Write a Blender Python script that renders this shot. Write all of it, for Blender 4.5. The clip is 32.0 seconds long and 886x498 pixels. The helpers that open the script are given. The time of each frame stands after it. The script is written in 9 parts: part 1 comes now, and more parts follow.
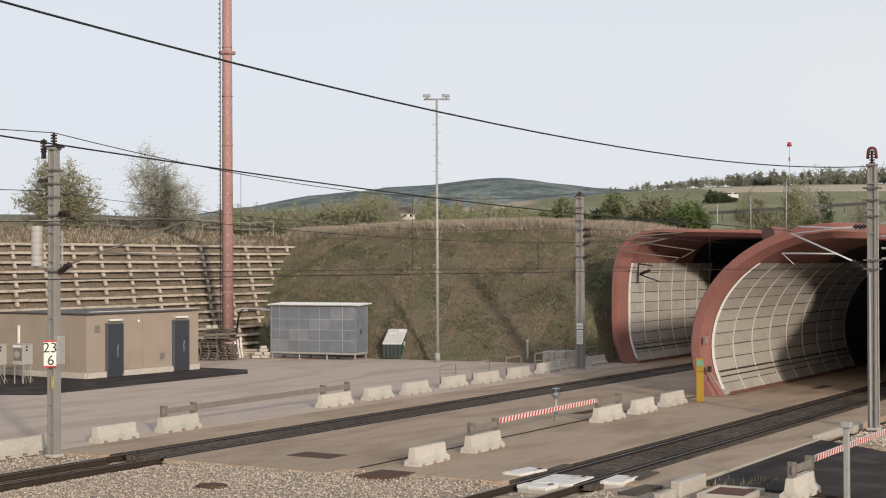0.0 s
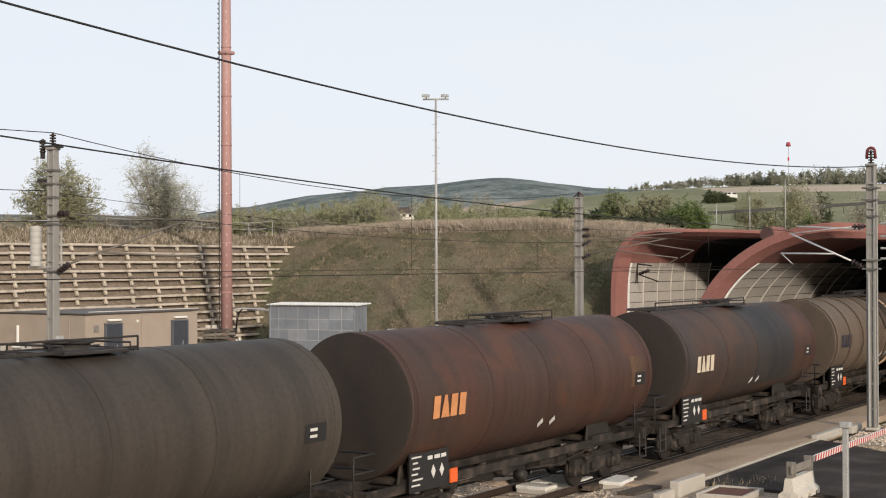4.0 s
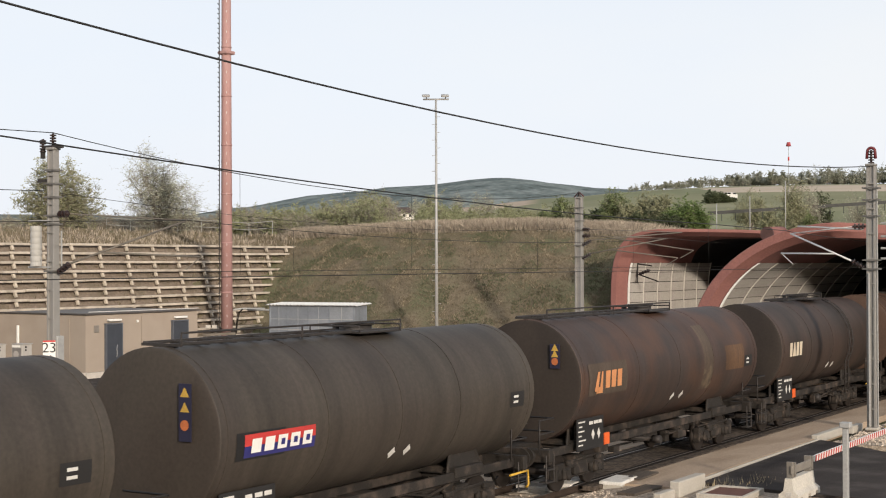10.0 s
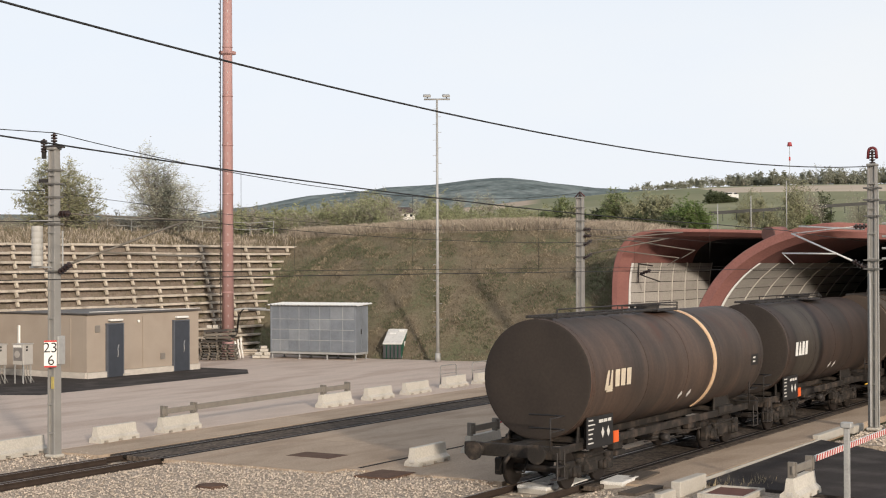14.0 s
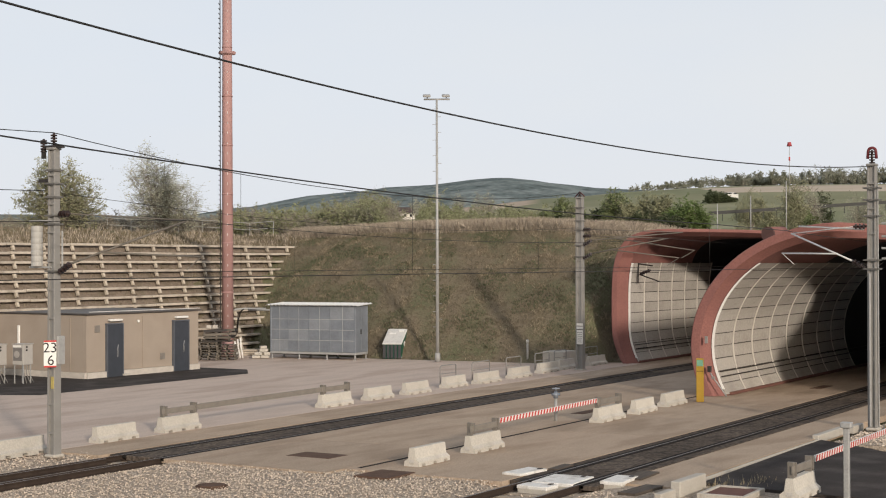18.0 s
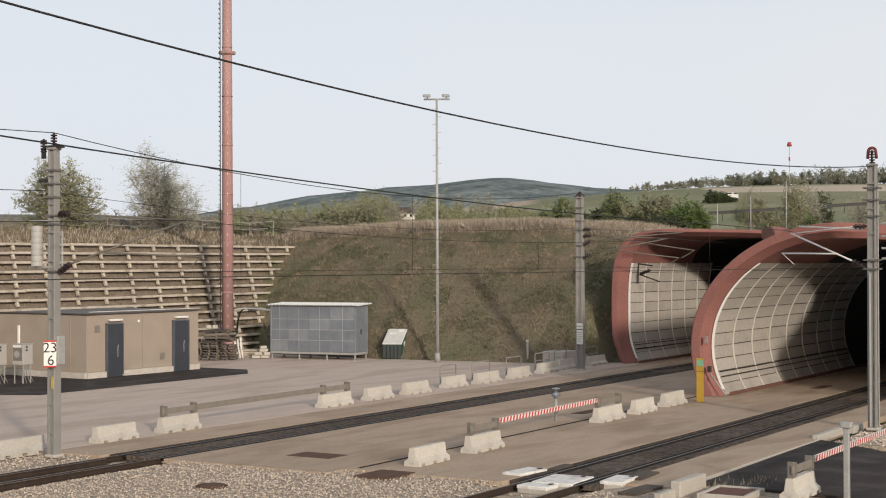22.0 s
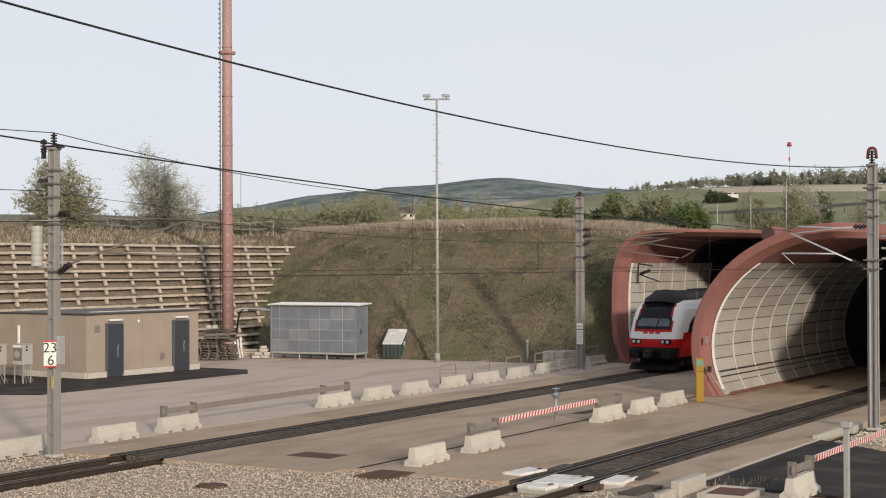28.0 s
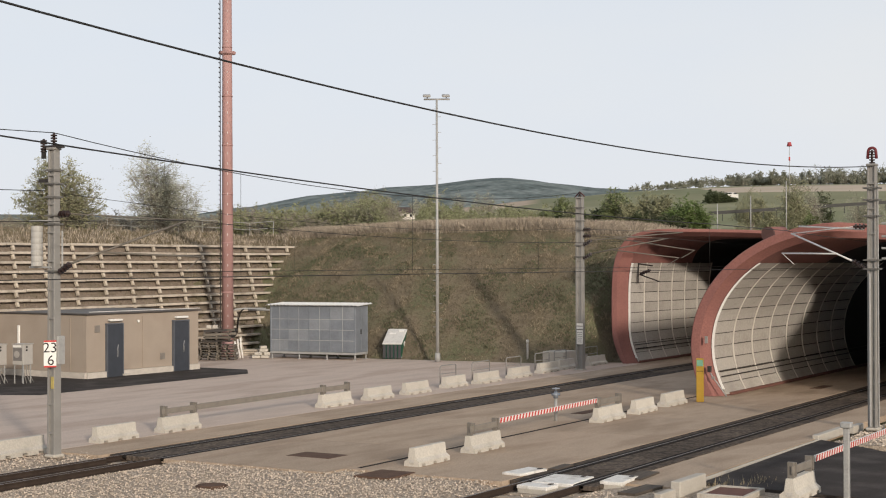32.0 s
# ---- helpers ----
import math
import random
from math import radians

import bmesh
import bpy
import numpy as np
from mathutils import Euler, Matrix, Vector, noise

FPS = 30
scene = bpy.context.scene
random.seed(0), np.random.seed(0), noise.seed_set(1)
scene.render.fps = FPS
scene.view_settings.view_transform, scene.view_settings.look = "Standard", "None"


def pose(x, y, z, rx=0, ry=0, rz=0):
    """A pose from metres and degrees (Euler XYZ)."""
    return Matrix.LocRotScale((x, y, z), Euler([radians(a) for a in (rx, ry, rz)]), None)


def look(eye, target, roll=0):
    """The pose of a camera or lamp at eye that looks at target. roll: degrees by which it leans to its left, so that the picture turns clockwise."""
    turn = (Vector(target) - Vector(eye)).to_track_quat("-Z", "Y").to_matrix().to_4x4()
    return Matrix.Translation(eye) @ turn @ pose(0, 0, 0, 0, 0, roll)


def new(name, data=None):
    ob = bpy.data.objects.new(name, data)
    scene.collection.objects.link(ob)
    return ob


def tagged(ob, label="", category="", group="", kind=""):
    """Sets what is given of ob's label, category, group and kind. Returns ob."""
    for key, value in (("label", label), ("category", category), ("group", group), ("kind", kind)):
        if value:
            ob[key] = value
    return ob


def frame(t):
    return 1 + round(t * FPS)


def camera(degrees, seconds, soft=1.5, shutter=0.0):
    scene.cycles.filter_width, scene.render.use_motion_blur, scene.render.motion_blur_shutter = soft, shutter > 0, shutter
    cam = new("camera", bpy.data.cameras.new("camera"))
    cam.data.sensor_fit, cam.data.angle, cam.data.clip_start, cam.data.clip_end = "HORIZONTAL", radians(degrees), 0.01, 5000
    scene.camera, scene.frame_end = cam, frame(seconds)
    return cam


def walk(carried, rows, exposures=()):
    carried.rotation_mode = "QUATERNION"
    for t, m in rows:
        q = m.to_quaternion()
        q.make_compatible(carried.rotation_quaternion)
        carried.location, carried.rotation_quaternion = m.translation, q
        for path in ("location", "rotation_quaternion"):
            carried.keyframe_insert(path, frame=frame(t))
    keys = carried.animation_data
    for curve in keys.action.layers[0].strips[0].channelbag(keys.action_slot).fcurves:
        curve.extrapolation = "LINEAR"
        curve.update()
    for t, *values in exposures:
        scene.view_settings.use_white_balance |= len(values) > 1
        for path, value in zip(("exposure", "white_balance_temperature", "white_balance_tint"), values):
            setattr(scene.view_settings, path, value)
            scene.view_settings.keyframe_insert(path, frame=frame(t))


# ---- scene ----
# ---- camera ----
F_PX = 2650.0
EYE = Vector((0.0, 0.0, 5.712))
YAW, PITCH, ROLL = 58.841, 0.524, -0.2


def aim(yaw_off=0.0, pitch_off=0.0):
    a, p = radians(YAW + yaw_off), radians(PITCH + pitch_off)
    way = Vector((math.sin(a) * math.cos(p), math.cos(a) * math.cos(p), math.sin(p)))
    return look(EYE, EYE + way, ROLL)


cam = camera(math.degrees(2 * math.atan(784 / F_PX)), 32.0, soft=1.1, shutter=0.02)
# the tripod trembles a little while the heavy train goes by
walk(cam, [(0, aim()), (0.5, aim(0.03)), (3.5, aim(0.03)), (5.4, aim(0.065)), (6.2, aim(0.06)), (6.9, aim(0.03)),
           (12.4, aim(0.03)), (13.2, aim()), (14.5, aim(-0.01)), (16.5, aim()), (32, aim())],
     exposures=[(0, 0.0), (2, 0.0), (5, 0.2), (14.1, 0.2), (16.2, 0.0), (32, 0.0)])

# ---- light ----
SUN_AZ, SUN_EL = 217.0, 14.3   # compass-like: degrees clockwise from +y, above the horizon
world = bpy.data.worlds.new("world")
scene.world = world
world.use_nodes = True
wn = world.node_tree
wn.nodes.clear()
sky = wn.nodes.new("ShaderNodeTexSky")
sky.sky_type, sky.sun_disc = "NISHITA", False
sky.sun_elevation, sky.sun_rotation = radians(SUN_EL), radians(SUN_AZ)
sky.dust_density, sky.air_density, sky.ozone_density = 5.0, 1.0, 1.0
haze = wn.nodes.new("ShaderNodeMix")
haze.data_type = "RGBA"
# thick haze low down, thinner overhead
wtc = wn.nodes.new("ShaderNodeTexCoord")
wsep = wn.nodes.new("ShaderNodeSeparateXYZ")
wn.links.new(wtc.outputs["Generated"], wsep.inputs[0])
wmap = wn.nodes.new("ShaderNodeMapRange")
wmap.interpolation_type = "SMOOTHSTEP"
wmap.inputs["From Min"].default_value, wmap.inputs["From Max"].default_value = 0.0, 0.75
wmap.inputs["To Min"].default_value, wmap.inputs["To Max"].default_value = 0.86, 0.42
wn.links.new(wsep.outputs["Z"], wmap.inputs["Value"])
wn.links.new(wmap.outputs[0], haze.inputs["Factor"])
# thin veils of cloud in the haze
veil = wn.nodes.new("ShaderNodeTexNoise")
veil.inputs["Scale"].default_value, veil.inputs["Detail"].default_value = 2.2, 5
vmap = wn.nodes.new("ShaderNodeMapping")
vmap.inputs["Scale"].default_value = (1, 1, 3.5)
wn.links.new(wtc.outputs["Generated"], vmap.inputs["Vector"])
wn.links.new(vmap.outputs[0], veil.inputs["Vector"])
vr = wn.nodes.new("ShaderNodeMapRange")
vr.inputs["From Min"].default_value, vr.inputs["From Max"].default_value = 0.32, 0.68
wn.links.new(veil.outputs["Fac"], vr.inputs["Value"])
vmix = wn.nodes.new("ShaderNodeMix")
vmix.data_type = "RGBA"
vmix.inputs["A"].default_value, vmix.inputs["B"].default_value = (8.4, 8.9, 9.75, 1), (8.95, 9.15, 9.5, 1)
wn.links.new(vr.outputs[0], vmix.inputs["Factor"])
wn.links.new(vmix.outputs["Result"], haze.inputs["B"])
bgn = wn.nodes.new("ShaderNodeBackground")
bgn.inputs["Strength"].default_value = 0.1
won = wn.nodes.new("ShaderNodeOutputWorld")
wn.links.new(sky.outputs["Color"], haze.inputs["A"])
wn.links.new(haze.outputs["Result"], bgn.inputs["Color"])
wn.links.new(bgn.outputs[0], won.inputs[0])
sun_data = bpy.data.lights.new("sun", "SUN")
sun_data.energy, sun_data.angle, sun_data.color = 2.8, radians(3.4), (1.0, 0.87, 0.73)
sun = new("sun", sun_data)
_az, _el = radians(SUN_AZ), radians(SUN_EL)
sun_way = Vector((math.sin(_az) * math.cos(_el), math.cos(_az) * math.cos(_el), math.sin(_el)))
sun.matrix_world = look(sun_way * 200, (0, 0, 0))

# ---- materials ----
MATS = {}


def mat(name, base, rough=0.7, metal=0.0, var=0.25, scale=3.0, fine=40.0, bump=0.15, second=None, mix=(0.45, 0.7),
        spec=0.4, island=0.0, stretch=(1, 1, 1), bump_dist=0.01, rnd=0.0):
    """Base colour broken by two noises, coarse and fine; second: a colour that shows in patches."""
    if name in MATS:
        return MATS[name]
    m = bpy.data.materials.new(name)
    m.use_nodes = True
    nt = m.node_tree
    b = nt.nodes["Principled BSDF"]
    b.inputs["Roughness"].default_value, b.inputs["Metallic"].default_value = rough, metal
    b.inputs["Specular IOR Level"].default_value = spec
    tc = nt.nodes.new("ShaderNodeTexCoord")
    mp = nt.nodes.new("ShaderNodeMapping")
    mp.inputs["Scale"].default_value = stretch
    nt.links.new(tc.outputs["Object"], mp.inputs["Vector"])
    n1, n2 = nt.nodes.new("ShaderNodeTexNoise"), nt.nodes.new("ShaderNodeTexNoise")
    n1.inputs["Scale"].default_value, n1.inputs["Detail"].default_value = scale, 5
    n2.inputs["Scale"].default_value, n2.inputs["Detail"].default_value = fine, 3
    nt.links.new(mp.outputs[0], n1.inputs["Vector"])
    nt.links.new(tc.outputs["Object"], n2.inputs["Vector"])
    col = nt.nodes.new("ShaderNodeRGB")
    col.outputs[0].default_value = (*base, 1)
    out = col.outputs[0]
    if second:
        rp = nt.nodes.new("ShaderNodeMapRange")
        rp.inputs["From Min"].default_value, rp.inputs["From Max"].default_value = mix
        nt.links.new(n1.outputs["Fac"], rp.inputs["Value"])
        mx = nt.nodes.new("ShaderNodeMix")
        mx.data_type = "RGBA"
        mx.inputs["B"].default_value = (*second, 1)
        nt.links.new(rp.outputs[0], mx.inputs["Factor"])
        nt.links.new(out, mx.inputs["A"])
        out = mx.outputs["Result"]
    add = nt.nodes.new("ShaderNodeMath")
    add.operation = "ADD"
    nt.links.new(n1.outputs["Fac"], add.inputs[0])
    nt.links.new(n2.outputs["Fac"], add.inputs[1])
    val = nt.nodes.new("ShaderNodeMapRange")
    val.inputs["From Min"].default_value, val.inputs["From Max"].default_value = 0.6, 1.4
    val.inputs["To Min"].default_value, val.inputs["To Max"].default_value = 1 - var, 1 + var
    nt.links.new(add.outputs[0], val.inputs["Value"])
    vout = val.outputs[0]
    if island or rnd:
        src = nt.nodes.new("ShaderNodeNewGeometry").outputs["Random Per Island"] if island else nt.nodes.new("ShaderNodeObjectInfo").outputs["Random"]
        r = nt.nodes.new("ShaderNodeMapRange")
        k = island or rnd
        r.inputs["To Min"].default_value, r.inputs["To Max"].default_value = 1 - k, 1 + k
        nt.links.new(src, r.inputs["Value"])
        mu = nt.nodes.new("ShaderNodeMath")
        mu.operation = "MULTIPLY"
        nt.links.new(vout, mu.inputs[0])
        nt.links.new(r.outputs[0], mu.inputs[1])
        vout = mu.outputs[0]
    hsv = nt.nodes.new("ShaderNodeHueSaturation")
    nt.links.new(out, hsv.inputs["Color"])
    nt.links.new(vout, hsv.inputs["Value"])
    nt.links.new(hsv.outputs[0], b.inputs["Base Color"])
    if bump:
        bp = nt.nodes.new("ShaderNodeBump")
        bp.inputs["Strength"].default_value, bp.inputs["Distance"].default_value = bump, bump_dist
        nt.links.new(n2.outputs["Fac"], bp.inputs["Height"])
        nt.links.new(bp.outputs[0], b.inputs["Normal"])
    MATS[name] = m
    return m


CONC = mat("pale_concrete", (0.47, 0.44, 0.39), 0.85, var=0.18, scale=0.8, fine=25, second=(0.36, 0.33, 0.28), mix=(0.5, 0.75))
SLAB = mat("slab_concrete", (0.44, 0.345, 0.26), 0.95, var=0.34, scale=0.5, fine=24, second=(0.30, 0.23, 0.17), mix=(0.46, 0.62), stretch=(0.4, 1.4, 1), rnd=0.09, spec=0.12)
YARD = mat("yard_paving", (0.57, 0.47, 0.40), 0.95, var=0.28, scale=0.4, fine=22, second=(0.42, 0.335, 0.28), mix=(0.48, 0.62), stretch=(0.35, 1.2, 1), spec=0.12)
ASPH = mat("asphalt", (0.052, 0.045, 0.042), 0.95, var=0.5, scale=0.7, fine=30, bump=0.5, second=(0.07, 0.062, 0.057), mix=(0.5, 0.65), spec=0.15)
PANEL = mat("crossing_panel", (0.125, 0.10, 0.08), 0.95, var=0.9, scale=2.5, fine=12, second=(0.05, 0.041, 0.035), mix=(0.48, 0.58), rnd=0.2, bump=0.6, spec=0.1)
RUBBER = mat("black_rubber", (0.022, 0.019, 0.017), 0.9, var=0.3, spec=0.1)
RAIL = mat("rail_steel", (0.05, 0.037, 0.03), 0.8, 0.0, var=0.3, fine=50, spec=0.1)
RAILTOP = mat("rail_head", (0.20, 0.18, 0.165), 0.5, 0.5, var=0.2, spec=0.3)
SLEEPER = mat("sleeper_concrete", (0.33, 0.29, 0.24), 0.9, var=0.25, second=(0.2, 0.16, 0.12))
STONE = mat("ballast_stone", (0.52, 0.44, 0.36), 0.95, var=0.2, scale=6, fine=60, island=0.38, spec=0.1)
BALLAST = mat("ballast_bed", (0.40, 0.335, 0.27), 0.95, spec=0.1, var=0.7, scale=9, fine=16, bump=1.0, bump_dist=0.05)
RED = mat("red_painted_concrete", (0.275, 0.122, 0.106), 0.85, var=0.24, scale=0.9, fine=14, second=(0.195, 0.088, 0.078), mix=(0.42, 0.7), stretch=(1, 1, 0.5))
LINER = mat("white_lining_panel", (0.415, 0.392, 0.36), 0.7, var=0.25, scale=0.6, fine=12, second=(0.30, 0.28, 0.255), mix=(0.48, 0.72), rnd=0.09, spec=0.15)
# near black: the shade deep inside the tunnels is painted into this concrete
TUBE = mat("tunnel_shade_concrete", (0.022, 0.018, 0.017), 0.95, var=0.3)
GALV = mat("galvanised_steel", (0.37, 0.372, 0.365), 0.6, 0.2, var=0.2, scale=2, fine=20)
GREYP = mat("grey_mast_paint", (0.27, 0.262, 0.248), 0.65, 0.1, var=0.15, scale=1.5)
DARKST = mat("dark_steel", (0.045, 0.04, 0.038), 0.6, 0.3, var=0.4)
WIRE = mat("wire_metal", (0.035, 0.034, 0.034), 0.6, 0.4, var=0.2, bump=0)
INSUL = mat("brown_insulator", (0.032, 0.02, 0.019), 0.3, var=0.2)
WHITE = mat("white_paint", (0.78, 0.77, 0.74), 0.5, var=0.08)
REDP = mat("red_paint", (0.50, 0.045, 0.04), 0.5, var=0.15)
YELL = mat("yellow_paint", (0.62, 0.38, 0.05), 0.5, var=0.12)
BLACK = mat("black_paint", (0.015, 0.015, 0.016), 0.5, var=0.2)
WALLP = mat("tan_render", (0.355, 0.30, 0.248), 0.9, var=0.14, scale=0.6, fine=40, second=(0.275, 0.23, 0.19), mix=(0.5, 0.8), bump=0.3)
DOORM = mat("slate_blue_door", (0.046, 0.053, 0.067), 0.5, var=0.15)
PLINTH = mat("plinth_concrete", (0.52, 0.48, 0.43), 0.85, var=0.2)
ROOFM = mat("flat_roof_felt", (0.15, 0.145, 0.14), 0.85, 0.0, var=0.25)
MESH = mat("grey_mesh_panel", (0.215, 0.238, 0.270), 0.5, 0.3, var=0.22, scale=1.5, fine=18)
CRIB = mat("crib_concrete", (0.52, 0.46, 0.385), 0.9, var=0.25, scale=1.2, fine=16, second=(0.29, 0.25, 0.205), mix=(0.48, 0.7), rnd=0.12)
CHIM = mat("red_oxide_mast_paint", (0.40, 0.24, 0.225), 0.75, var=0.2, scale=1.2, second=(0.30, 0.16, 0.145), mix=(0.5, 0.75), stretch=(1, 1, 0.3))
GREEN = mat("green_plastic", (0.012, 0.10, 0.062), 0.45, var=0.15)
RUSTP = mat("rust_plate", (0.115, 0.072, 0.052), 0.9, var=0.3, spec=0.15)

# ---- mesh tools ----


def part(name, bm, material, parent=None, label="", smooth=False):
    me = bpy.data.meshes.new(name)
    if smooth:
        for f in bm.faces:
            f.smooth = True
    bm.to_mesh(me)
    bm.free()
    for m in (material if isinstance(material, (list, tuple)) else (material,)):
        me.materials.append(m)
    ob = new(name, me)
    if parent:
        ob.parent = parent
    if label:
        ob["label"] = label
    return ob


def thing(name, m, label, category, group="", kind=""):
    ob = new(name)
    ob.matrix_world = m
    ob.empty_display_size = 0.2
    return tagged(ob, label, category, group, kind)


def quad(bm, pts, mi=0):
    f = bm.faces.new([bm.verts.new(p) for p in pts])
    f.material_index = mi
    return f


def box(bm, c, s, bev=0.0, rot=None, taper=None, mi=0):
    """A box at centre c of size s, its edges cut back by bev; taper: scale of the top in x and y."""
    x, y, z = s[0] / 2, s[1] / 2, s[2] / 2
    tx, ty = taper or (1, 1)
    vs = []
    for dz, kx, ky in ((-z, 1, 1), (z, tx, ty)):
        for dx, dy in ((-x, -y), (x, -y), (x, y), (-x, y)):
            v = Vector((dx * kx, dy * ky, dz))
            if rot is not None:
                v = rot @ v
            vs.append(bm.verts.new(v + Vector(c)))
    fs = [bm.faces.new([vs[i] for i in q]) for q in
          ((3, 2, 1, 0), (4, 5, 6, 7), (0, 1, 5, 4), (1, 2, 6, 5), (2, 3, 7, 6), (3, 0, 4, 7))]
    for f in fs:
        f.material_index = mi
    if bev:
        es = {e for f in fs for e in f.edges}
        bmesh.ops.bevel(bm, geom=list(es), offset=bev, segments=1, affect="EDGES", profile=0.6)
    return fs


def rod(bm, a, b, r, seg=8, r2=None, cap=True, mi=0):
    a, b = Vector(a), Vector(b)
    d = (b - a).normalized()
    u = d.orthogonal().normalized()
    w = d.cross(u)
    r2 = r if r2 is None else r2
    ra = [bm.verts.new(a + (u * math.cos(2 * math.pi * i / seg) + w * math.sin(2 * math.pi * i / seg)) * r) for i in range(seg)]
    rb = [bm.verts.new(b + (u * math.cos(2 * math.pi * i / seg) + w * math.sin(2 * math.pi * i / seg)) * r2) for i in range(seg)]
    for i in range(seg):
        f = bm.faces.new((ra[i], ra[(i + 1) % seg], rb[(i + 1) % seg], rb[i]))
        f.smooth, f.material_index = seg > 6, mi
    if cap:
        bm.faces.new(ra[::-1]).material_index = mi
        bm.faces.new(rb).material_index = mi


def chain(bm, pts, r, seg=6):
    """One round bar along a path."""
    pts = [Vector(p) for p in pts]
    rings = []
    u = None
    for i, p in enumerate(pts):
        d = (pts[min(i + 1, len(pts) - 1)] - pts[max(i - 1, 0)]).normalized()
        u = d.orthogonal().normalized() if u is None else (u - d * u.dot(d)).normalized()
        w = d.cross(u)
        rings.append([p + (u * math.cos(2 * math.pi * k / seg) + w * math.sin(2 * math.pi * k / seg)) * r for k in range(seg)])
    loft(bm, rings, cap=(True, True))


def loft(bm, rings, closed=True, cap=(False, False), smooth=True, mi=0):
    """Skin over rings of points, all with the same count."""
    vr = [[bm.verts.new(p) for p in ring] for ring in rings]
    n = len(vr[0])
    for a, b in zip(vr[:-1], vr[1:]):
        for i in range(n if closed else n - 1):
            j = (i + 1) % n
            f = bm.faces.new((a[i], a[j], b[j], b[i]))
            f.smooth, f.material_index = smooth, mi
    if cap[0]:
        bm.faces.new(vr[0][::-1]).material_index = mi
    if cap[1]:
        bm.faces.new(vr[-1]).material_index = mi
    return vr


def slab(bm, pts, z0, z1, mi=0):
    """A prism over a polygon in plan."""
    n = len(pts)
    lo = [bm.verts.new((x, y, z0)) for x, y in pts]
    hi = [bm.verts.new((x, y, z1)) for x, y in pts]
    bm.faces.new(hi).material_index = mi
    bm.faces.new(lo[::-1]).material_index = mi
    for i in range(n):
        bm.faces.new((lo[i], lo[(i + 1) % n], hi[(i + 1) % n], hi[i])).material_index = mi
    bmesh.ops.recalc_face_normals(bm, faces=bm.faces)


def text_mesh(body, size, material, parent, m, name="lettering", label=""):
    cu = bpy.data.curves.new(name, "FONT")
    cu.body, cu.size, cu.align_x, cu.align_y, cu.extrude = body, size, "CENTER", "CENTER", 0.001
    tmp = bpy.data.objects.new(name, cu)
    scene.collection.objects.link(tmp)
    me = bpy.data.meshes.new_from_object(tmp.evaluated_get(bpy.context.evaluated_depsgraph_get()))
    bpy.data.objects.remove(tmp)
    me.materials.clear()
    me.materials.append(material)
    ob = new(name, me)
    ob.parent = parent
    ob.matrix_local = m
    if label:
        ob["label"] = label
    return ob


YN, YF = 17.717, 30.706          # centre lines of the two tracks


# ---- ground, tunnels, tracks ----


def smooth01(t):
    t = max(0.0, min(1.0, t))
    return t * t * (3 - 2 * t)


def lerp(a, b, t):
    return a + (b - a) * max(0.0, min(1.0, t))


def arch_near(half_w, top, t):
    """Round horseshoe section: t runs from 0 at the far-side foot over the crown to 1 at the other foot."""
    cz = 2.1
    a0 = math.asin(-cz / (top - cz)) if cz < top - cz else -0.45
    ang = lerp(a0, math.pi - a0, t)
    return half_w * math.cos(ang), cz + (top - cz) * math.sin(ang)


def arch_far(half_w, top, t):
    """Squarer section with tight shoulders and a slightly falling crown."""
    cz = 2.2
    ang = lerp(-0.62, math.pi + 0.62, t)
    c, s = math.cos(ang), math.sin(ang)
    e = 0.45 if s > 0 else 1.0
    y = half_w * math.copysign(abs(c) ** e, c)
    z = cz + (top - cz) * math.copysign(abs(s) ** e, s) if s > 0 else cz + 4.4 * s
    return y, z - (0.012 * (half_w - y) if s > 0 else 0)


NEAR_X, FAR_X = 60.3, 77.5
TUBES = (("near", arch_near, YN, NEAR_X, 6.4, 7.3), ("far", arch_far, YF, FAR_X, 5.05, 7.6))


def toe_x(y):
    """Where the end slope starts, in plan."""
    if y > 50:
        return min(76.0, 74.2 + (y - 50) * 0.13)
    if y > 45:
        return 74.8 - (y - 45) * 0.12
    if y > 36.3:
        return lerp(78.6, 75.3 - (y - 36) * 0.05, (y - 36.3) / 1.2)
    return lerp(80.0, 78.6, (y - 24.5) / 2.0)


# rise of the field ridge and of the wooded hills, by bearing
RIDGE = ((300, 0.027), (500, 0.029), (800, 0.0375), (1000, 0.0445), (1130, 0.0484), (1200, 0.0498), (1300, 0.0508), (1450, 0.0512), (1570, 0.0512), (2000, 0.052))
HILLS = ((300, 0.031), (430, 0.0365), (470, 0.0392), (520, 0.0422), (560, 0.0446), (640, 0.0468), (700, 0.0498), (760, 0.0511), (800, 0.0531), (850, 0.0557), (890, 0.0563), (940, 0.0543),
         (1000, 0.0512), (1045, 0.0486), (1130, 0.0470), (1250, 0.045), (2000, 0.04))


def stair(table, c):
    if c <= table[0][0]:
        return table[0][1]
    for (a, va), (b, vb) in zip(table[:-1], table[1:]):
        if c <= b:
            return lerp(va, vb, smooth01((c - a) / (b - a)))
    return table[-1][1]


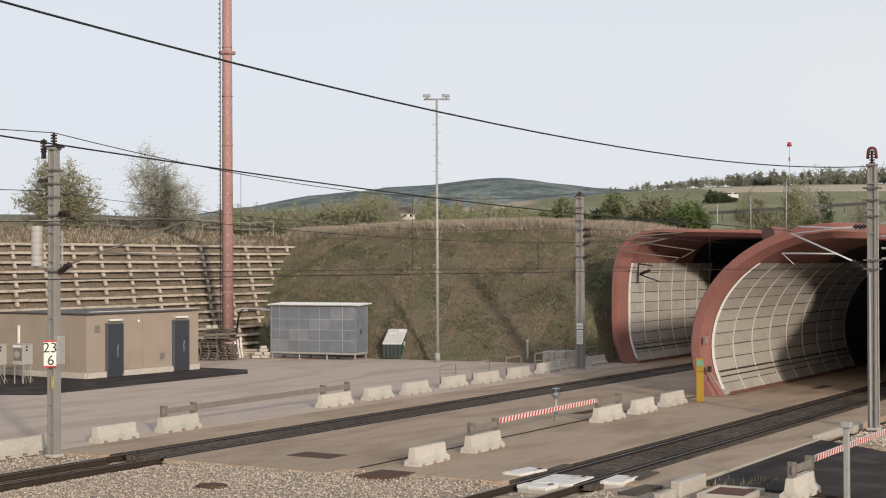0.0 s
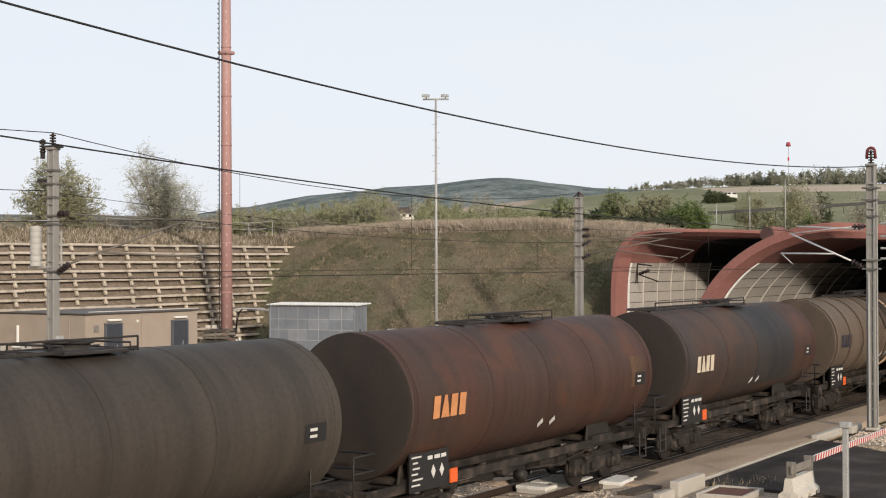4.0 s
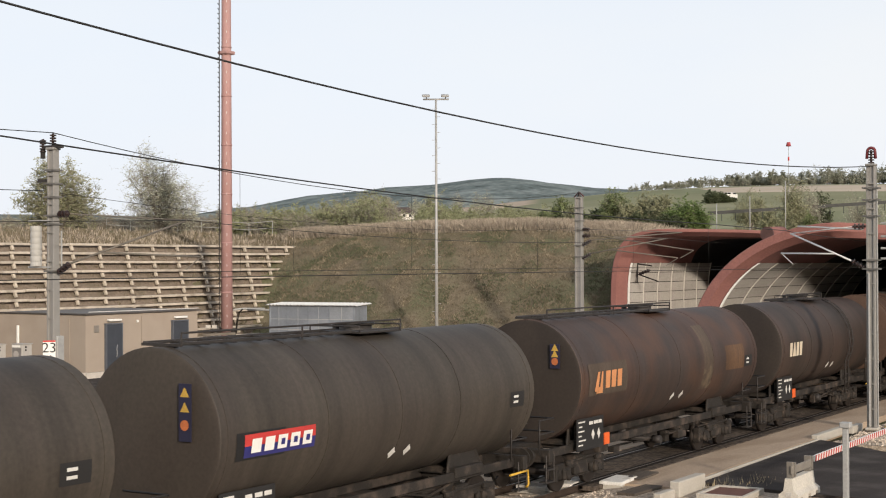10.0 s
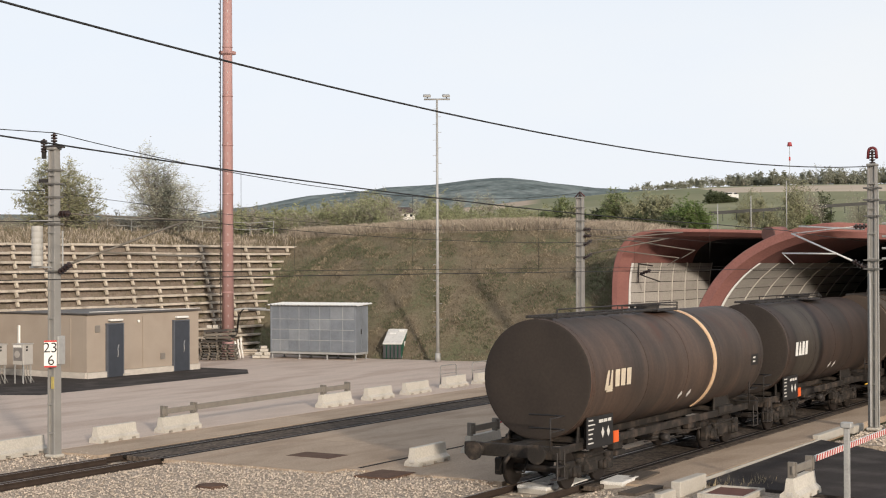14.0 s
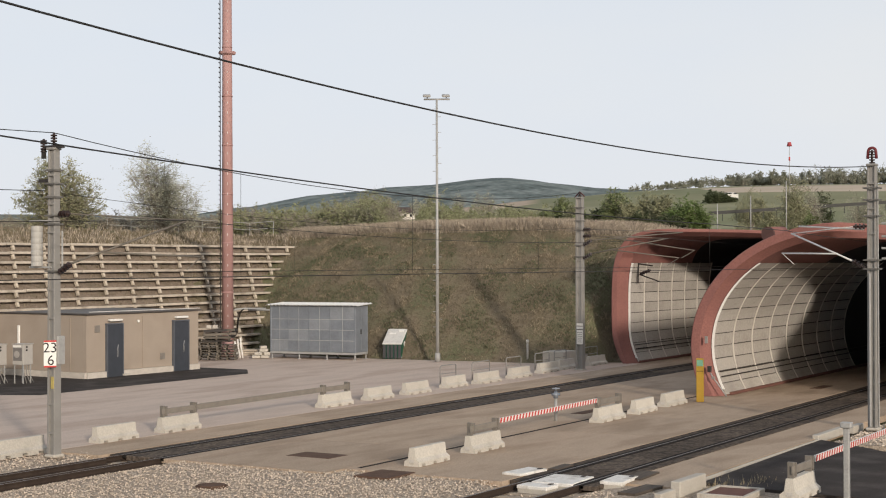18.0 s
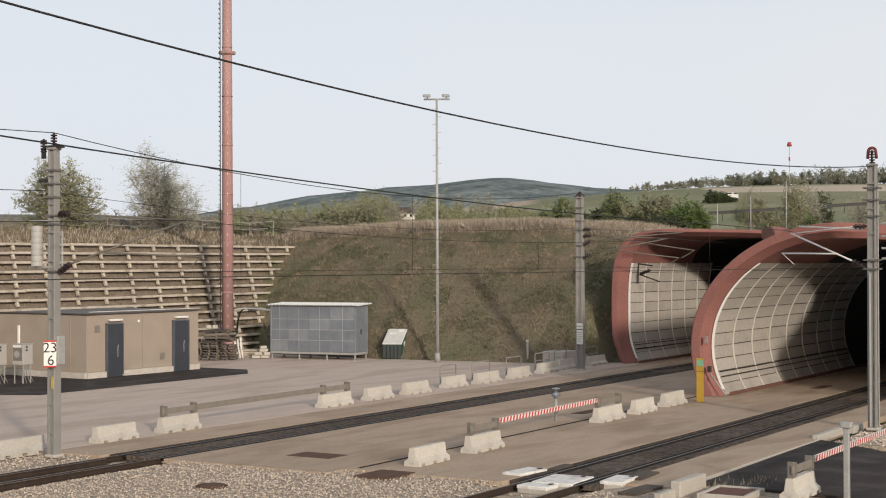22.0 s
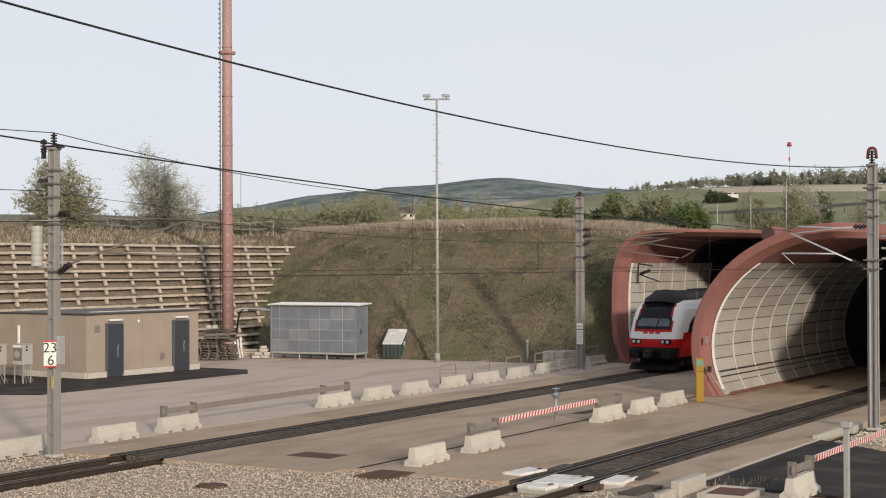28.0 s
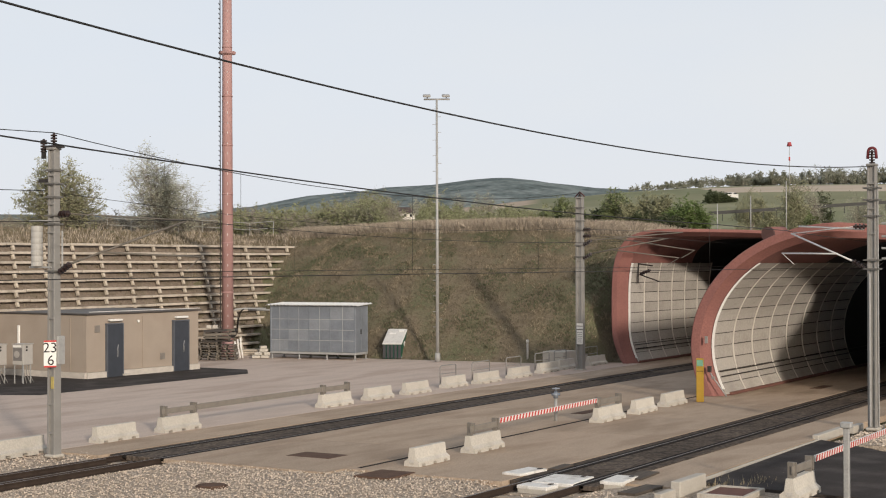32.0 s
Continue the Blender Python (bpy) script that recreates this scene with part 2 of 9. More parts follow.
def height(x, y):
    """The lie of the land."""
    n1 = noise.noise(Vector((x * 0.11, y * 0.11, 0.3)))
    n2 = noise.noise(Vector((x * 0.5, y * 0.5, 4.3)))
    # end slope over the tunnels
    run = x - toe_x(y)
    top = lerp(7.75, 8.2, (y - 34.0) / 6.0) + 0.45 * n1
    z_end = top * (1 - (1 - min(1.0, run / 13.0)) ** 1.6) if run > 0 else 0.0
    # side slope behind the crib wall
    ry = y - 60.0
    z_side = 6.55 * max(0.0, min(1.0, ry / 4.0)) + (max(0.0, min(1.0, (ry - 4.0) / 9.0)) ** 0.7) * 1.7 if ry > 0 else 0.0
    z = max(z_end, z_side)
    if z > 0.1:
        z += 0.13 * n2 * min(1, z)
    # the country behind
    d = math.hypot(x, y)
    az = math.degrees(math.atan2(x, y))
    if d > 125 and z > 4:
        col = 784 + F_PX * math.tan(radians(max(-40.0, min(40.0, az - YAW))))
        e1, e2 = stair(RIDGE, col), stair(HILLS, col)
        z1 = 5.7 + min(d, 480) * e1 + 1.2 * noise.noise(Vector((x * 0.012, y * 0.012, 1.0)))
        z = lerp(z, z1, smooth01((d - 125) / 355) ** 0.8)
        rough = 2.5 * noise.noise(Vector((x * 0.004, y * 0.004, 7.0))) + 1.5 * noise.noise(Vector((x * 0.016, y * 0.016, 3.0)))
        z = lerp(z, 5.7 + 2500 * e2 + rough, smooth01((d - 1500) / 1000))
    if d > 40 and y < -6:
        z = max(z, 5.0 * smooth01((-6 - y) / 20))
    # unseen rise added in the west to keep low sky light out of the tunnels
    if x < -400:
        z = max(z, 85 * smooth01((-400 - x) / 190) + 6 * n1)
    return z


def half_at(fn, hw, top, z):
    return max((abs(y) for y, zz in (fn(hw, top, i / 200) for i in range(201)) if abs(zz - z) < 0.4), default=hw * 0.8)


def in_tube(x, y, z):
    for _, fn, yc, x0, hw, top in TUBES:
        if x0 - 0.3 < x < x0 + 26 and z < top - 0.45 and abs(y - yc) < half_at(fn, hw, top, max(z, 0.2)) - 0.5:
            return True
    return False


def grass_material(name, dry, green, pale, dry_mix, scale=0.5):
    if name in MATS:
        return MATS[name]
    m = mat(name, dry, 0.95, var=0.35, scale=scale, fine=9, second=green, mix=dry_mix, bump=1.0, bump_dist=0.08, spec=0.08)
    nt = m.node_tree
    n3 = nt.nodes.new("ShaderNodeTexNoise")
    n3.inputs["Scale"].default_value, n3.inputs["Detail"].default_value = 2.2, 6
    rp = nt.nodes.new("ShaderNodeMapRange")
    rp.inputs["From Min"].default_value, rp.inputs["From Max"].default_value = 0.56, 0.72
    rp.inputs["To Max"].default_value = 0.75
    nt.links.new(n3.outputs["Fac"], rp.inputs["Value"])
    mx = nt.nodes.new("ShaderNodeMix")
    mx.data_type = "RGBA"
    mx.inputs["B"].default_value = (*pale, 1)
    b = nt.nodes["Principled BSDF"]
    old = b.inputs["Base Color"].links[0].from_socket
    nt.links.new(rp.outputs[0], mx.inputs["Factor"])
    nt.links.new(old, mx.inputs["A"])
    nt.links.new(mx.outputs["Result"], b.inputs["Base Color"])
    return m


GRASS = grass_material("slope_grass", (0.205, 0.170, 0.120), (0.128, 0.130, 0.078), (0.33, 0.285, 0.22), (0.44, 0.60), 0.28)


def field_material():
    """Fields far off: strips of meadow, straw and woods, by distance and direction."""
    m = bpy.data.materials.new("fields")
    m.use_nodes = True
    nt = m.node_tree
    b = nt.nodes["Principled BSDF"]
    b.inputs["Roughness"].default_value = 0.95
    b.inputs["Specular IOR Level"].default_value = 0.1
    tc = nt.nodes.new("ShaderNodeTexCoord")
    vor = nt.nodes.new("ShaderNodeTexVoronoi")
    vor.inputs["Scale"].default_value = 1.0
    mp = nt.nodes.new("ShaderNodeMapping")
    mp.inputs["Rotation"].default_value = (0, 0, -0.42)
    mp.inputs["Scale"].default_value = (0.021, 0.0042, 0.001)
    nt.links.new(tc.outputs["Object"], mp.inputs["Vector"])
    nt.links.new(mp.outputs[0], vor.inputs["Vector"])
    ramp = nt.nodes.new("ShaderNodeValToRGB")
    sep = nt.nodes.new("ShaderNodeSeparateColor")
    nt.links.new(vor.outputs["Color"], sep.inputs[0])
    nt.links.new(sep.outputs[0], ramp.inputs["Fac"])
    el = ramp.color_ramp
    el.interpolation = "CONSTANT"
    el.elements[0].position, el.elements[0].color = 0.0, (0.205, 0.215, 0.125, 1)
    el.elements[1].position, el.elements[1].color = 0.3, (0.272, 0.267, 0.172, 1)
    for p, c in ((0.55, (0.226, 0.227, 0.136, 1)), (0.72, (0.494, 0.416, 0.325, 1)), (0.86, (0.178, 0.195, 0.100, 1))):
        e = el.elements.new(p)
        e.color = c
    n = nt.nodes.new("ShaderNodeTexNoise")
    n.inputs["Scale"].default_value, n.inputs["Detail"].default_value = 0.05, 8
    nt.links.new(tc.outputs["Object"], n.inputs["Vector"])
    hs = nt.nodes.new("ShaderNodeHueSaturation")
    v = nt.nodes.new("ShaderNodeMapRange")
    v.inputs["To Min"].default_value, v.inputs["To Max"].default_value = 0.75, 1.25
    nt.links.new(n.outputs["Fac"], v.inputs["Value"])
    # a ploughed strip along the ridge
    sx = nt.nodes.new("ShaderNodeSeparateXYZ")
    nt.links.new(tc.outputs["Object"], sx.inputs[0])
    ln = nt.nodes.new("ShaderNodeVectorMath")
    ln.operation = "LENGTH"
    nt.links.new(tc.outputs["Object"], ln.inputs[0])

    def gate(sock, lo, hi):
        g = nt.nodes.new("ShaderNodeMapRange")
        g.inputs["From Min"].default_value, g.inputs["From Max"].default_value = lo, hi
        nt.links.new(sock, g.inputs["Value"])
        return g.outputs[0]

    def times(a, b_, op="MULTIPLY"):
        q = nt.nodes.new("ShaderNodeMath")
        q.operation = op
        nt.links.new(a, q.inputs[0])
        nt.links.new(b_, q.inputs[1])
        return q.outputs[0]

    bear = times(sx.outputs["X"], sx.outputs["Y"], "DIVIDE")
    strip = times(times(gate(ln.outputs["Value"], 418, 424), gate(ln.outputs["Value"], 900, 890)), times(gate(bear, 1.655, 1.70), gate(bear, 1.93, 1.88)))
    tan_ = nt.nodes.new("ShaderNodeMix")
    tan_.data_type = "RGBA"
    tan_.inputs["B"].default_value = (0.43, 0.345, 0.265, 1)
    nt.links.new(strip, tan_.inputs["Factor"])
    nt.links.new(ramp.outputs[0], tan_.inputs["A"])
    nt.links.new(tan_.outputs["Result"], hs.inputs["Color"])
    nt.links.new(v.outputs[0], hs.inputs["Value"])
    nt.links.new(hs.outputs[0], b.inputs["Base Color"])
    return m


FIELD = field_material()
# blue-grey, because the distance haze over the woods is put into this colour
HILL = mat("hazy_wooded_hill", (0.156, 0.188, 0.186), 1.0, var=0.55, scale=0.02, fine=0.09, bump=0, second=(0.182, 0.210, 0.206), mix=(0.42, 0.58), spec=0.0)


def steps(a, b, s):
    n = max(1, round((b - a) / s))
    return [a + (b - a) * i / n for i in range(n + 1)]


def build_land():
    xs = sorted(set(steps(-720, -420, 30) + steps(-420, -60, 30) + steps(-60, 58, 6) + steps(58, 104, 0.75) + steps(104, 130, 2) + steps(130, 420, 12) + steps(420, 1400, 40) + steps(1400, 2700, 45) + steps(2700, 4300, 200)))
    ys = sorted(set(steps(-300, -20, 20) + steps(-20, 10, 3) + steps(10, 76, 0.75) + steps(76, 110, 2) + steps(110, 420, 12) + steps(420, 800, 40) + steps(800, 2000, 45) + steps(2000, 4200, 200)))
    bm = bmesh.new()
    grid = {}
    for i, x in enumerate(xs):
        for j, y in enumerate(ys):
            grid[i, j] = bm.verts.new((x, y, height(x, y) - 0.30))
    for i in range(len(xs) - 1):
        for j in range(len(ys) - 1):
            cx, cy = (xs[i] + xs[i + 1]) / 2, (ys[j] + ys[j + 1]) / 2
            zz = [grid[k].co.z for k in ((i, j), (i + 1, j), (i + 1, j + 1), (i, j + 1))]
            if in_tube(cx, cy, min(zz)) and max(zz) > -0.2:
                continue
            f = bm.faces.new((grid[i, j], grid[i + 1, j], grid[i + 1, j + 1], grid[i, j + 1]))
            f.smooth = True
            d = math.hypot(cx, cy)
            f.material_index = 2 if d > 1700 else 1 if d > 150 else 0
    loose = [vv for vv in bm.verts if not vv.link_faces]
    bmesh.ops.delete(bm, geom=loose, context="VERTS")
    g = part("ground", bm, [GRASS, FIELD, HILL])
    tagged(g, "grass cutting slopes, meadows and wooded hills", "ground", kind="structure")


build_land()


def build_tunnel(tag, fn, yc, x0, hw, top):
    """Red portal ring, lined walls, tube behind coloured near black for the shade in it."""
    N = 56
    # width of the ring's face and of the splay behind it, at the sides and at the crown; depth of the splay
    fw, ft, rw, rt, sd = (0.42, 0.36, 0.72, 0.62, 0.55) if tag == "near" else (0.34, 0.16, 0.66, 0.40, 0.85)
    iw, it = hw - rw - 0.03, top - rt - 0.03

    def sect(h, tp, x, k=N):
        pts = [Vector((x, yc + y, z)) for y, z in (fn(h, tp, i / k) for i in range(k + 1))]
        if tag == "near" and x < x0 + 1:
            # unseen shoulder cut back, a shape fitted to let sun onto the far wall
            for p in pts:
                d = max(0.0, yc - 0.05 - p.y)
                p.x += max(0.0, 5.5 * d - 1.015 * d * d)
        elif tag == "far" and x < x0 + 1:
            # skewed too, mostly out of sight, so the sun reaches deeper along the lining
            for p in pts:
                p.x += 1.3 * max(0.0, yc + 1.2 - p.y)
        return pts
    th = thing("tunnel_portal", Matrix.Identity(4), "red painted concrete railway tunnel portal with pale lined walls", "tunnel portal", "tunnel portals", "structure")
    bm = bmesh.new()
    # outer skin, rounded front edge, face, splay inwards
    loft(bm, [sect(hw, top, x0 + 34), sect(hw, top, x0 + 0.06)], closed=False)
    loft(bm, [sect(hw, top, x0 + 0.06), sect(hw - 0.02, top - 0.02, x0 + 0.015), sect(hw - 0.06, top - 0.05, x0)], closed=False)
    loft(bm, [sect(hw - 0.06, top - 0.05, x0), sect(hw - fw, top - ft, x0 + 0.02)], closed=False)
    loft(bm, [sect(hw - fw, top - ft, x0 + 0.02), sect(hw - fw - 0.04, top - ft - 0.03, x0 + 0.10)], closed=False)
    loft(bm, [sect(hw - fw - 0.04, top - ft - 0.03, x0 + 0.10), sect(hw - rw, top - rt, x0 + sd)], closed=False)
    part("portal_ring", bm, RED, th, "red painted portal ring")
    # red ceiling at the mouth, then the tube, its deep shade put into the colour
    bm = bmesh.new()
    loft(bm, [sect(hw - rw, top - rt, x0 + sd), sect(iw, it, x0 + 10)], closed=False)
    part("ceiling", bm, RED, th, "red painted tunnel mouth ceiling")
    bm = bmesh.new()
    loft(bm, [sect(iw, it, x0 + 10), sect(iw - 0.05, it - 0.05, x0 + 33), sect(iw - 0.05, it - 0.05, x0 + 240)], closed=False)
    part("tube", bm, TUBE, th, "tunnel lining coloured near black for its deep shade")
    # lining panels on the far wall
    hi_z = 5.67
    ts = []
    k = 0.0
    while k < 0.5:
        y, z = fn(iw, it, k)
        if z > hi_z:
            break
        if z > 0.02:
            ts.append(k)
        k += 0.0025
    t0, t1 = ts[0], ts[-1]
    # even steps along the curve of the wall
    fine = [fn(iw, it, lerp(t0, t1, i / 200)) for i in range(201)]
    run = [0.0]
    for (ya, za), (yb, zb) in zip(fine[:-1], fine[1:]):
        run.append(run[-1] + math.hypot(yb - ya, zb - za))

    def at(f):
        goal = f * run[-1]
        i = next((j for j in range(1, 201) if run[j] >= goal), 200)
        g = (goal - run[i - 1]) / max(1e-6, run[i] - run[i - 1])
        return lerp(fine[i - 1][0], fine[i][0], g), lerp(fine[i - 1][1], fine[i][1], g)
    rows = max(8, round(run[-1] / 0.56))
    # panels stop about where shade begins; the near-black tube stands for the rest
    cols, cw = (8, 2.43) if tag == "near" else (6, 2.06)
    xs = x0 + sd + 0.05
    shapes = []
    gap = 0.02 / run[-1]
    for r in range(rows):
        bm = bmesh.new()
        prof = [at(lerp(r / rows + gap, (r + 1) / rows - gap, i / 3)) for i in range(4)]
        loft(bm, [[Vector((0.03, yc + y, z)) for y, z in prof], [Vector((0.045, yc + y - 0.05, z)) for y, z in prof],
                  [Vector((cw - 0.045, yc + y - 0.05, z)) for y, z in prof], [Vector((cw - 0.03, yc + y, z)) for y, z in prof]], closed=False, smooth=False)
        for e in (0, -1):
            y, z = prof[e]
            quad(bm, [(0.045, yc + y - 0.05, z), (cw - 0.045, yc + y - 0.05, z), (cw - 0.045, yc + y, z), (0.045, yc + y, z)])
        me = bpy.data.meshes.new("lining_panel")
        bm.to_mesh(me)
        bm.free()
        me.materials.append(LINER)
        shapes.append(me)
    rnd = random.Random(len(tag))
    for c in range(cols):
        for me in shapes:
            ob = new("lining_panel", me)
            ob.parent = th
            ob.location = (xs + c * cw, rnd.uniform(-0.008, 0.008), rnd.uniform(-0.006, 0.006))
    bm = bmesh.new()
    back = [Vector((0, yc + y - 0.005, z)) for y, z in (at(i / 24) for i in range(25))]
    loft(bm, [[p + Vector((xs - 0.02, 0, 0)) for p in back], [p + Vector((xs + cols * cw, 0, 0)) for p in back]], closed=False)
    part("panel_backing", bm, mat("joint_grey", (0.09, 0.08, 0.072), 0.9), th)
    # pale cover strips over the upright joints
    ribm = mat("pale_cover_strip", (0.60, 0.57, 0.52), 0.6, var=0.15)
    for c in range(1, cols + 1):
        bm = bmesh.new()
        loft(bm, [[p + Vector((xs + c * cw + dx, dy, 0)) for p in back] for dx, dy in ((-0.032, -0.02), (-0.03, -0.075), (0.03, -0.075), (0.032, -0.02))], closed=False, smooth=False)
        part("rib", bm, ribm, th)
    bm = bmesh.new()
    loft(bm, [[p + Vector((xs + dx, dy, 0)) for p in back if p.z > 0.15] for dx, dy in ((-0.07, 0.0), (-0.065, -0.09), (0.03, -0.09), (0.035, -0.02))], closed=False, smooth=False)
    part("edge_strip", bm, WHITE, th, "white edge strip")
    for z0_, t_ in ((0.78, 0.06), (1.0, 0.05)):
        bm = bmesh.new()
        y, z = min(fine, key=lambda q: abs(q[1] - z0_))
        rod(bm, (xs + 0.2, yc + y - 0.12, z), (x0 + 45, yc + y - 0.12, z), t_ / 2, 6)
        part("handrail", bm, DARKST, th)
    bm = bmesh.new()
    y, z = fn(iw, it, t0)
    box(bm, (x0 + 30, yc + y - 0.06, 0.06), (58, 0.14, 0.12), 0.01)
    part("wall_kerb", bm, mat("red_brown_kerb", (0.16, 0.075, 0.06), 0.8), th)
    return th


for args in TUBES:
    build_tunnel(*args)


def build_footway():
    bm = bmesh.new()
    box(bm, (91.0, 35.0, -0.11), (26.4, 2.3, 0.18), 0.01)
    tagged(part("tunnel_footway", bm, SLAB), "dusty concrete footway along the tunnel wall", "footway", kind="structure")


def build_portal_extras():
    """Round cap on the ring, small fittings on the red leg."""
    dark_face = mat("dark_red_concrete", (0.10, 0.055, 0.05), 0.85)
    th = thing("pipe_stub", pose(60.75, 20.8, 6.85), "short red concrete pipe stub on the portal ring", "pipe")
    bm = bmesh.new()
    rod(bm, (0, 0, 0.02), (1.1, -0.25, 0.05), 0.3, 18)
    part("pipe", bm, RED, th)
    bm = bmesh.new()
    rod(bm, (-0.06, 0.014, 0.02), (0.03, -0.007, 0.02), 0.31, 18)
    part("end_ring", bm, dark_face, th, "dark pipe end")
    for (x, y, z), sz, m in (((60.22, 23.36, 2.4), (0.08, 0.13, 0.3), GREYP), ((60.2, 23.22, 1.16), (0.12, 0.16, 0.26), DARKST), ((60.2, 23.05, 0.8), (0.1, 0.14, 0.12), GREYP)):
        bm = bmesh.new()
        box(bm, (x, y, z), sz, 0.015)
        o = part("junction_box", bm, m)
        tagged(o, "small dark junction box on the red portal leg" if m is DARKST else "small grey junction box on the red portal leg", "junction box", "portal fittings")
    bm = bmesh.new()
    chain(bm, [(60.25, 23.2, 1.0), (60.22, 23.02, 0.75), (60.25, 22.75, 0.4), (60.3, 22.5, 0.02)], 0.03, 6)
    tagged(part("conduit", bm, GALV), "thin grey cable conduit down the portal leg", "conduit")


build_footway()
build_portal_extras()


def build_paving():
    """Slabs of the rescue apron between and beside the tracks, the yard and the asphalt."""
    g = 0.012
    th = thing("pavement", Matrix.Identity(4), "weathered concrete apron slabs between the tracks", "pavement", kind="structure")
    # strips along the tracks: y from, y to, x from
    strips = [(YN + 1.25, YF - 1.75, 33.6), (YF + 1.30, 34.1, 33.0), (14.75, YN - 1.30, 35.6)]
    for y0, y1, xa in strips:
        x = xa
        while x < 118:
            x1 = min(118, x + 6.0)
            mids = [y0, (y0 + y1) / 2, y1] if y1 - y0 > 5 else [y0, y1]
            for ya, yb in zip(mids[:-1], mids[1:]):
                xs = x
                if x == xa and y0 == YN + 1.25:
                    xs = 34.3 if ya < 20 else 33.4
                bm = bmesh.new()
                slab(bm, [(xs + g, ya + g), (x1 - g, ya + g), (x1 - g, yb - g), (xs + g, yb - g)], -0.24, -0.012)
                part("slab", bm, SLAB, th)
            x = x1
    # yard
    yd = thing("yard", Matrix.Identity(4), "pale worn yard paving between track and service building", "pavement", kind="structure")
    for i, (xa, xb) in enumerate(((-60, 20), (20, 44), (44, 60), (60, 78))):
        for ya, yb in ((34.1, 47.5), (47.5, 61.5)):
            bm = bmesh.new()
            poly = [(xa, ya + g), (xb - g, ya + g), (xb - g, yb), (xa, yb)]
            slab(bm, poly, -0.24, -0.008)
            part("paving_panel", bm, YARD, yd)
    bm = bmesh.new()
    slab(bm, [(45, 52.5), (46.85, 48.9), (61.3, 48.9), (63.6, 50.8), (63.6, 62), (45, 62)], -0.007, -0.002)
    tagged(part("asphalt_patch", bm, ASPH), "dark fresh asphalt strip round the service building", "asphalt", kind="structure")
    bm = bmesh.new()
    slab(bm, [(36.9, 14.45), (47.6, 14.6), (46.2, 12.7), (44.8, 11.2), (44, 4), (36.2, 4), (36.4, 11.4)], -0.2, -0.03)
    tagged(part("access_road", bm, ASPH), "dark asphalt access road beside the track", "asphalt", kind="structure")
    bm = bmesh.new()
    box(bm, (42.2, 14.6, -0.06), (10.8, 0.06, 0.14), 0.01)
    tagged(part("kerb", bm, CONC), "thin pale kerb along the asphalt", "kerb", kind="structure")


build_paving()


def rail_profile():
    return [(-0.075, -0.172), (0.075, -0.172), (0.075, -0.16), (0.012, -0.14), (0.010, -0.05), (0.036, -0.036), (0.036, -0.006),
            (0.026, 0.0), (-0.026, 0.0), (-0.036, -0.006), (-0.036, -0.036), (-0.010, -0.05), (-0.012, -0.14), (-0.075, -0.16)]


def build_track(yc, x_pave, guard):
    th = thing("railway_track", Matrix.Identity(4), "railway track with steel rails, paved in on the apron", "railway track", "railway tracks", "structure")

    def rail(y, x0, x1, nm="rail"):
        bm = bmesh.new()
        pr = rail_profile()
        rings = [[Vector((x, y + a, b)) for a, b in pr] for x in (x0, x1)]
        loft(bm, rings, smooth=False, cap=(True, True))
        for f in bm.faces:
            c = f.calc_center_median()
            f.material_index = 1 if c.z > -0.004 and abs(c.y - y) < 0.02 else 0
        part(nm, bm, [RAIL, RAILTOP], th)
    for s in (-1, 1):
        rail(yc + s * 0.7525, -420, 330)
    if guard:
        for s in (-1, 1):
            rail(yc + s * 0.53, -40, x_pave - 0.9, "guard_rail")
    # paved part: inner panels, outer strips, rubber flangeways
    x = x_pave
    while x < 130:
        x1 = x + 3.0
        bm = bmesh.new()
        box(bm, ((x + x1) / 2, yc, -0.09), (2.98, 1.16, 0.15), 0.012)
        part("crossing_panel", bm, PANEL, th)
        x = x1
    for s in (-1, 1):
        bm = bmesh.new()
        box(bm, ((x_pave + 130) / 2, yc + s * (1.02 + (0.25 if guard and s < 0 else 0)), -0.075), (130 - x_pave, 0.42 + (0.5 if guard and s < 0 else 0), 0.12), 0.01)
        part("edge_strip", bm, PANEL if s > 0 else SLAB if guard else PANEL, th)
        for o in (-0.055, 0.058):
            bm = bmesh.new()
            box(bm, ((x_pave + 130) / 2, yc + s * 0.7525 + o * 1.75, -0.05), (130 - x_pave, 0.12, 0.09))
            part("rubber_seal", bm, RUBBER, th)
    # open part: sleepers
    bm = bmesh.new()
    box(bm, (0, 0, 0), (0.26, 2.6, 0.2), 0.03, taper=(0.8, 0.98))
    me = bpy.data.meshes.new("sleeper")
    bm.to_mesh(me)
    bm.free()
    me.materials.append(SLEEPER)
    xx = x_pave - 0.35
    while xx > 6:
        ob = new("sleeper", me)
        ob.parent = th
        ob.location = (xx, yc, -0.275)
        xx -= 0.6
    return th


build_track(YN, 34.7, False)
build_track(YF, 33.4, True)


def bed_z(x, y):
    """Ballast surface: higher beside the slabs, lower in the tracks."""
    away = smooth01((min(abs(y - YN), abs(y - YF)) - 1.0) / 0.7)
    return -0.205 + 0.165 * away * smooth01((x - 20) / 8)


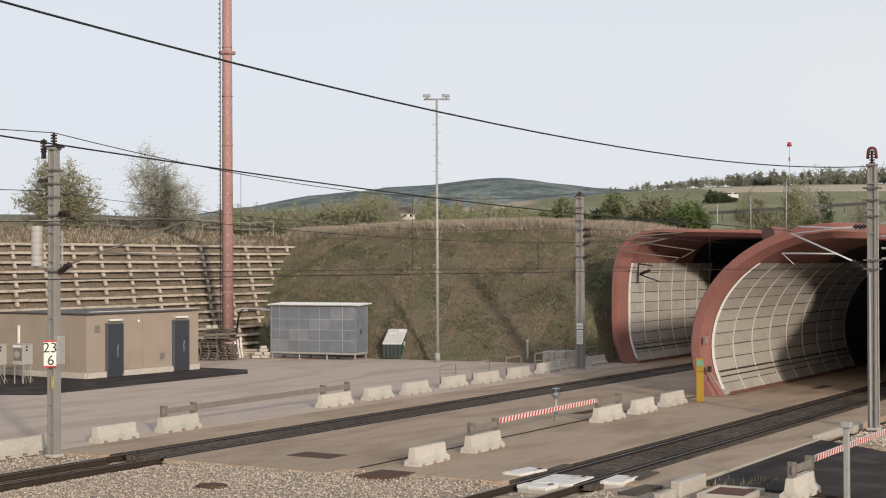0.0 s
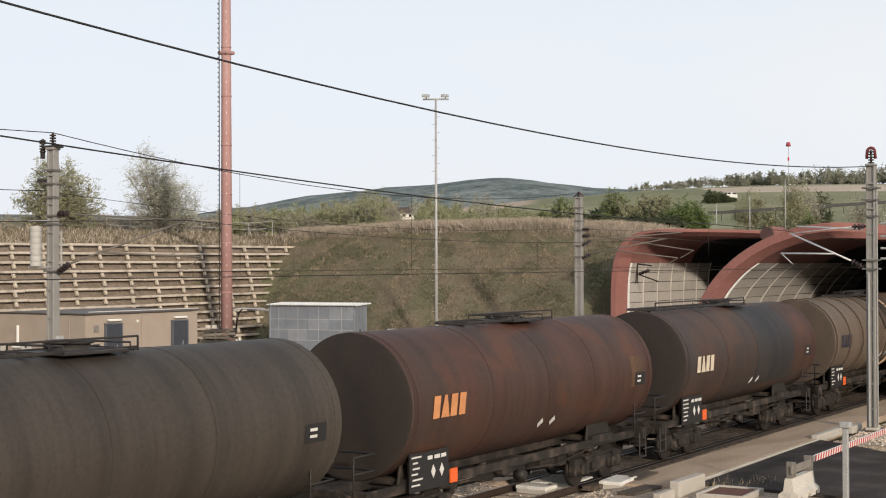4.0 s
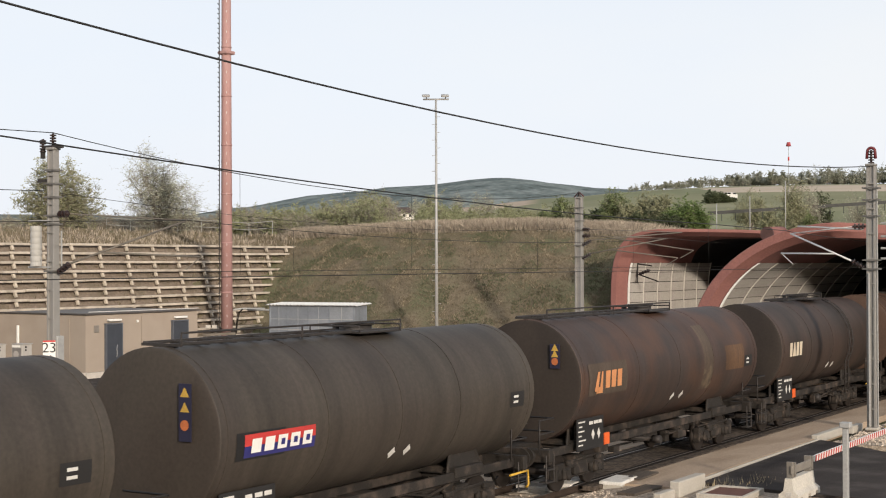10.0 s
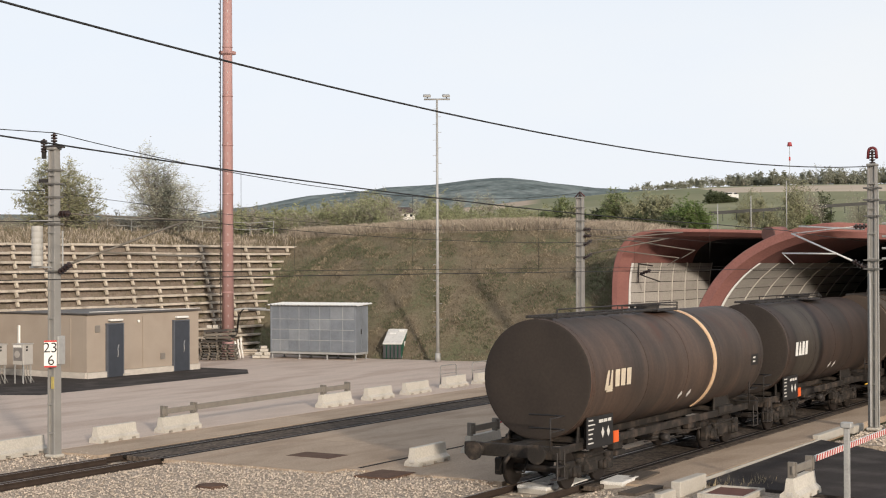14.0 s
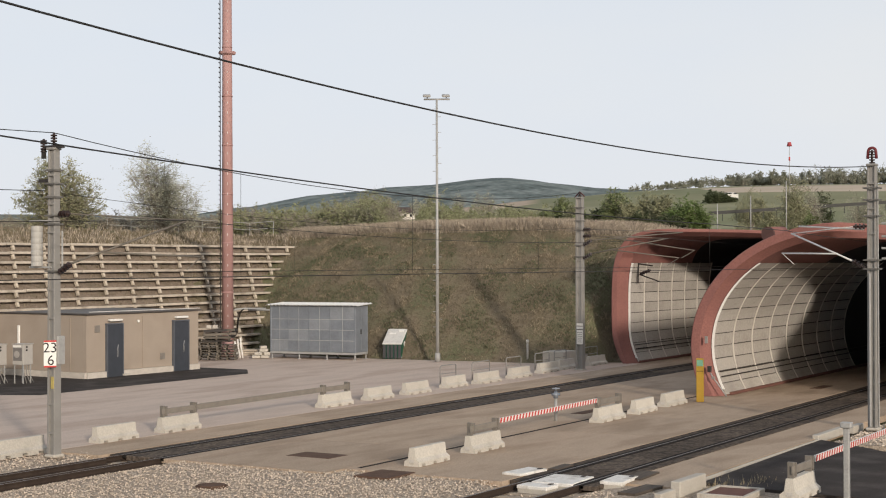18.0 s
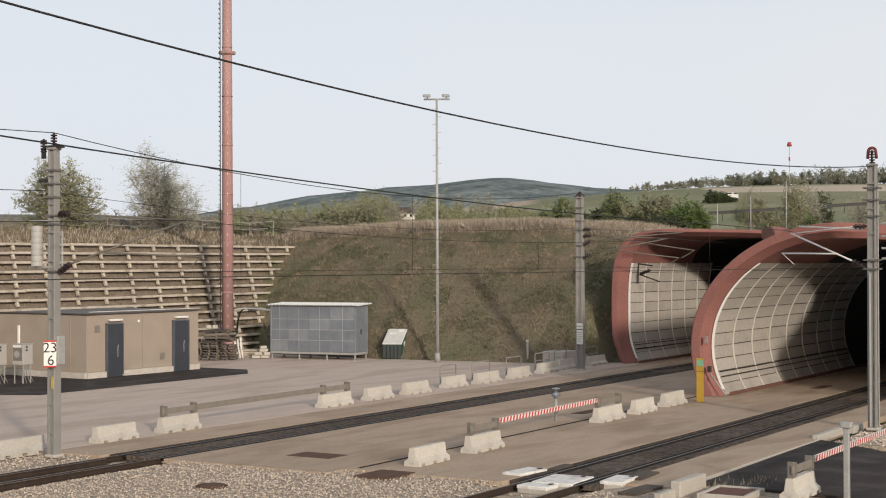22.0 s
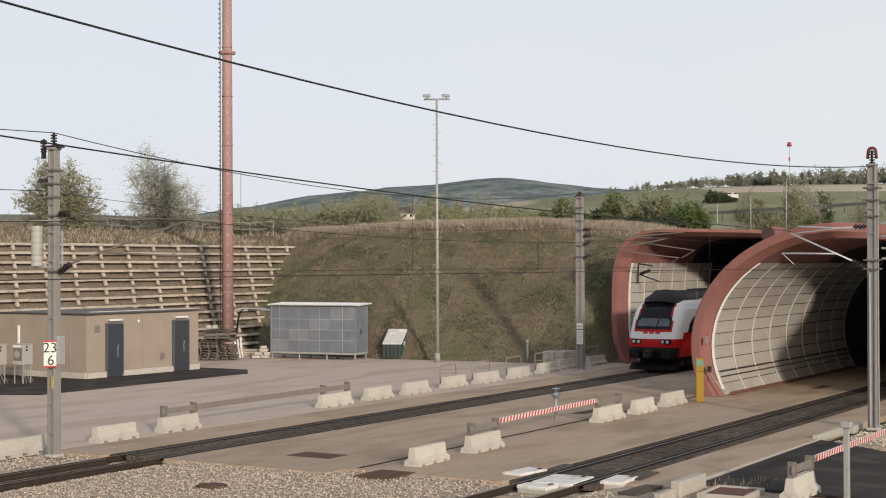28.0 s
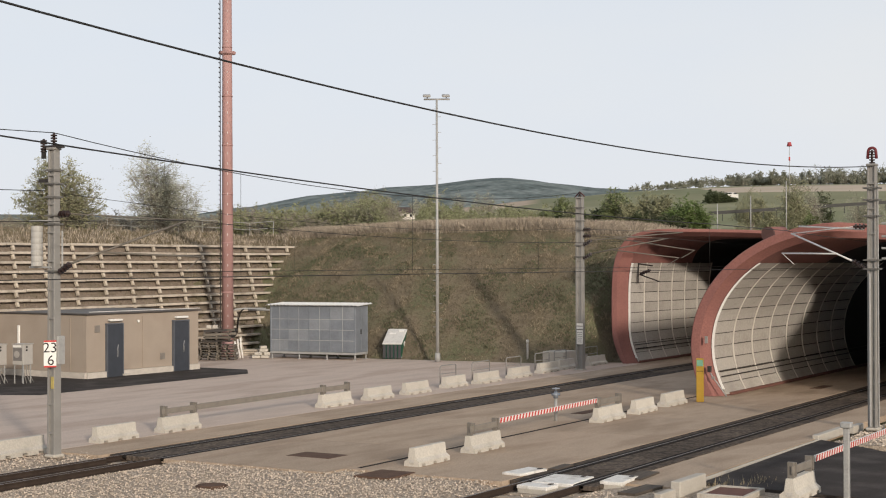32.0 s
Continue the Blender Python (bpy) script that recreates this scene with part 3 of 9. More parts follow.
def build_ballast():
    """Ballast bed, and loose stones over the part nearest to the eye."""
    rnd = random.Random(5)
    bm = bmesh.new()
    xs, ys = steps(-420, 0, 60) + steps(6, 36, 1.0), steps(9, 34.0, 1.0)
    grid = {}
    for i, x in enumerate(xs):
        for j, y in enumerate(ys):
            grid[i, j] = bm.verts.new((x, y, bed_z(x, y) - 0.03 + 0.03 * noise.noise(Vector((x, y, 0)))))
    for i in range(len(xs) - 1):
        for j in range(len(ys) - 1):
            bm.faces.new((grid[i, j], grid[i + 1, j], grid[i + 1, j + 1], grid[i, j + 1])).smooth = True
    tagged(part("ballast_bed", bm, BALLAST), "grey-brown crushed stone ballast bed", "ballast", kind="structure")
    verts, faces = [], []

    def stone(x, y, z, s):
        n = len(verts)
        for ux, uy, uz in ((1, 0, 0), (0, 1, 0), (-1, 0, 0), (0, -1, 0), (0.2, 0.1, 1), (0, 0, -0.8)):
            k = s * rnd.uniform(0.7, 1.3)
            a = rnd.uniform(-0.5, 0.5)
            verts.append((x + (ux + a * uy) * k, y + (uy - a * ux) * k, z + uz * k * 0.75))
        for a, b in ((0, 1), (1, 2), (2, 3), (3, 0)):
            faces.append((n + a, n + b, n + 4))
            faces.append((n + b, n + a, n + 5))
    for _ in range(40000):
        x, y = rnd.uniform(17, 35.2), rnd.uniform(15.5, 34.0)
        edge = 33.45 if y > 23.95 else 34.35
        if x > edge + rnd.uniform(-0.06, 0.08) or x < 10 + (y - 16) * 0.72:
            continue
        dyn = min(abs(y - YN), abs(y - YF))
        if dyn < 0.85 and rnd.random() < 0.75:
            continue
        stone(x, y, bed_z(x, y) + rnd.uniform(-0.02, 0.025), rnd.uniform(0.016, 0.036))
    for _ in range(3500):
        x, y = rnd.uniform(47.6, 58), rnd.uniform(9, 14.2)
        stone(x, y, -0.12 + rnd.uniform(-0.02, 0.05), rnd.uniform(0.03, 0.07))
    me = bpy.data.meshes.new("ballast_stones")
    me.from_pydata(verts, [], faces)
    me.materials.append(STONE)
    tagged(new("ballast_stones", me), "loose grey and tan ballast stones", "ballast", kind="stuff")
    for _ in range(2600):
        x, y = rnd.uniform(31, 37.6), rnd.uniform(10.2, 14.5)
        stone(x, y, -0.1 + rnd.uniform(-0.02, 0.03), rnd.uniform(0.02, 0.05))
    bm = bmesh.new()
    slab(bm, [(25, 5), (36.6, 5), (36.9, 14.55), (34.5, 14.7), (25, 14.7)], -0.28, -0.11)
    tagged(part("gravel_verge", bm, BALLAST), "gravel verge at the end of the access road", "gravel", kind="structure")
    bm = bmesh.new()
    slab(bm, [(47.6, 4), (60, 4), (60, 14.2), (47.6, 14.2)], -0.28, -0.13)
    tagged(part("gravel_bed", bm, BALLAST), "gravel bed round the mast foot", "gravel", kind="structure")


build_ballast()

# ---- trains ----
V_FREIGHT, V_RAILCAR = 28.48, 41.41
MOVERS = []      # (thing, x at its zero time, zero time, speed, y)

LIME = mat("lime_yellow_paint", (0.60, 0.59, 0.12), 0.42, var=0.2, scale=0.7, fine=8, second=(0.43, 0.42, 0.11), mix=(0.5, 0.8), stretch=(1, 1, 0.25))
LOCOGREY = mat("loco_grey_paint", (0.115, 0.112, 0.125), 0.5, var=0.15, scale=0.8)
# dark glass; the pale patches are reflections painted into the colour
SCREEN_D = mat("dark_glass_pale_reflections", (0.035, 0.036, 0.037), 0.08, var=0.35, scale=0.9, bump=0, spec=0.7, second=(0.16, 0.165, 0.165), mix=(0.53, 0.62), stretch=(1, 1.6, 0.6))
LOCOROOF = mat("loco_roof_grey", (0.052, 0.05, 0.05), 0.65, var=0.25, scale=0.8, second=(0.085, 0.075, 0.065))
NAVY = mat("navy_stripe", (0.03, 0.03, 0.16), 0.45, var=0.12)
LWHITE = mat("dirty_white_paint", (0.70, 0.68, 0.66), 0.5, var=0.15, scale=0.8, second=(0.50, 0.47, 0.44), mix=(0.5, 0.75), stretch=(1, 1, 0.3))
BLUE = mat("strong_blue_paint", (0.012, 0.19, 0.45), 0.42, var=0.12, scale=0.7)
CYAN = mat("cyan_paint", (0.07, 0.36, 0.55), 0.42, var=0.12, scale=0.7)
GLASS = mat("dark_window_glass", (0.010, 0.010, 0.012), 0.1, var=0.2, bump=0, spec=0.25)
# glass paled in its base colour to stand for the sun reflecting off it
SCREEN = mat("glass_pale_with_reflection", (0.20, 0.21, 0.205), 0.1, var=0.35, scale=0.9, bump=0, spec=0.8, second=(0.08, 0.082, 0.085), mix=(0.5, 0.7), stretch=(1, 1, 2))
UNDER = mat("underframe_grime", (0.025, 0.021, 0.018), 0.8, 0.1, var=0.45, scale=2.5, fine=25, second=(0.066, 0.050, 0.040), mix=(0.5, 0.7))
BOGIE = mat("bogie_grime", (0.025, 0.021, 0.018), 0.8, 0.15, var=0.45, scale=3, second=(0.075, 0.057, 0.045), mix=(0.52, 0.7))
CJWHITE = mat("railcar_white", (0.76, 0.755, 0.76), 0.32, var=0.05, scale=0.6)
CJRED = mat("railcar_red", (0.46, 0.008, 0.012), 0.4, var=0.08, scale=0.6, spec=0.2)
CJORANGE = mat("railcar_orange_red", (0.64, 0.026, 0.014), 0.4, var=0.06, scale=0.6, spec=0.2)
CJDARK = mat("railcar_dark", (0.013, 0.012, 0.013), 0.5, var=0.25, spec=0.2)
CJROOF = mat("roof_equipment", (0.026, 0.026, 0.028), 0.45, 0.2, var=0.5, scale=2.5, second=(0.06, 0.058, 0.055), mix=(0.52, 0.66))
HAZ = mat("orange_plate", (0.75, 0.13, 0.03), 0.5, var=0.1)
LAMPG = mat("lamp_glass", (0.55, 0.56, 0.58), 0.15, var=0.1)


def hull(levels, x_step=1.2, nf=7):
    """Body from stacked outlines: rows of (z, x low, x high, half width, depth of the low end's rounding, of the high end's)."""
    bm = bmesh.new()
    rings = []
    xs = None
    for z, xa, xb, w, da, db in levels:
        if xs is None:
            ns = max(2, round((xb - xa - da - db) / x_step))
        ring = []
        lo, hi = xa + da, xb - db
        for i in range(ns + 1):
            ring.append(Vector((lerp(lo, hi, i / ns), -w, z)))
        for k in range(1, nf):
            th = -math.pi / 2 + math.pi * k / nf
            ring.append(Vector((hi + db * abs(math.cos(th)) ** 0.6, w * math.copysign(abs(math.sin(th)) ** 0.7, th), z)))
        for i in range(ns + 1):
            ring.append(Vector((lerp(hi, lo, i / ns), w, z)))
        for k in range(1, nf):
            th = math.pi / 2 - math.pi * k / nf
            ring.append(Vector((lo - da * abs(math.cos(th)) ** 0.6, w * math.copysign(abs(math.sin(th)) ** 0.7, th), z)))
        xs = True
        rings.append(ring)
    loft(bm, rings, cap=(True, True), smooth=False)
    return bm


def finer(levels, k=3):
    """More outlines between the given ones."""
    out = []
    for a, b in zip(levels[:-1], levels[1:]):
        out += [tuple(lerp(p, q, i / k) for p, q in zip(a, b)) for i in range(k)]
    return out + [levels[-1]]


def decal(name, pts, y, material, parent, label="", t=0.006):
    """Flat painted or glazed panel on a side wall; pts in x, z."""
    bm = bmesh.new()
    n = len(pts)
    s = 1 if y > 0 else -1
    a = [bm.verts.new((x, y + s * t, z)) for x, z in pts]
    b = [bm.verts.new((x, y - s * 0.02, z)) for x, z in pts]
    bm.faces.new(a)
    for i in range(n):
        bm.faces.new((b[i], b[(i + 1) % n], a[(i + 1) % n], a[i]))
    bmesh.ops.recalc_face_normals(bm, faces=bm.faces)
    return part(name, bm, material, parent, label)


def rect(x0, x1, z0, z1, c=0.0):
    if not c:
        return [(x0, z0), (x1, z0), (x1, z1), (x0, z1)]
    return [(x0 + c, z0), (x1 - c, z0), (x1, z0 + c), (x1, z1 - c), (x1 - c, z1), (x0 + c, z1), (x0, z1 - c), (x0, z0 + c)]


def arc_strip(cx, cz, rx, rz, a0, a1, w0, w1, n=14):
    """A crescent in the x, z plane."""
    out, inn = [], []
    for i in range(n + 1):
        a = radians(lerp(a0, a1, i / n))
        w = lerp(w0, w1, abs(2 * i / n - 1))
        out.append((cx + rx * math.cos(a), cz + rz * math.sin(a)))
        inn.append((cx + (rx - w) * math.cos(a), cz + (rz - w) * math.sin(a)))
    return out + inn[::-1]


def wheelset(bm_r, x, r=0.46):
    for s in (-1, 1):
        rod(bm_r, (x, s * 0.70, r), (x, s * 0.82, r), r, 20)
        rod(bm_r, (x, s * 0.80, r), (x, s * 0.84, r), r * 0.5, 12)
    rod(bm_r, (x, -0.98, r), (x, 0.98, r), 0.09, 8)


def bogie(parent, xc, base=1.8, heavy=False):
    """Side frames, springs, axle boxes; wheels are sub-parts."""
    bm = bmesh.new()
    for s in (-1, 1):
        y = s * 0.99
        box(bm, (xc, y, 0.64), (base + 0.9, 0.13, 0.17), 0.03)
        box(bm, (xc, y, 0.5), (0.75, 0.16, 0.3), 0.04)
        for dx in (-base / 2, base / 2):
            box(bm, (xc + dx, y * 1.03, 0.46), (0.34, 0.2, 0.3), 0.05)
            rod(bm, (xc + dx, y * 1.1, 0.46), (xc + dx, y * 1.16, 0.46), 0.11, 10)
            for q in (-0.27, 0.27):
                rod(bm, (xc + dx + q, y, 0.34), (xc + dx + q, y, 0.62), 0.075, 8)
            box(bm, (xc + dx * 0.45, y * 0.9, 0.42), (0.12, 0.1, 0.4), 0.02)
        box(bm, (xc, y * 0.97, 0.33), (base - 0.5, 0.07, 0.06), 0.01)
        for dx in (-base / 2 - 0.42, base / 2 + 0.42):
            box(bm, (xc + dx, y * 0.94, 0.5), (0.12, 0.2, 0.42), 0.02)
            box(bm, (xc + dx * 0.62, y * 1.12, 0.72), (0.3, 0.1, 0.12), 0.02)
        rod(bm, (xc - base / 2, y * 1.1, 0.74), (xc + base / 2, y * 1.1, 0.78), 0.03, 6)
        if heavy:
            rod(bm, (xc - 0.5, y * 1.05, 0.75), (xc + 0.5, y * 1.05, 0.4), 0.06, 8)
    box(bm, (xc, 0, 0.72), (0.55, 2.0, 0.22), 0.04)
    bg = part("bogie", bm, BOGIE, parent, "grimy steel bogie")
    for dx in (-base / 2, base / 2):
        bm = bmesh.new()
        wheelset(bm, xc + dx)
        part("wheelset", bm, mat("wheel_steel", (0.035, 0.028, 0.024), 0.6, 0.4, var=0.3), bg)
    return bg


def buffers(parent, x, way):
    for s in (-1, 1):
        bm = bmesh.new()
        rod(bm, (x - way * 0.62, s * 0.875, 1.06), (x - way * 0.25, s * 0.875, 1.06), 0.11, 10)
        rod(bm, (x - way * 0.3, s * 0.875, 1.06), (x - way * 0.05, s * 0.875, 1.06), 0.075, 10)
        rod(bm, (x - way * 0.05, s * 0.875, 1.06), (x, s * 0.875, 1.06), 0.24, 14)
        part("buffer", bm, BOGIE, parent)
    bm = bmesh.new()
    chain(bm, [(x - way * 0.6, 0, 1.0), (x - way * 0.3, 0, 0.98), (x - way * 0.02, 0, 0.8)], 0.045)
    part("coupling", bm, BOGIE, parent)
    for s in (-0.35, 0.35):
        bm = bmesh.new()
        chain(bm, [(x - way * 0.6, s, 0.9), (x - way * 0.35, s, 0.55), (x - way * 0.1, s * 0.8, 0.6)], 0.025)
        part("brake_hose", bm, RUBBER, parent)


def pantograph(parent, x, up, zr, fold=1):
    """fold: where the knee points along x."""
    bm = bmesh.new()
    for s in (-0.45, 0.45):
        for dx in (-0.55, 0.55):
            rod(bm, (x + dx, s, zr), (x + dx, s, zr + 0.24), 0.06, 8)
    for s in (-0.45, 0.45):
        rod(bm, (x - 0.75, s, zr + 0.26), (x + 0.75, s, zr + 0.26), 0.045, 6)
    for dx in (-0.6, 0, 0.6):
        rod(bm, (x + dx, -0.5, zr + 0.26), (x + dx, 0.5, zr + 0.26), 0.04, 6)
    base = part("pantograph", bm, mat("red_brown_steel", (0.055, 0.023, 0.021), 0.7, 0.1), parent, "current collector on the roof")
    bm = bmesh.new()
    zt = 5.47
    if up:
        knee = (x + fold * 0.95, zr + 0.92)
        head = (x - fold * 0.25, zt)
        rod(bm, (x - fold * 0.5, 0, zr + 0.3), (knee[0], 0, knee[1]), 0.05, 8)
        rod(bm, (x - fold * 0.3, 0, zr + 0.22), (knee[0] + fold * 0.12, 0, knee[1] - 0.08), 0.022, 6)
        for s in (-0.3, 0.3):
            rod(bm, (knee[0], s * 0.3, knee[1]), (head[0], s * 1.4, head[1] - 0.1), 0.03, 6)
        rod(bm, (knee[0], -0.14, knee[1]), (knee[0], 0.14, knee[1]), 0.06, 8)
        hx, hz = head
    else:
        hx, hz = x - fold * 0.9, zr + 0.5
        rod(bm, (x - fold * 0.5, 0, zr + 0.3), (x + fold * 1.0, 0, zr + 0.36), 0.05, 8)
        for s in (-0.35, 0.35):
            rod(bm, (x + fold * 1.0, s * 0.4, zr + 0.38), (hx, s * 1.3, hz - 0.06), 0.03, 6)
    part("arm", bm, DARKST, base)
    bm = bmesh.new()
    for dx in (-0.28, 0.28):
        chain(bm, [(hx + dx, -0.95, hz - 0.22), (hx + dx, -0.72, hz - 0.03), (hx + dx, -0.5, hz), (hx + dx, 0.5, hz), (hx + dx, 0.72, hz - 0.03), (hx + dx, 0.95, hz - 0.22)], 0.03)
    for s in (-0.45, 0.45):
        rod(bm, (hx - 0.3, s, hz - 0.06), (hx + 0.3, s, hz - 0.06), 0.03, 6)
    part("collector_head", bm, DARKST, base)


def roof_gear(parent, x0, x1, zr, rnd):
    """Insulators, bus bar and boxes along a locomotive's roof."""
    x = x0
    while x < x1:
        bm = bmesh.new()
        h = rnd.choice((0.24, 0.3, 0.34))
        rod(bm, (x, -0.35, zr), (x, -0.35, zr + h), 0.055, 8)
        for k in range(4):
            rod(bm, (x, -0.35, zr + 0.05 + k * h / 5), (x, -0.35, zr + 0.07 + k * h / 5), 0.1, 10)
        part("insulator", bm, INSUL, parent)
        x += rnd.uniform(0.8, 1.6)
    bm = bmesh.new()
    rod(bm, (x0, -0.35, zr + 0.33), (x1, -0.35, zr + 0.33), 0.022, 6)
    part("bus_bar", bm, DARKST, parent)
    for c, sz in ((((x0 + x1) / 2 + 0.6, 0.25, zr + 0.12), (0.8, 0.5, 0.26)), ((x0 + 1.0, 0.3, zr + 0.1), (1.3, 0.5, 0.2)), ((x1 - 0.4, -0.1, zr + 0.16), (0.5, 0.6, 0.36)), ((x1 - 1.4, 0.2, zr + 0.12), (0.4, 0.4, 0.28))):
        bm = bmesh.new()
        box(bm, c, sz, 0.04)
        part("switch_box", bm, CJROOF, parent)


def split_hull(bm, parent, zones):
    """Cut a hull into parts: zones maps a part's name and material to a test of the face's centre and normal."""
    bm.normal_update()
    left = set(bm.faces)
    for name, material, label, test in zones:
        sel = [f for f in left if test(f.calc_center_median(), f.normal)]
        if not sel:
            continue
        left -= set(sel)
        groups = [sel]
        if name in ("windscreen", "nose", "cab", "forehead", "cab_window", "roof_end"):
            mid = sum(f.calc_center_median().x for f in bm.faces) / len(bm.faces)
            groups = [[f for f in sel if (f.calc_center_median().x > mid) == k] for k in (False, True)]
            if name == "cab_window":
                groups = [[f for f in g if (f.calc_center_median().y > 0) == k] for g in groups for k in (False, True)]
        for sel in groups:
            if not sel:
                continue
            b2 = bmesh.new()
            vm = {}
            for f in sel:
                vs = []
                for v in f.verts:
                    if v not in vm:
                        vm[v] = b2.verts.new(v.co)
                    vs.append(vm[v])
                nf_ = b2.faces.new(vs)
                nf_.smooth = abs(f.normal.y) < 0.98 and f.normal.z < 0.98
            part(name, b2, material, parent, label)
    bm.free()


def bars(parent, x, z, y, n, w, h, material, dx=0.0, dz=None, name="marking"):
    """Lines of unreadable small print as plain bars."""
    for i in range(n):
        decal(name, rect(x + dx * i, x + dx * i + w, z - (dz or h * 1.7) * i, z - (dz or h * 1.7) * i + h), y, material, parent)


def loco_under(th, L, y, wheel_x):
    bm = bmesh.new()
    box(bm, (-L / 2, 0, 0.72), (5.6, 2.3, 0.62), 0.06)
    box(bm, (-L / 2 - 3.3, 0, 0.78), (0.9, 2.4, 0.5), 0.05)
    box(bm, (-L / 2 + 3.3, 0, 0.78), (0.9, 2.4, 0.5), 0.05)
    part("underfloor_box", bm, UNDER, th)
    for xx in wheel_x:
        bogie(th, xx, 2.7, True)
    for e in (-0.75, -L + 0.75):
        bm = bmesh.new()
        box(bm, (e, 0, 0.48), (0.3, 2.7, 0.4), 0.05)
        part("rail_guard", bm, UNDER, th)


def build_lime_loco():
    L = 19.28
    th = thing("locomotive", pose(0, YN, 0), "lime yellow and grey four-axle electric locomotive with a blue sweep", "locomotive", "locomotives")
    lv = [(z, -L + e, -e, w, d, d) for z, e, w, d in ((1.02, 0.62, 1.44, 0.5), (1.3, 0.58, 1.5, 0.6), (2.0, 0.6, 1.5, 0.75), (2.2, 0.66, 1.5, 0.8), (2.7, 0.85, 1.5, 0.85), (3.2, 1.1, 1.46, 0.9),
                                                     (3.45, 1.32, 1.38, 0.95), (3.68, 1.75, 1.2, 0.95), (3.82, 2.3, 0.98, 0.9), (3.9, 3.1, 0.6, 0.6))]
    bm = hull(finer(lv), 0.9, 17)

    def endz(c):
        return min(-c.x, L + c.x)

    def lateral(c):
        return abs(c.y) / 1.5
    split_hull(bm, th, [
        ("windscreen", SCREEN_D, "raked windscreen", lambda c, n: 2.12 < c.z < 3.2 and lateral(c) < 0.82 and endz(c) < 2.0),
        ("roof_end", LOCOROOF, "dark cab roof dome", lambda c, n: c.z > 3.22 and endz(c) < 2.9 and (lateral(c) < 0.74 or c.z > 3.72)),
        ("roof", LOCOROOF, "dark dirty roof", lambda c, n: c.z > 3.72),
        ("cab_window", GLASS, "dark curved cab side window", lambda c, n: 2.28 + max(0, endz(c) - 1.2) * 0.2 < c.z < 3.08 and lateral(c) > 0.9 and endz(c) < 2.0),
        ("upper_body", LIME, "lime yellow upper side", lambda c, n: c.z > 3.2),
        ("nose", LIME, "lime yellow cab front and pillars", lambda c, n: c.z > 1.5 and lateral(c) < 0.9 and endz(c) < 2.2),
        ("lower_body", LOCOGREY, "grey lower side", lambda c, n: True)])
    y = -1.502
    decal("side_panel", [(-16.95, 2.95), (-1.35, 1.93), (-1.5, 3.2), (-16.95, 3.2)], y, LIME, th, "lime yellow side panel")
    decal("stripe", [(-16.95, 2.86), (-1.3, 1.83), (-1.3, 1.93), (-16.95, 2.95)], y, LWHITE, th, "white stripe")
    decal("stripe", [(-17.8, 1.45), (-1.3, 1.43), (-1.3, 1.51), (-17.8, 1.53)], y, LWHITE, th)
    decal("blue_stripe", [(-17.8, 1.55), (-1.3, 1.53), (-1.3, 1.71), (-7.7, 1.63), (-17.8, 1.73)], y, NAVY, th, "navy blue stripe")
    decal("sole_bar", rect(-17.9, -1.2, 1.04, 1.42), y, UNDER, th, "grimy sole bar")
    sweep = [(-13.4, 3.19), (-14.9, 3.12), (-15.68, 2.85), (-15.9, 2.5), (-15.72, 2.19), (-15.06, 1.86), (-14.0, 1.73), (-14.92, 1.99), (-15.2, 2.3), (-15.22, 2.55), (-15.0, 2.82), (-14.5, 3.06)]
    decal("sweep_edge", [(px + 0.06, pz - 0.02 if pz > 2.5 else pz - 0.03) for px, pz in sweep], y - 0.003, LWHITE, th, "thin white edge of the sweep")
    decal("blue_sweep", sweep, y - 0.007, NAVY, th, "navy blue crescent")
    decal("side_window", [(-17.85, 2.98), (-17.5, 3.14), (-16.95, 3.17), (-16.95, 2.62), (-17.45, 2.5), (-17.85, 2.36)], y - 0.008, GLASS, th)
    decal("side_window", [(-1.9, 2.5), (-2.75, 2.55), (-2.75, 3.18), (-2.2, 3.15), (-1.9, 2.8)], y - 0.008, GLASS, th)
    for x in (-13.22, -12.27):
        decal("door_line", rect(x - 0.025, x + 0.025, 1.2, 3.0), y - 0.012, BLACK, th)
    decal("handrail", rect(-13.0, -12.95, 1.5, 2.4), y - 0.03, GALV, th)
    # roof-side windows on the slope
    for xa, xb in ((-15.1, -13.95), (-13.8, -13.2), (-5.3, -4.1)):
        bm = bmesh.new()
        p = lambda x, k: (x, -lerp(1.455, 1.235, k) - 0.045, lerp(3.28, 3.67, k))
        quad(bm, [p(xa, 0.08), p(xb, 0.08), p(xb, 0.95), p(xa, 0.95)])
        w = part("roof_window", bm, GLASS, th)
        bm = bmesh.new()
        chain(bm, [p(xa, 0.05), p(xb, 0.05), p(xb, 0.97), p(xa, 0.97), p(xa, 0.05)], 0.025, 5)
        part("frame", bm, LIME, w)
    # maker's lettering turned into plain shapes
    for i in range(9):
        decal("logo", [(-6.9 + i * 0.37, 2.42 + i * 0.006), (-6.6 + i * 0.37, 2.42 + i * 0.006), (-6.57 + i * 0.37, 2.78 if i in (0, 5) else 2.67), (-6.87 + i * 0.37, 2.78 if i in (0, 5) else 2.67)], y - 0.008, LOCOGREY, th)
    decal("logo", arc_strip(-3.9, 2.68, 0.7, 0.42, -75, 85, 0.16, 0.02), y - 0.009, NAVY, th)
    for i in range(12):
        bm = bmesh.new()
        quad(bm, [(-12.6 + i * 0.3, -1.462, 3.25), (-12.42 + i * 0.3, -1.462, 3.25), (-12.42 + i * 0.3, -1.40, 3.38), (-12.6 + i * 0.3, -1.40, 3.38)])
        part("logo", bm, LOCOGREY, th)
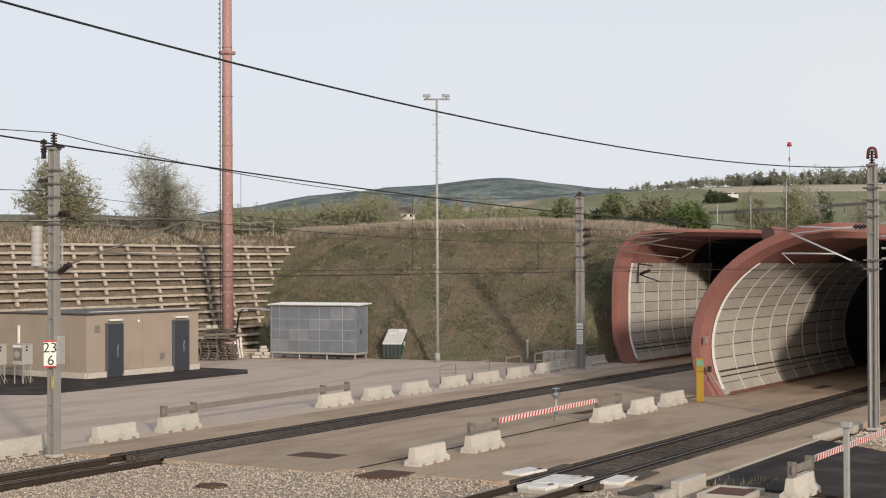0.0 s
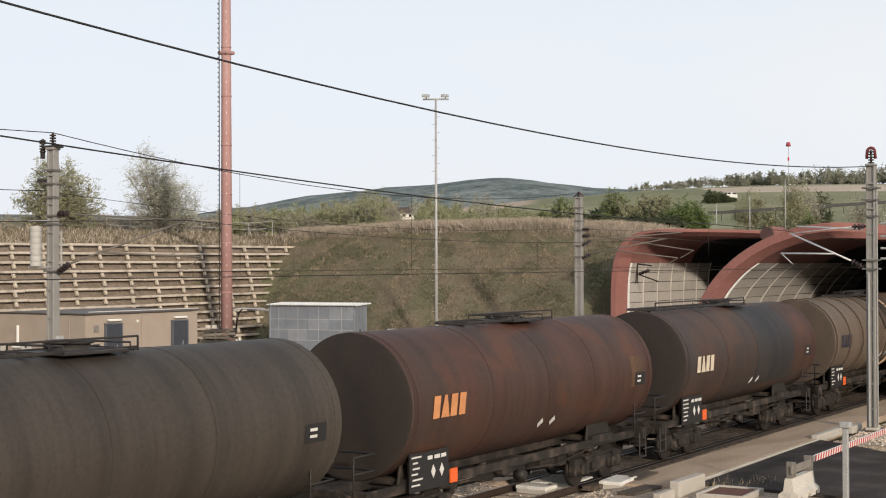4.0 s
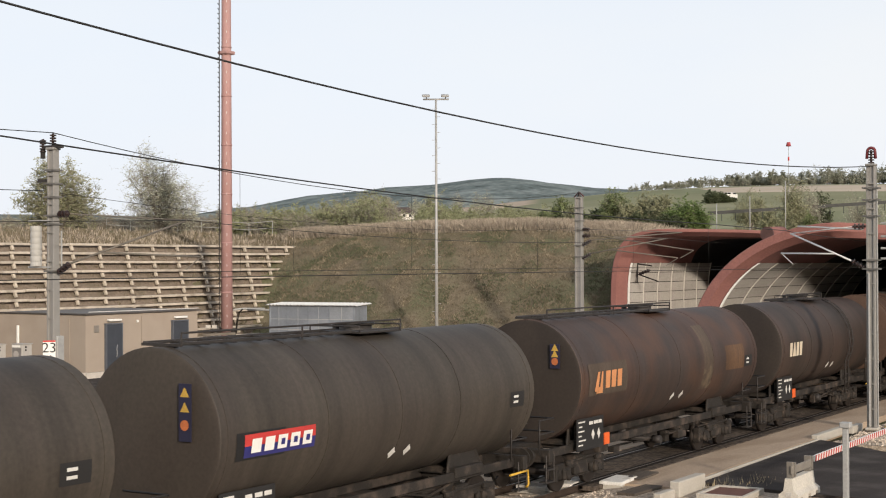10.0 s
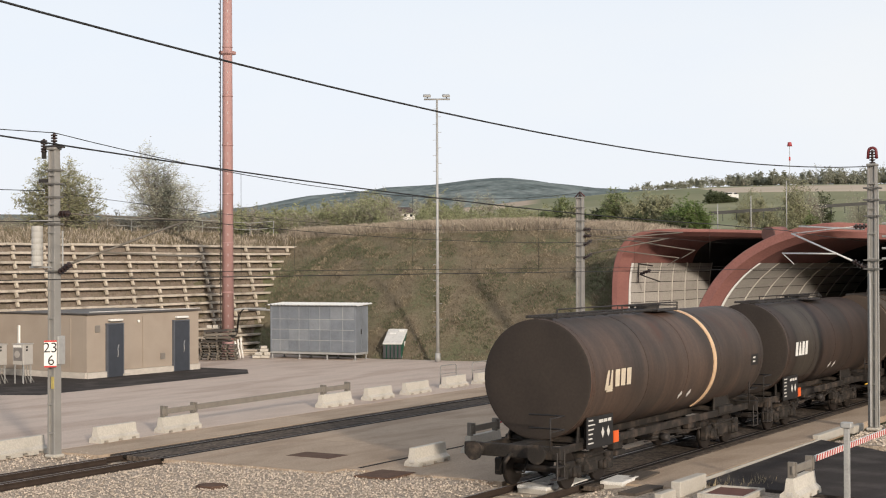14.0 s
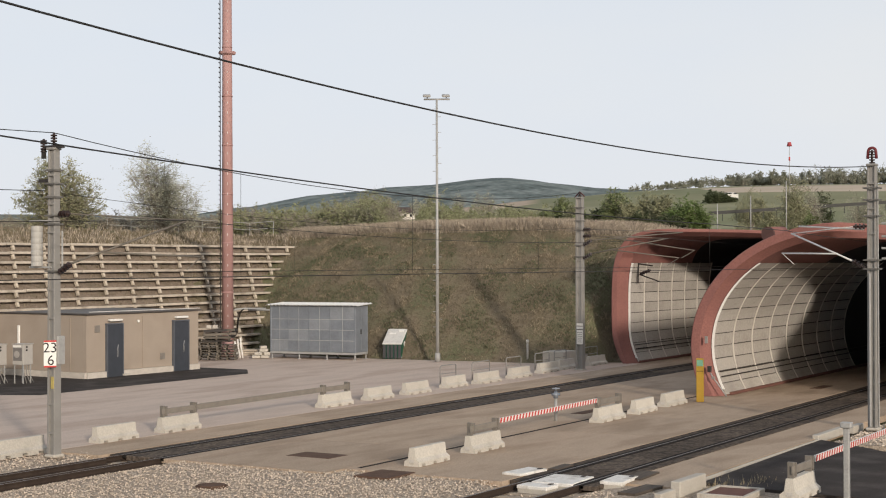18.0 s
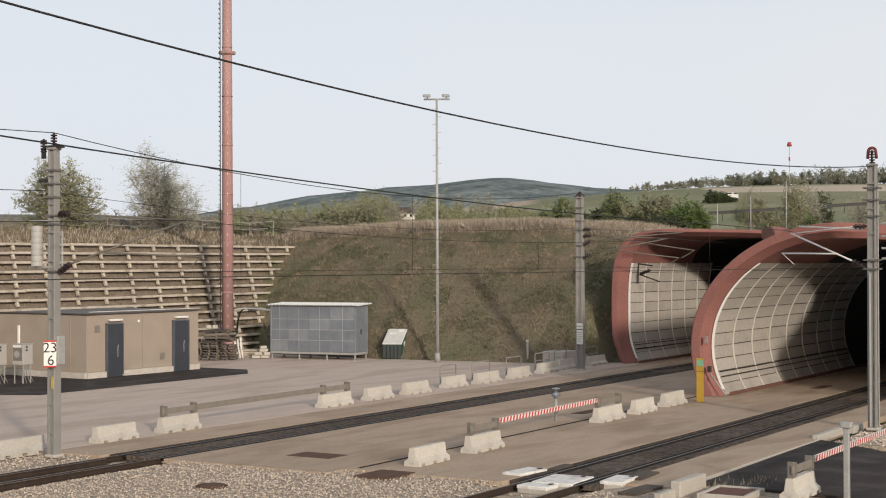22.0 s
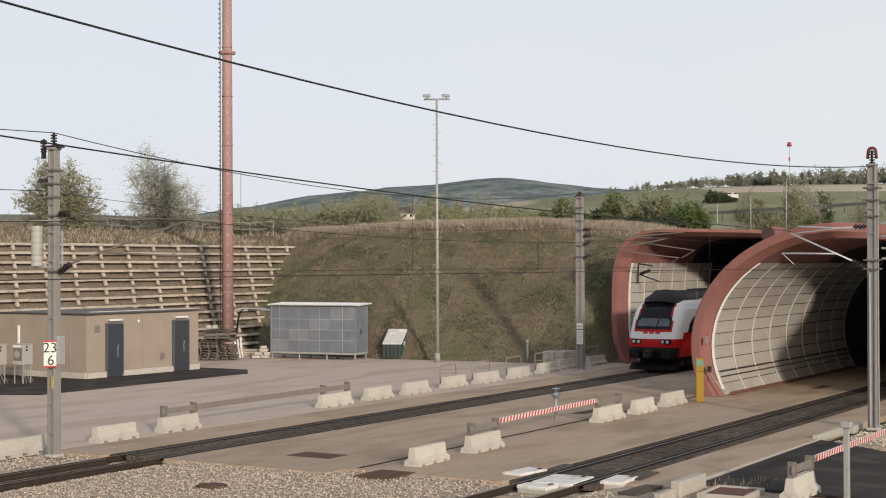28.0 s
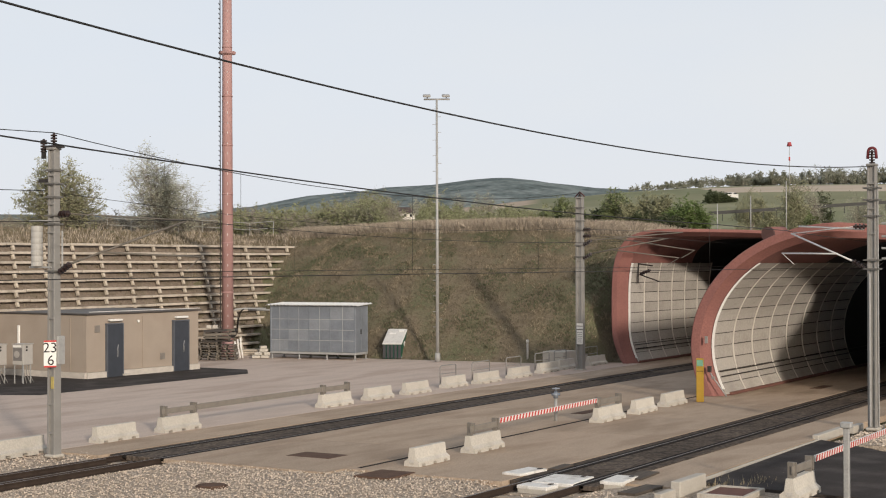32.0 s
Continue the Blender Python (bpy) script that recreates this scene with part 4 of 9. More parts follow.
    for i in range(8):
        bars(th, -7.0 + i * 0.24, 1.2, y - 0.007, 1, 0.15, 0.11, LWHITE)
    bars(th, -8.4, 1.28, y - 0.007, 2, 1.0, 0.035, LWHITE)
    for i in range(9):
        bars(th, -15.5 + i * 0.24, 1.2, y - 0.007, 1, 0.13, 0.07, LWHITE)
    for e in (-L + 0.58, -0.58):
        s = 1 if e > -5 else -1
        for yy in (-0.95, 0.95):
            bm = bmesh.new()
            box(bm, (e - s * 0.16, yy * 1.16, 1.78), (0.3, 0.42, 0.4), 0.05)
            part("headlight", bm, mat("dull_lamp_glass", (0.25, 0.26, 0.27), 0.2, var=0.3), th)
        bm = bmesh.new()
        box(bm, (e - s * 0.02, 0, 1.16), (0.14, 2.9, 0.34), 0.03)
        part("buffer_beam", bm, UNDER, th)
        for yy in (-0.22, 0.3):
            bm = bmesh.new()
            chain(bm, [(e + (-s) * 0.03, yy, 2.2), (e - s * 0.24, yy + 0.1, 2.75)], 0.018, 5)
            part("wiper", bm, BLACK, th)
    loco_under(th, L, y, (-4.6, -14.7))
    buffers(th, 0, 1)
    buffers(th, -L, -1)
    pantograph(th, -4.9, True, 3.88, 1)
    pantograph(th, -15.0, False, 3.88, -1)
    roof_gear(th, -13.2, -6.2, 3.86, random.Random(2))
    MOVERS.append((th, 51.6, 1.5, V_FREIGHT, YN))


def build_blue_loco():
    L = 18.98
    th = thing("locomotive", pose(0, YN, 0), "blue and white four-axle electric locomotive with cyan chevrons", "locomotive", "locomotives")
    lv = [(1.05, -L + 0.55, -1.15, 1.46, 0.25, 0.25), (1.25, -L + 0.5, -1.1, 1.505, 0.28, 0.28), (2.2, -L + 0.55, -1.15, 1.505, 0.3, 0.3), (2.42, -L + 0.62, -1.22, 1.505, 0.3, 0.3),
          (3.2, -L + 0.98, -1.55, 1.5, 0.35, 0.35), (3.38, -L + 1.1, -1.7, 1.45, 0.4, 0.4), (3.72, -L + 1.4, -2.0, 1.12, 0.4, 0.4), (3.86, -L + 2.0, -2.6, 0.95, 0.4, 0.4)]
    bm = hull(finer(lv, 5), 0.8, 25)

    def endz(c):
        return min(-c.x, L + c.x)
    split_hull(bm, th, [
        ("windscreen", SCREEN, "flat raked windscreen", lambda c, n: 2.36 < c.z < 3.12 and abs(c.y) < 1.12 and endz(c) < 2.2),
        ("cab", BLUE, "bright blue cab end", lambda c, n: c.x < -L + 3.1 or c.x > -4.35),
        ("roof", LOCOROOF, "dark grey roof", lambda c, n: c.z > 3.2),
        ("body", BLUE, "blue lower side", lambda c, n: True)])
    y = -1.508
    decal("side_panel", [(-13.7, 3.14), (-7.45, 3.14), (-6.4, 1.28), (-12.9, 1.28)], y, LWHITE, th, "dirty white middle panel")
    # arrow-shaped white bands towards both ends
    decal("band", [(-13.7, 3.14), (-17.3, 3.14), (-18.0, 2.25), (-17.75, 1.98), (-13.2, 1.98), (-13.25, 2.2), (-17.55, 2.2), (-17.7, 2.35), (-17.15, 2.98), (-13.6, 2.98)], y - 0.007, LWHITE, th, "white arrow band")
    decal("chevron", [(-13.62, 2.98), (-17.1, 2.98), (-17.6, 2.32), (-17.45, 2.2), (-13.25, 2.2)], y - 0.004, CYAN, th, "cyan chevron")
    decal("band", [(-7.45, 3.17), (-3.1, 3.17), (-2.59, 2.41), (-2.84, 1.92), (-6.8, 1.9), (-6.92, 2.1), (-2.97, 2.1), (-2.84, 2.42), (-3.25, 3.04), (-7.4, 3.04)], y - 0.007, LWHITE, th)
    decal("chevron", [(-7.42, 3.05), (-3.25, 3.05), (-2.86, 2.42), (-2.99, 2.1), (-6.88, 2.1)], y - 0.004, CYAN, th)
    decal("band", rect(-18.2, -17.5, 2.0, 2.2), y - 0.005, BLUE, th)
    for x in (-17.15, -3.98):
        d = decal("cab_door", rect(x, x + 0.64, 1.47, 3.18, 0.05), y - 0.014, CYAN if x < -10 else BLUE, th)
        decal("window", rect(x + 0.1, x + 0.54, 2.42, 3.1, 0.08), y - 0.022, GLASS, d)
        for hx in (x - 0.1, x + 0.7):
            decal("handrail", rect(hx, hx + 0.04, 1.4, 3.0), y - 0.04, GALV, d)
    decal("gutter", rect(-16.0, -4.3, 3.18, 3.24), y - 0.012, BLACK, th)
    # lettering as plain shapes
    for i in range(11):
        x = -11.5 + i * 0.36
        if i in (4, 6):
            decal("logo", [(x + 0.08, 2.22), (x + 0.15, 2.22), (x + 0.2, 2.88), (x + 0.13, 2.88)], y - 0.012, BLUE, th)
        else:
            decal("logo", arc_strip(x + 0.15, 2.43, 0.15, 0.2, 40 if i % 3 else -140, 330 if i % 3 else 150, 0.06, 0.06), y - 0.012, BLUE, th)
    decal("logo", [(-8.98, 1.98), (-8.91, 1.98), (-8.88, 2.6), (-8.95, 2.6)], y - 0.012, BLUE, th)
    for i in range(8):
        decal("logo", rect(-9.7 + i * 0.34, -9.7 + i * 0.34 + (0.24 if i % 3 else 0.3), 1.88, 1.96), y - 0.012, LOCOGREY, th)
    for xa in (-15.6, -14.2, -7.0, -5.7):
        bm = bmesh.new()
        quad(bm, [(xa, -1.43, 3.42), (xa + 1.1, -1.43, 3.42), (xa + 1.1, -1.18, 3.68), (xa, -1.18, 3.68)])
        part("vent_grille", bm, BLACK, th)
    for xa in (-12.3, -8.4):
        bm = bmesh.new()
        box(bm, (xa, -1.3, 3.55), (0.06, 0.35, 0.4), 0.01)
        part("roof_seam", bm, LOCOROOF, th)
    bm = bmesh.new()
    quad(bm, [(-3.85, -1.47, 3.36), (-3.15, -1.47, 3.36), (-3.25, -1.2, 3.66), (-3.85, -1.2, 3.66)])
    part("flag_panel", bm, NAVY, th, "dark blue panel with a ring of yellow dots")
    bm = bmesh.new()
    for i in range(12):
        a = i * math.pi / 6
        u, w_ = math.cos(a) * 0.14, math.sin(a) * 0.13
        rod(bm, (-3.52 + u, -1.345 - w_ * -0.66 * -1 - 0.012, 3.51 + w_ * 0.72), (-3.52 + u, -1.36 + w_ * 0.66 * -1 - 0.012, 3.52 + w_ * 0.72), 0.02, 6)
    part("star_dots", bm, YELL, th)
    decal("sole_bar", rect(-18.2, -0.8, 0.98, 1.3), y - 0.005, UNDER, th)
    bars(th, -5.4, 1.1, y - 0.006, 1, 0.5, 0.1, LWHITE)
    for i in range(9):
        bars(th, -13.6 + i * 0.42 + (0.5 if i > 4 else 0), 1.1, y - 0.006, 1, 0.16 if i % 3 else 0.3, 0.06, LWHITE)
    for e in (-L + 0.5, -1.1):
        s = 1 if e > -5 else -1
        for yy in (-1.05, 1.05):
            bm = bmesh.new()
            box(bm, (e + s * 0.0, yy * 0.98, 1.62), (0.14, 0.4, 0.46), 0.05)
            hd = part("headlight", bm, mat("lamp_cluster_grey", (0.16, 0.165, 0.17), 0.3, var=0.3), th)
            bm = bmesh.new()
            for dz in (-0.1, 0.11):
                rod(bm, (e + s * 0.06, yy * 0.98, 1.62 + dz), (e + s * 0.085, yy * 0.98, 1.62 + dz), 0.07, 12)
            part("lamp", bm, mat("dull_lamp_glass", (0.25, 0.26, 0.27), 0.2, var=0.3), hd)
        for k in range(4):
            bm = bmesh.new()
            box(bm, (e + s * 0.02, 0, 1.32 + k * 0.15), (0.1, 1.4, 0.04), 0.01)
            part("grille_slat", bm, BLACK, th)
        for k in range(2):
            bm = bmesh.new()
            box(bm, (e + s * 0.0, -0.5 + k * 0.75, 2.02), (0.1, 0.5, 0.1), 0.01)
            part("marking", bm, LWHITE, th)
        bm = bmesh.new()
        rod(bm, (e - s * 0.13, 0, 2.36), (e - s * 0.46, 0, 3.1), 0.05, 6)
        part("windscreen_post", bm, BLACK, th)
        for yy in (-0.25, 0.2):
            bm = bmesh.new()
            chain(bm, [(e - s * 0.09, yy, 2.34), (e - s * 0.3, yy - 0.2, 2.85)], 0.02, 5)
            part("wiper", bm, BLACK, th)
        bm = bmesh.new()
        box(bm, (e - s * 0.6, 0, 3.33), (0.12, 0.75, 0.3), 0.02, rot=Matrix.Rotation(s * -0.6, 3, "Y"))
        part("lamp_panel", bm, DARKST, th)
        bm = bmesh.new()
        box(bm, (e - s * 0.02, 0, 1.1), (0.2, 2.9, 0.36), 0.03)
        part("buffer_beam", bm, UNDER, th)
        bm = bmesh.new()
        rod(bm, (e - s * 0.66, 0, 3.35), (e - s * 0.5, 0, 3.33), 0.1, 12)
        part("top_lamp", bm, LAMPG, th)
    loco_under(th, L, y, (-4.7, -14.3))
    buffers(th, 0, 1)
    buffers(th, -L, -1)
    pantograph(th, -4.6, True, 3.86, 1)
    pantograph(th, -14.9, False, 3.86, -1)
    roof_gear(th, -12.8, -6.0, 3.84, random.Random(4))
    MOVERS.append((th, 51.6 - 19.28, 1.5, V_FREIGHT, YN))


# tank wagons
R_T, Z_T = 1.54, 2.73


def tank_material(name, base, dirt, rust=None, dirt_mix=(0.42, 0.62), rust_mix=(0.55, 0.62), rough=0.62):
    base, dirt = [v * 0.76 for v in base], [v * 0.76 for v in dirt]
    rust = rust and [v * 0.76 for v in rust]
    m = mat(name, base, rough, var=0.26, scale=0.9, fine=14, second=dirt, mix=dirt_mix, stretch=(1.0, 0.5, 0.28), bump=0.08)
    # faint upright bands of weathering round the barrel, and rain streaks
    nt = m.node_tree
    hsv = next(n for n in nt.nodes if n.type == "HUE_SAT")
    old = hsv.inputs["Value"].links[0].from_socket
    tcb = nt.nodes.new("ShaderNodeTexCoord")
    for scale, stretch_, lo, hi in ((1.0, (0.9, 0.04, 0.04), 0.74, 1.26), (1.0, (5.0, 0.5, 0.22), 0.82, 1.18)):
        mpb, nb_, rb = nt.nodes.new("ShaderNodeMapping"), nt.nodes.new("ShaderNodeTexNoise"), nt.nodes.new("ShaderNodeMapRange")
        mpb.inputs["Scale"].default_value = stretch_
        mpb.inputs["Location"].default_value = (len(name) * 3.7, 0, 0)
        nb_.inputs["Scale"].default_value, nb_.inputs["Detail"].default_value = scale, 4
        rb.inputs["From Min"].default_value, rb.inputs["From Max"].default_value = 0.3, 0.7
        rb.inputs["To Min"].default_value, rb.inputs["To Max"].default_value = lo, hi
        nt.links.new(tcb.outputs["Object"], mpb.inputs["Vector"])
        nt.links.new(mpb.outputs[0], nb_.inputs["Vector"])
        nt.links.new(nb_.outputs["Fac"], rb.inputs["Value"])
        mu = nt.nodes.new("ShaderNodeMath")
        mu.operation = "MULTIPLY"
        nt.links.new(old, mu.inputs[0])
        nt.links.new(rb.outputs[0], mu.inputs[1])
        old = mu.outputs[0]
    nt.links.new(old, hsv.inputs["Value"])
    if rust:
        nt = m.node_tree
        tc = nt.nodes.new("ShaderNodeTexCoord")
        n3 = nt.nodes.new("ShaderNodeTexNoise")
        n3.inputs["Scale"].default_value, n3.inputs["Detail"].default_value = 0.55, 9
        nt.links.new(tc.outputs["Object"], n3.inputs["Vector"])
        rp = nt.nodes.new("ShaderNodeMapRange")
        rp.inputs["From Min"].default_value, rp.inputs["From Max"].default_value = rust_mix
        nt.links.new(n3.outputs["Fac"], rp.inputs["Value"])
        mx = nt.nodes.new("ShaderNodeMix")
        mx.data_type = "RGBA"
        mx.inputs["B"].default_value = (*rust, 1)
        b = nt.nodes["Principled BSDF"]
        old = b.inputs["Base Color"].links[0].from_socket
        nt.links.new(rp.outputs[0], mx.inputs["Factor"])
        nt.links.new(old, mx.inputs["A"])
        nt.links.new(mx.outputs["Result"], b.inputs["Base Color"])
    return m


def wrap(name, xz, material, parent, lift=0.008, label="", r=R_T, zc=Z_T):
    """A painted patch laid round the tank's near side; xz: polygon corners as x and angle in degrees above level."""
    bm = bmesh.new()
    (x0, x1), (a0, a1) = (min(p[0] for p in xz), max(p[0] for p in xz)), (min(p[1] for p in xz), max(p[1] for p in xz))
    if len(xz) == 2:
        n = max(1, math.ceil((a1 - a0) / 7))
        rings = []
        for i in range(n + 1):
            a = radians(lerp(a0, a1, i / n))
            rings.append([Vector((x, -(r + lift) * math.cos(a), zc + (r + lift) * math.sin(a))) for x in (x0, x1)])
        loft(bm, rings, closed=False)
    else:
        vs = [bm.verts.new((x, -(r + lift) * math.cos(radians(a)), zc + (r + lift) * math.sin(radians(a)))) for x, a in xz]
        bm.faces.new(vs)
    bmesh.ops.recalc_face_normals(bm, faces=bm.faces)
    return part(name, bm, material, parent, label)


def ring_band(name, x, w, material, parent, lift=0.02, a0=-60, a1=240, label=""):
    bm = bmesh.new()
    rings = []
    for i in range(37):
        a = radians(lerp(a0, a1, i / 36))
        c, s = -math.cos(a), math.sin(a)
        rings.append([Vector((x + dx, (R_T + l) * c, Z_T + (R_T + l) * s)) for dx, l in ((-w / 2, -0.01), (-w / 2, lift), (w / 2, lift), (w / 2, -0.01))])
    loft(bm, rings, closed=False, smooth=False)
    bmesh.ops.recalc_face_normals(bm, faces=bm.faces)
    return part(name, bm, material, parent, label)


def strip_board(x, z, tall):
    bm = bmesh.new()
    box(bm, (x, -0.87, z), (0.02, 0.27, tall))
    box(bm, (x + 0.05, -0.87, z), (0.1, 0.06, tall * 0.5))
    return bm


def build_wagon(s0, length, look_, label, ribs=False, stripe=None, logo=None, seams=(0.3, 0.5, 0.72), catwalk="full", ladder_mid=False,
                patches=(), hazard=True, yellow_steps=False, placards=True, hatch=True, box_band=None, seed=0, scuffs=0, sheets=None, board=None):
    """Bogie tank wagon. Its zero is the tank's front end; it runs to minus x."""
    rnd = random.Random(seed)
    main, end_look = look_
    dk = mat("number_board", (0.02, 0.019, 0.019), 0.6, var=0.2)
    pw = mat("placard_white", (0.62, 0.61, 0.58), 0.55, var=0.15)
    lt = length - 2.33
    th = thing("tank_wagon", pose(0, YN, 0), label, "tank wagon", "tank wagons")
    # barrel with dished ends
    bm = bmesh.new()
    prof = [(0.0, 0.02), (-0.015, 0.5), (-0.035, 0.9), (-0.055, 1.25), (-0.07, R_T - 0.09), (-0.078, R_T - 0.04), (-0.088, R_T - 0.012), (-0.1, R_T)]

    def hoop(x, r, n=48):
        return [Vector((x, -r * math.cos(2 * math.pi * i / n), Z_T + r * math.sin(2 * math.pi * i / n))) for i in range(n)]
    loft(bm, [hoop(x, R_T) for x in [-0.1, -lt * 0.2, -lt * 0.4, -lt * 0.6, -lt * 0.8, -lt + 0.1]])
    loft(bm, [hoop(x, r) for x, r in prof], cap=(True, False))
    loft(bm, [hoop(-lt - x, r) for x, r in prof[::-1]], cap=(False, True))
    bmesh.ops.recalc_face_normals(bm, faces=bm.faces)
    part("tank", bm, main, th)
    # end plates, on many wagons darker than the barrel
    for x, s in ((-lt - 0.004, -1), (0.004, 1)):
        bm = bmesh.new()
        base = 0 if s > 0 else -lt
        rg = [[Vector((base + s * (px + 0.006), -(r + 0.004) * math.cos(2 * math.pi * i / 48), Z_T + (r + 0.004) * math.sin(2 * math.pi * i / 48))) for i in range(48)] for px, r in prof[:7]]
        loft(bm, rg, cap=(True, False))
        bmesh.ops.recalc_face_normals(bm, faces=bm.faces)
        part("tank_end", bm, end_look, th)
    if ribs:
        n = 9
        for i in range(n):
            x = -0.2 - (lt - 0.4) * i / (n - 1)
            ring_band("rib", x, 0.075, end_look if ribs == "dark" else main, th, 0.045)
    else:
        for k in seams:
            ring_band("weld_seam", -lt * k, 0.035, main, th, 0.008)
        ring_band("end_seam", -0.3, 0.05, main, th, 0.008)
        ring_band("end_seam", -lt + 0.3, 0.05, main, th, 0.008)
    if stripe:
        ring_band("stripe", -lt * stripe[0], 0.2, stripe[1], th, 0.03 if not ribs else 0.05, 2 - 62, 118, "pale filling-level stripe round the barrel")
    if scuffs:
        sc = mat("scuffed_grey", (0.20, 0.19, 0.175), 0.8, var=0.4, scale=3)
        for _ in range(scuffs):
            x, a = -lt * rnd.uniform(0.1, 0.62), rnd.uniform(-44, -20)
            w_, h_ = rnd.uniform(0.12, 0.4), rnd.uniform(3, 9)
            wrap("scuff", [(x + w_ * math.cos(q) * rnd.uniform(0.5, 1.1), a + h_ * math.sin(q) * rnd.uniform(0.5, 1.1)) for q in (0.3, 1.2, 2.2, 3.1, 4.1, 5.3)], sc, th, 0.02)
    if sheets:
        bm = bmesh.new()
        rod(bm, (-lt + 0.02, 0.1, Z_T - 0.15), (-lt - 0.03, 0.1, Z_T - 0.15), 0.62, 28)
        part("end_disc", bm, T_END, th, "black round end plate")
        n = 9
        for i in range(n):
            cuts = [-40, rnd.uniform(-8, 4), rnd.uniform(22, 38), rnd.uniform(62, 76), 100]
            for k in range(4):
                m = rnd.choice(sheets[0] if k in (2, 3) else sheets[1])
                wrap("sheet", [(-lt * (0.04 + 0.92 * (i + 0.985) / n), cuts[k]), (-lt * (0.04 + 0.92 * (i + 0.015) / n), cuts[k + 1] - 0.6)], m, th, 0.004 + 0.002 * k)
    for xa, xb, a0, a1, m in patches:
        wrap("paint_patch", [(-lt * xb, a0), (-lt * xa, a1)], m, th, 0.005)
    if box_band:
        xa, xb = -lt * box_band[1], -lt * box_band[0]
        wrap("cladding_box", [(xa, 12), (xb, 88)], box_band[2], th, 0.05, "bolted cladding panel")
        bm = bmesh.new()
        zc, yc_ = Z_T + (R_T + 0.07) * math.sin(radians(10)), -(R_T + 0.07) * math.cos(radians(10))
        box(bm, ((xa + xb) / 2, yc_, zc), (xb - xa + 0.1, 0.06, 0.06), 0.01)
        part("cladding_rail", bm, DARKST, th)
    # top walkway, hatch, rails
    top = Z_T + R_T
    bm = bmesh.new()
    if catwalk == "full":
        xa, xb = -lt + 0.35, -lt * 0.36
    elif catwalk == "mid":
        xa, xb = -lt * 0.66, -lt * 0.32
    else:
        xa, xb = -lt * 0.64, -0.5
    for yy in (-0.42, 0.42):
        box(bm, ((xa + xb) / 2, yy, top + 0.05), (xb - xa, 0.05, 0.06), 0.01)
    k = xa
    while k < xb:
        box(bm, (k, 0, top + 0.03), (0.06, 0.9, 0.05))
        k += 0.75
    for x in (xa + 0.1, xb - 0.1):
        box(bm, (x, 0, top - 0.02), (0.1, 0.5, 0.1), 0.01)
    wk = part("walkway", bm, DARKST, th, "dark steel walkway on top of the barrel")
    bm = bmesh.new()
    for x in (xa, (xa + xb) / 2, xb):
        rod(bm, (x, -0.45, top), (x, -0.45, top + 0.24), 0.02, 6)
    rod(bm, (xa, -0.45, top + 0.24), (xb, -0.45, top + 0.24), 0.02, 6)
    part("rail", bm, DARKST, wk)
    if hatch:
        hx = -lt * 0.45
        bm = bmesh.new()
        rod(bm, (hx, 0, top - 0.1), (hx, 0, top + 0.16), 0.34, 18)
        rod(bm, (hx, 0, top + 0.16), (hx, 0, top + 0.21), 0.4, 18)
        box(bm, (hx, 0.5, top + 0.12), (0.1, 0.12, 0.12), 0.01)
        part("manhole", bm, DARKST, th)
        bm = bmesh.new()
        box(bm, (hx, 0, top + 0.03), (1.5, 1.25, 0.05), 0.01)
        for x in (hx - 0.75, hx + 0.75):
            chain(bm, [(x, -0.62, top + 0.03), (x, -0.62, top + 0.16), (x, 0.62, top + 0.16), (x, 0.62, top + 0.03)], 0.02, 5)
        part("platform", bm, DARKST, th)
    # ladder round the barrel
    if ladder_mid:
        bm = bmesh.new()
        lx = -lt * ladder_mid
        for dx in (-0.2, 0.2):
            pts = [(lx + dx, -(R_T + 0.1) * math.cos(radians(a)), Z_T + (R_T + 0.1) * math.sin(radians(a))) for a in range(-28, 71, 14)]
            chain(bm, [(lx + dx, -1.42, 0.75)] + pts, 0.022, 5)
        for a in range(-28, 71, 10):
            yy, zz = -(R_T + 0.1) * math.cos(radians(a)), Z_T + (R_T + 0.1) * math.sin(radians(a))
            rod(bm, (lx - 0.2, yy, zz), (lx + 0.2, yy, zz), 0.018, 5)
        for z in (0.85, 1.15, 1.45, 1.75):
            rod(bm, (lx - 0.2, -1.43, z), (lx + 0.2, -1.43, z), 0.018, 5)
        part("ladder", bm, DARKST, th)
    # underframe
    bm = bmesh.new()
    box(bm, (-lt / 2 - 0.685, 0, 1.1), (lt + 1.03, 0.5, 0.2), 0.02)
    uf = part("underframe", bm, UNDER, th, "grimy steel underframe")
    for yy in (-1.05, 1.05):
        bm = bmesh.new()
        box(bm, (-lt / 2 - 0.685, yy, 1.06), (lt + 1.08, 0.09, 0.2), 0.01)
        part("side_sill", bm, UNDER, uf)
    for x in (-0.18, -lt - 1.2):
        bm = bmesh.new()
        box(bm, (x, 0, 1.06), (0.2, 2.7, 0.32), 0.02)
        part("headstock", bm, UNDER, uf)
    for x in (-2.4, -lt + 1.07):
        bm = bmesh.new()
        box(bm, (x, 0, 1.13), (1.2, 2.3, 0.24), 0.03)
        part("bolster", bm, UNDER, uf)
    for x, s in ((-2.4, 1), (-lt + 1.07, -1)):
        bm = bmesh.new()
        for yy in (-1.0, 1.0):
            vs = [(x - 0.75, yy, 1.12), (x + 0.75, yy, 1.12), (x + 0.5, yy * 0.93, 1.62), (x - 0.5, yy * 0.93, 1.62)]
            quad(bm, vs)
            quad(bm, [(a, b - math.copysign(0.05, yy), c) for a, b, c in vs])
            for p in (0, 1):
                a, b = vs[p], vs[3 - p]
                rod(bm, a, b, 0.04, 5)
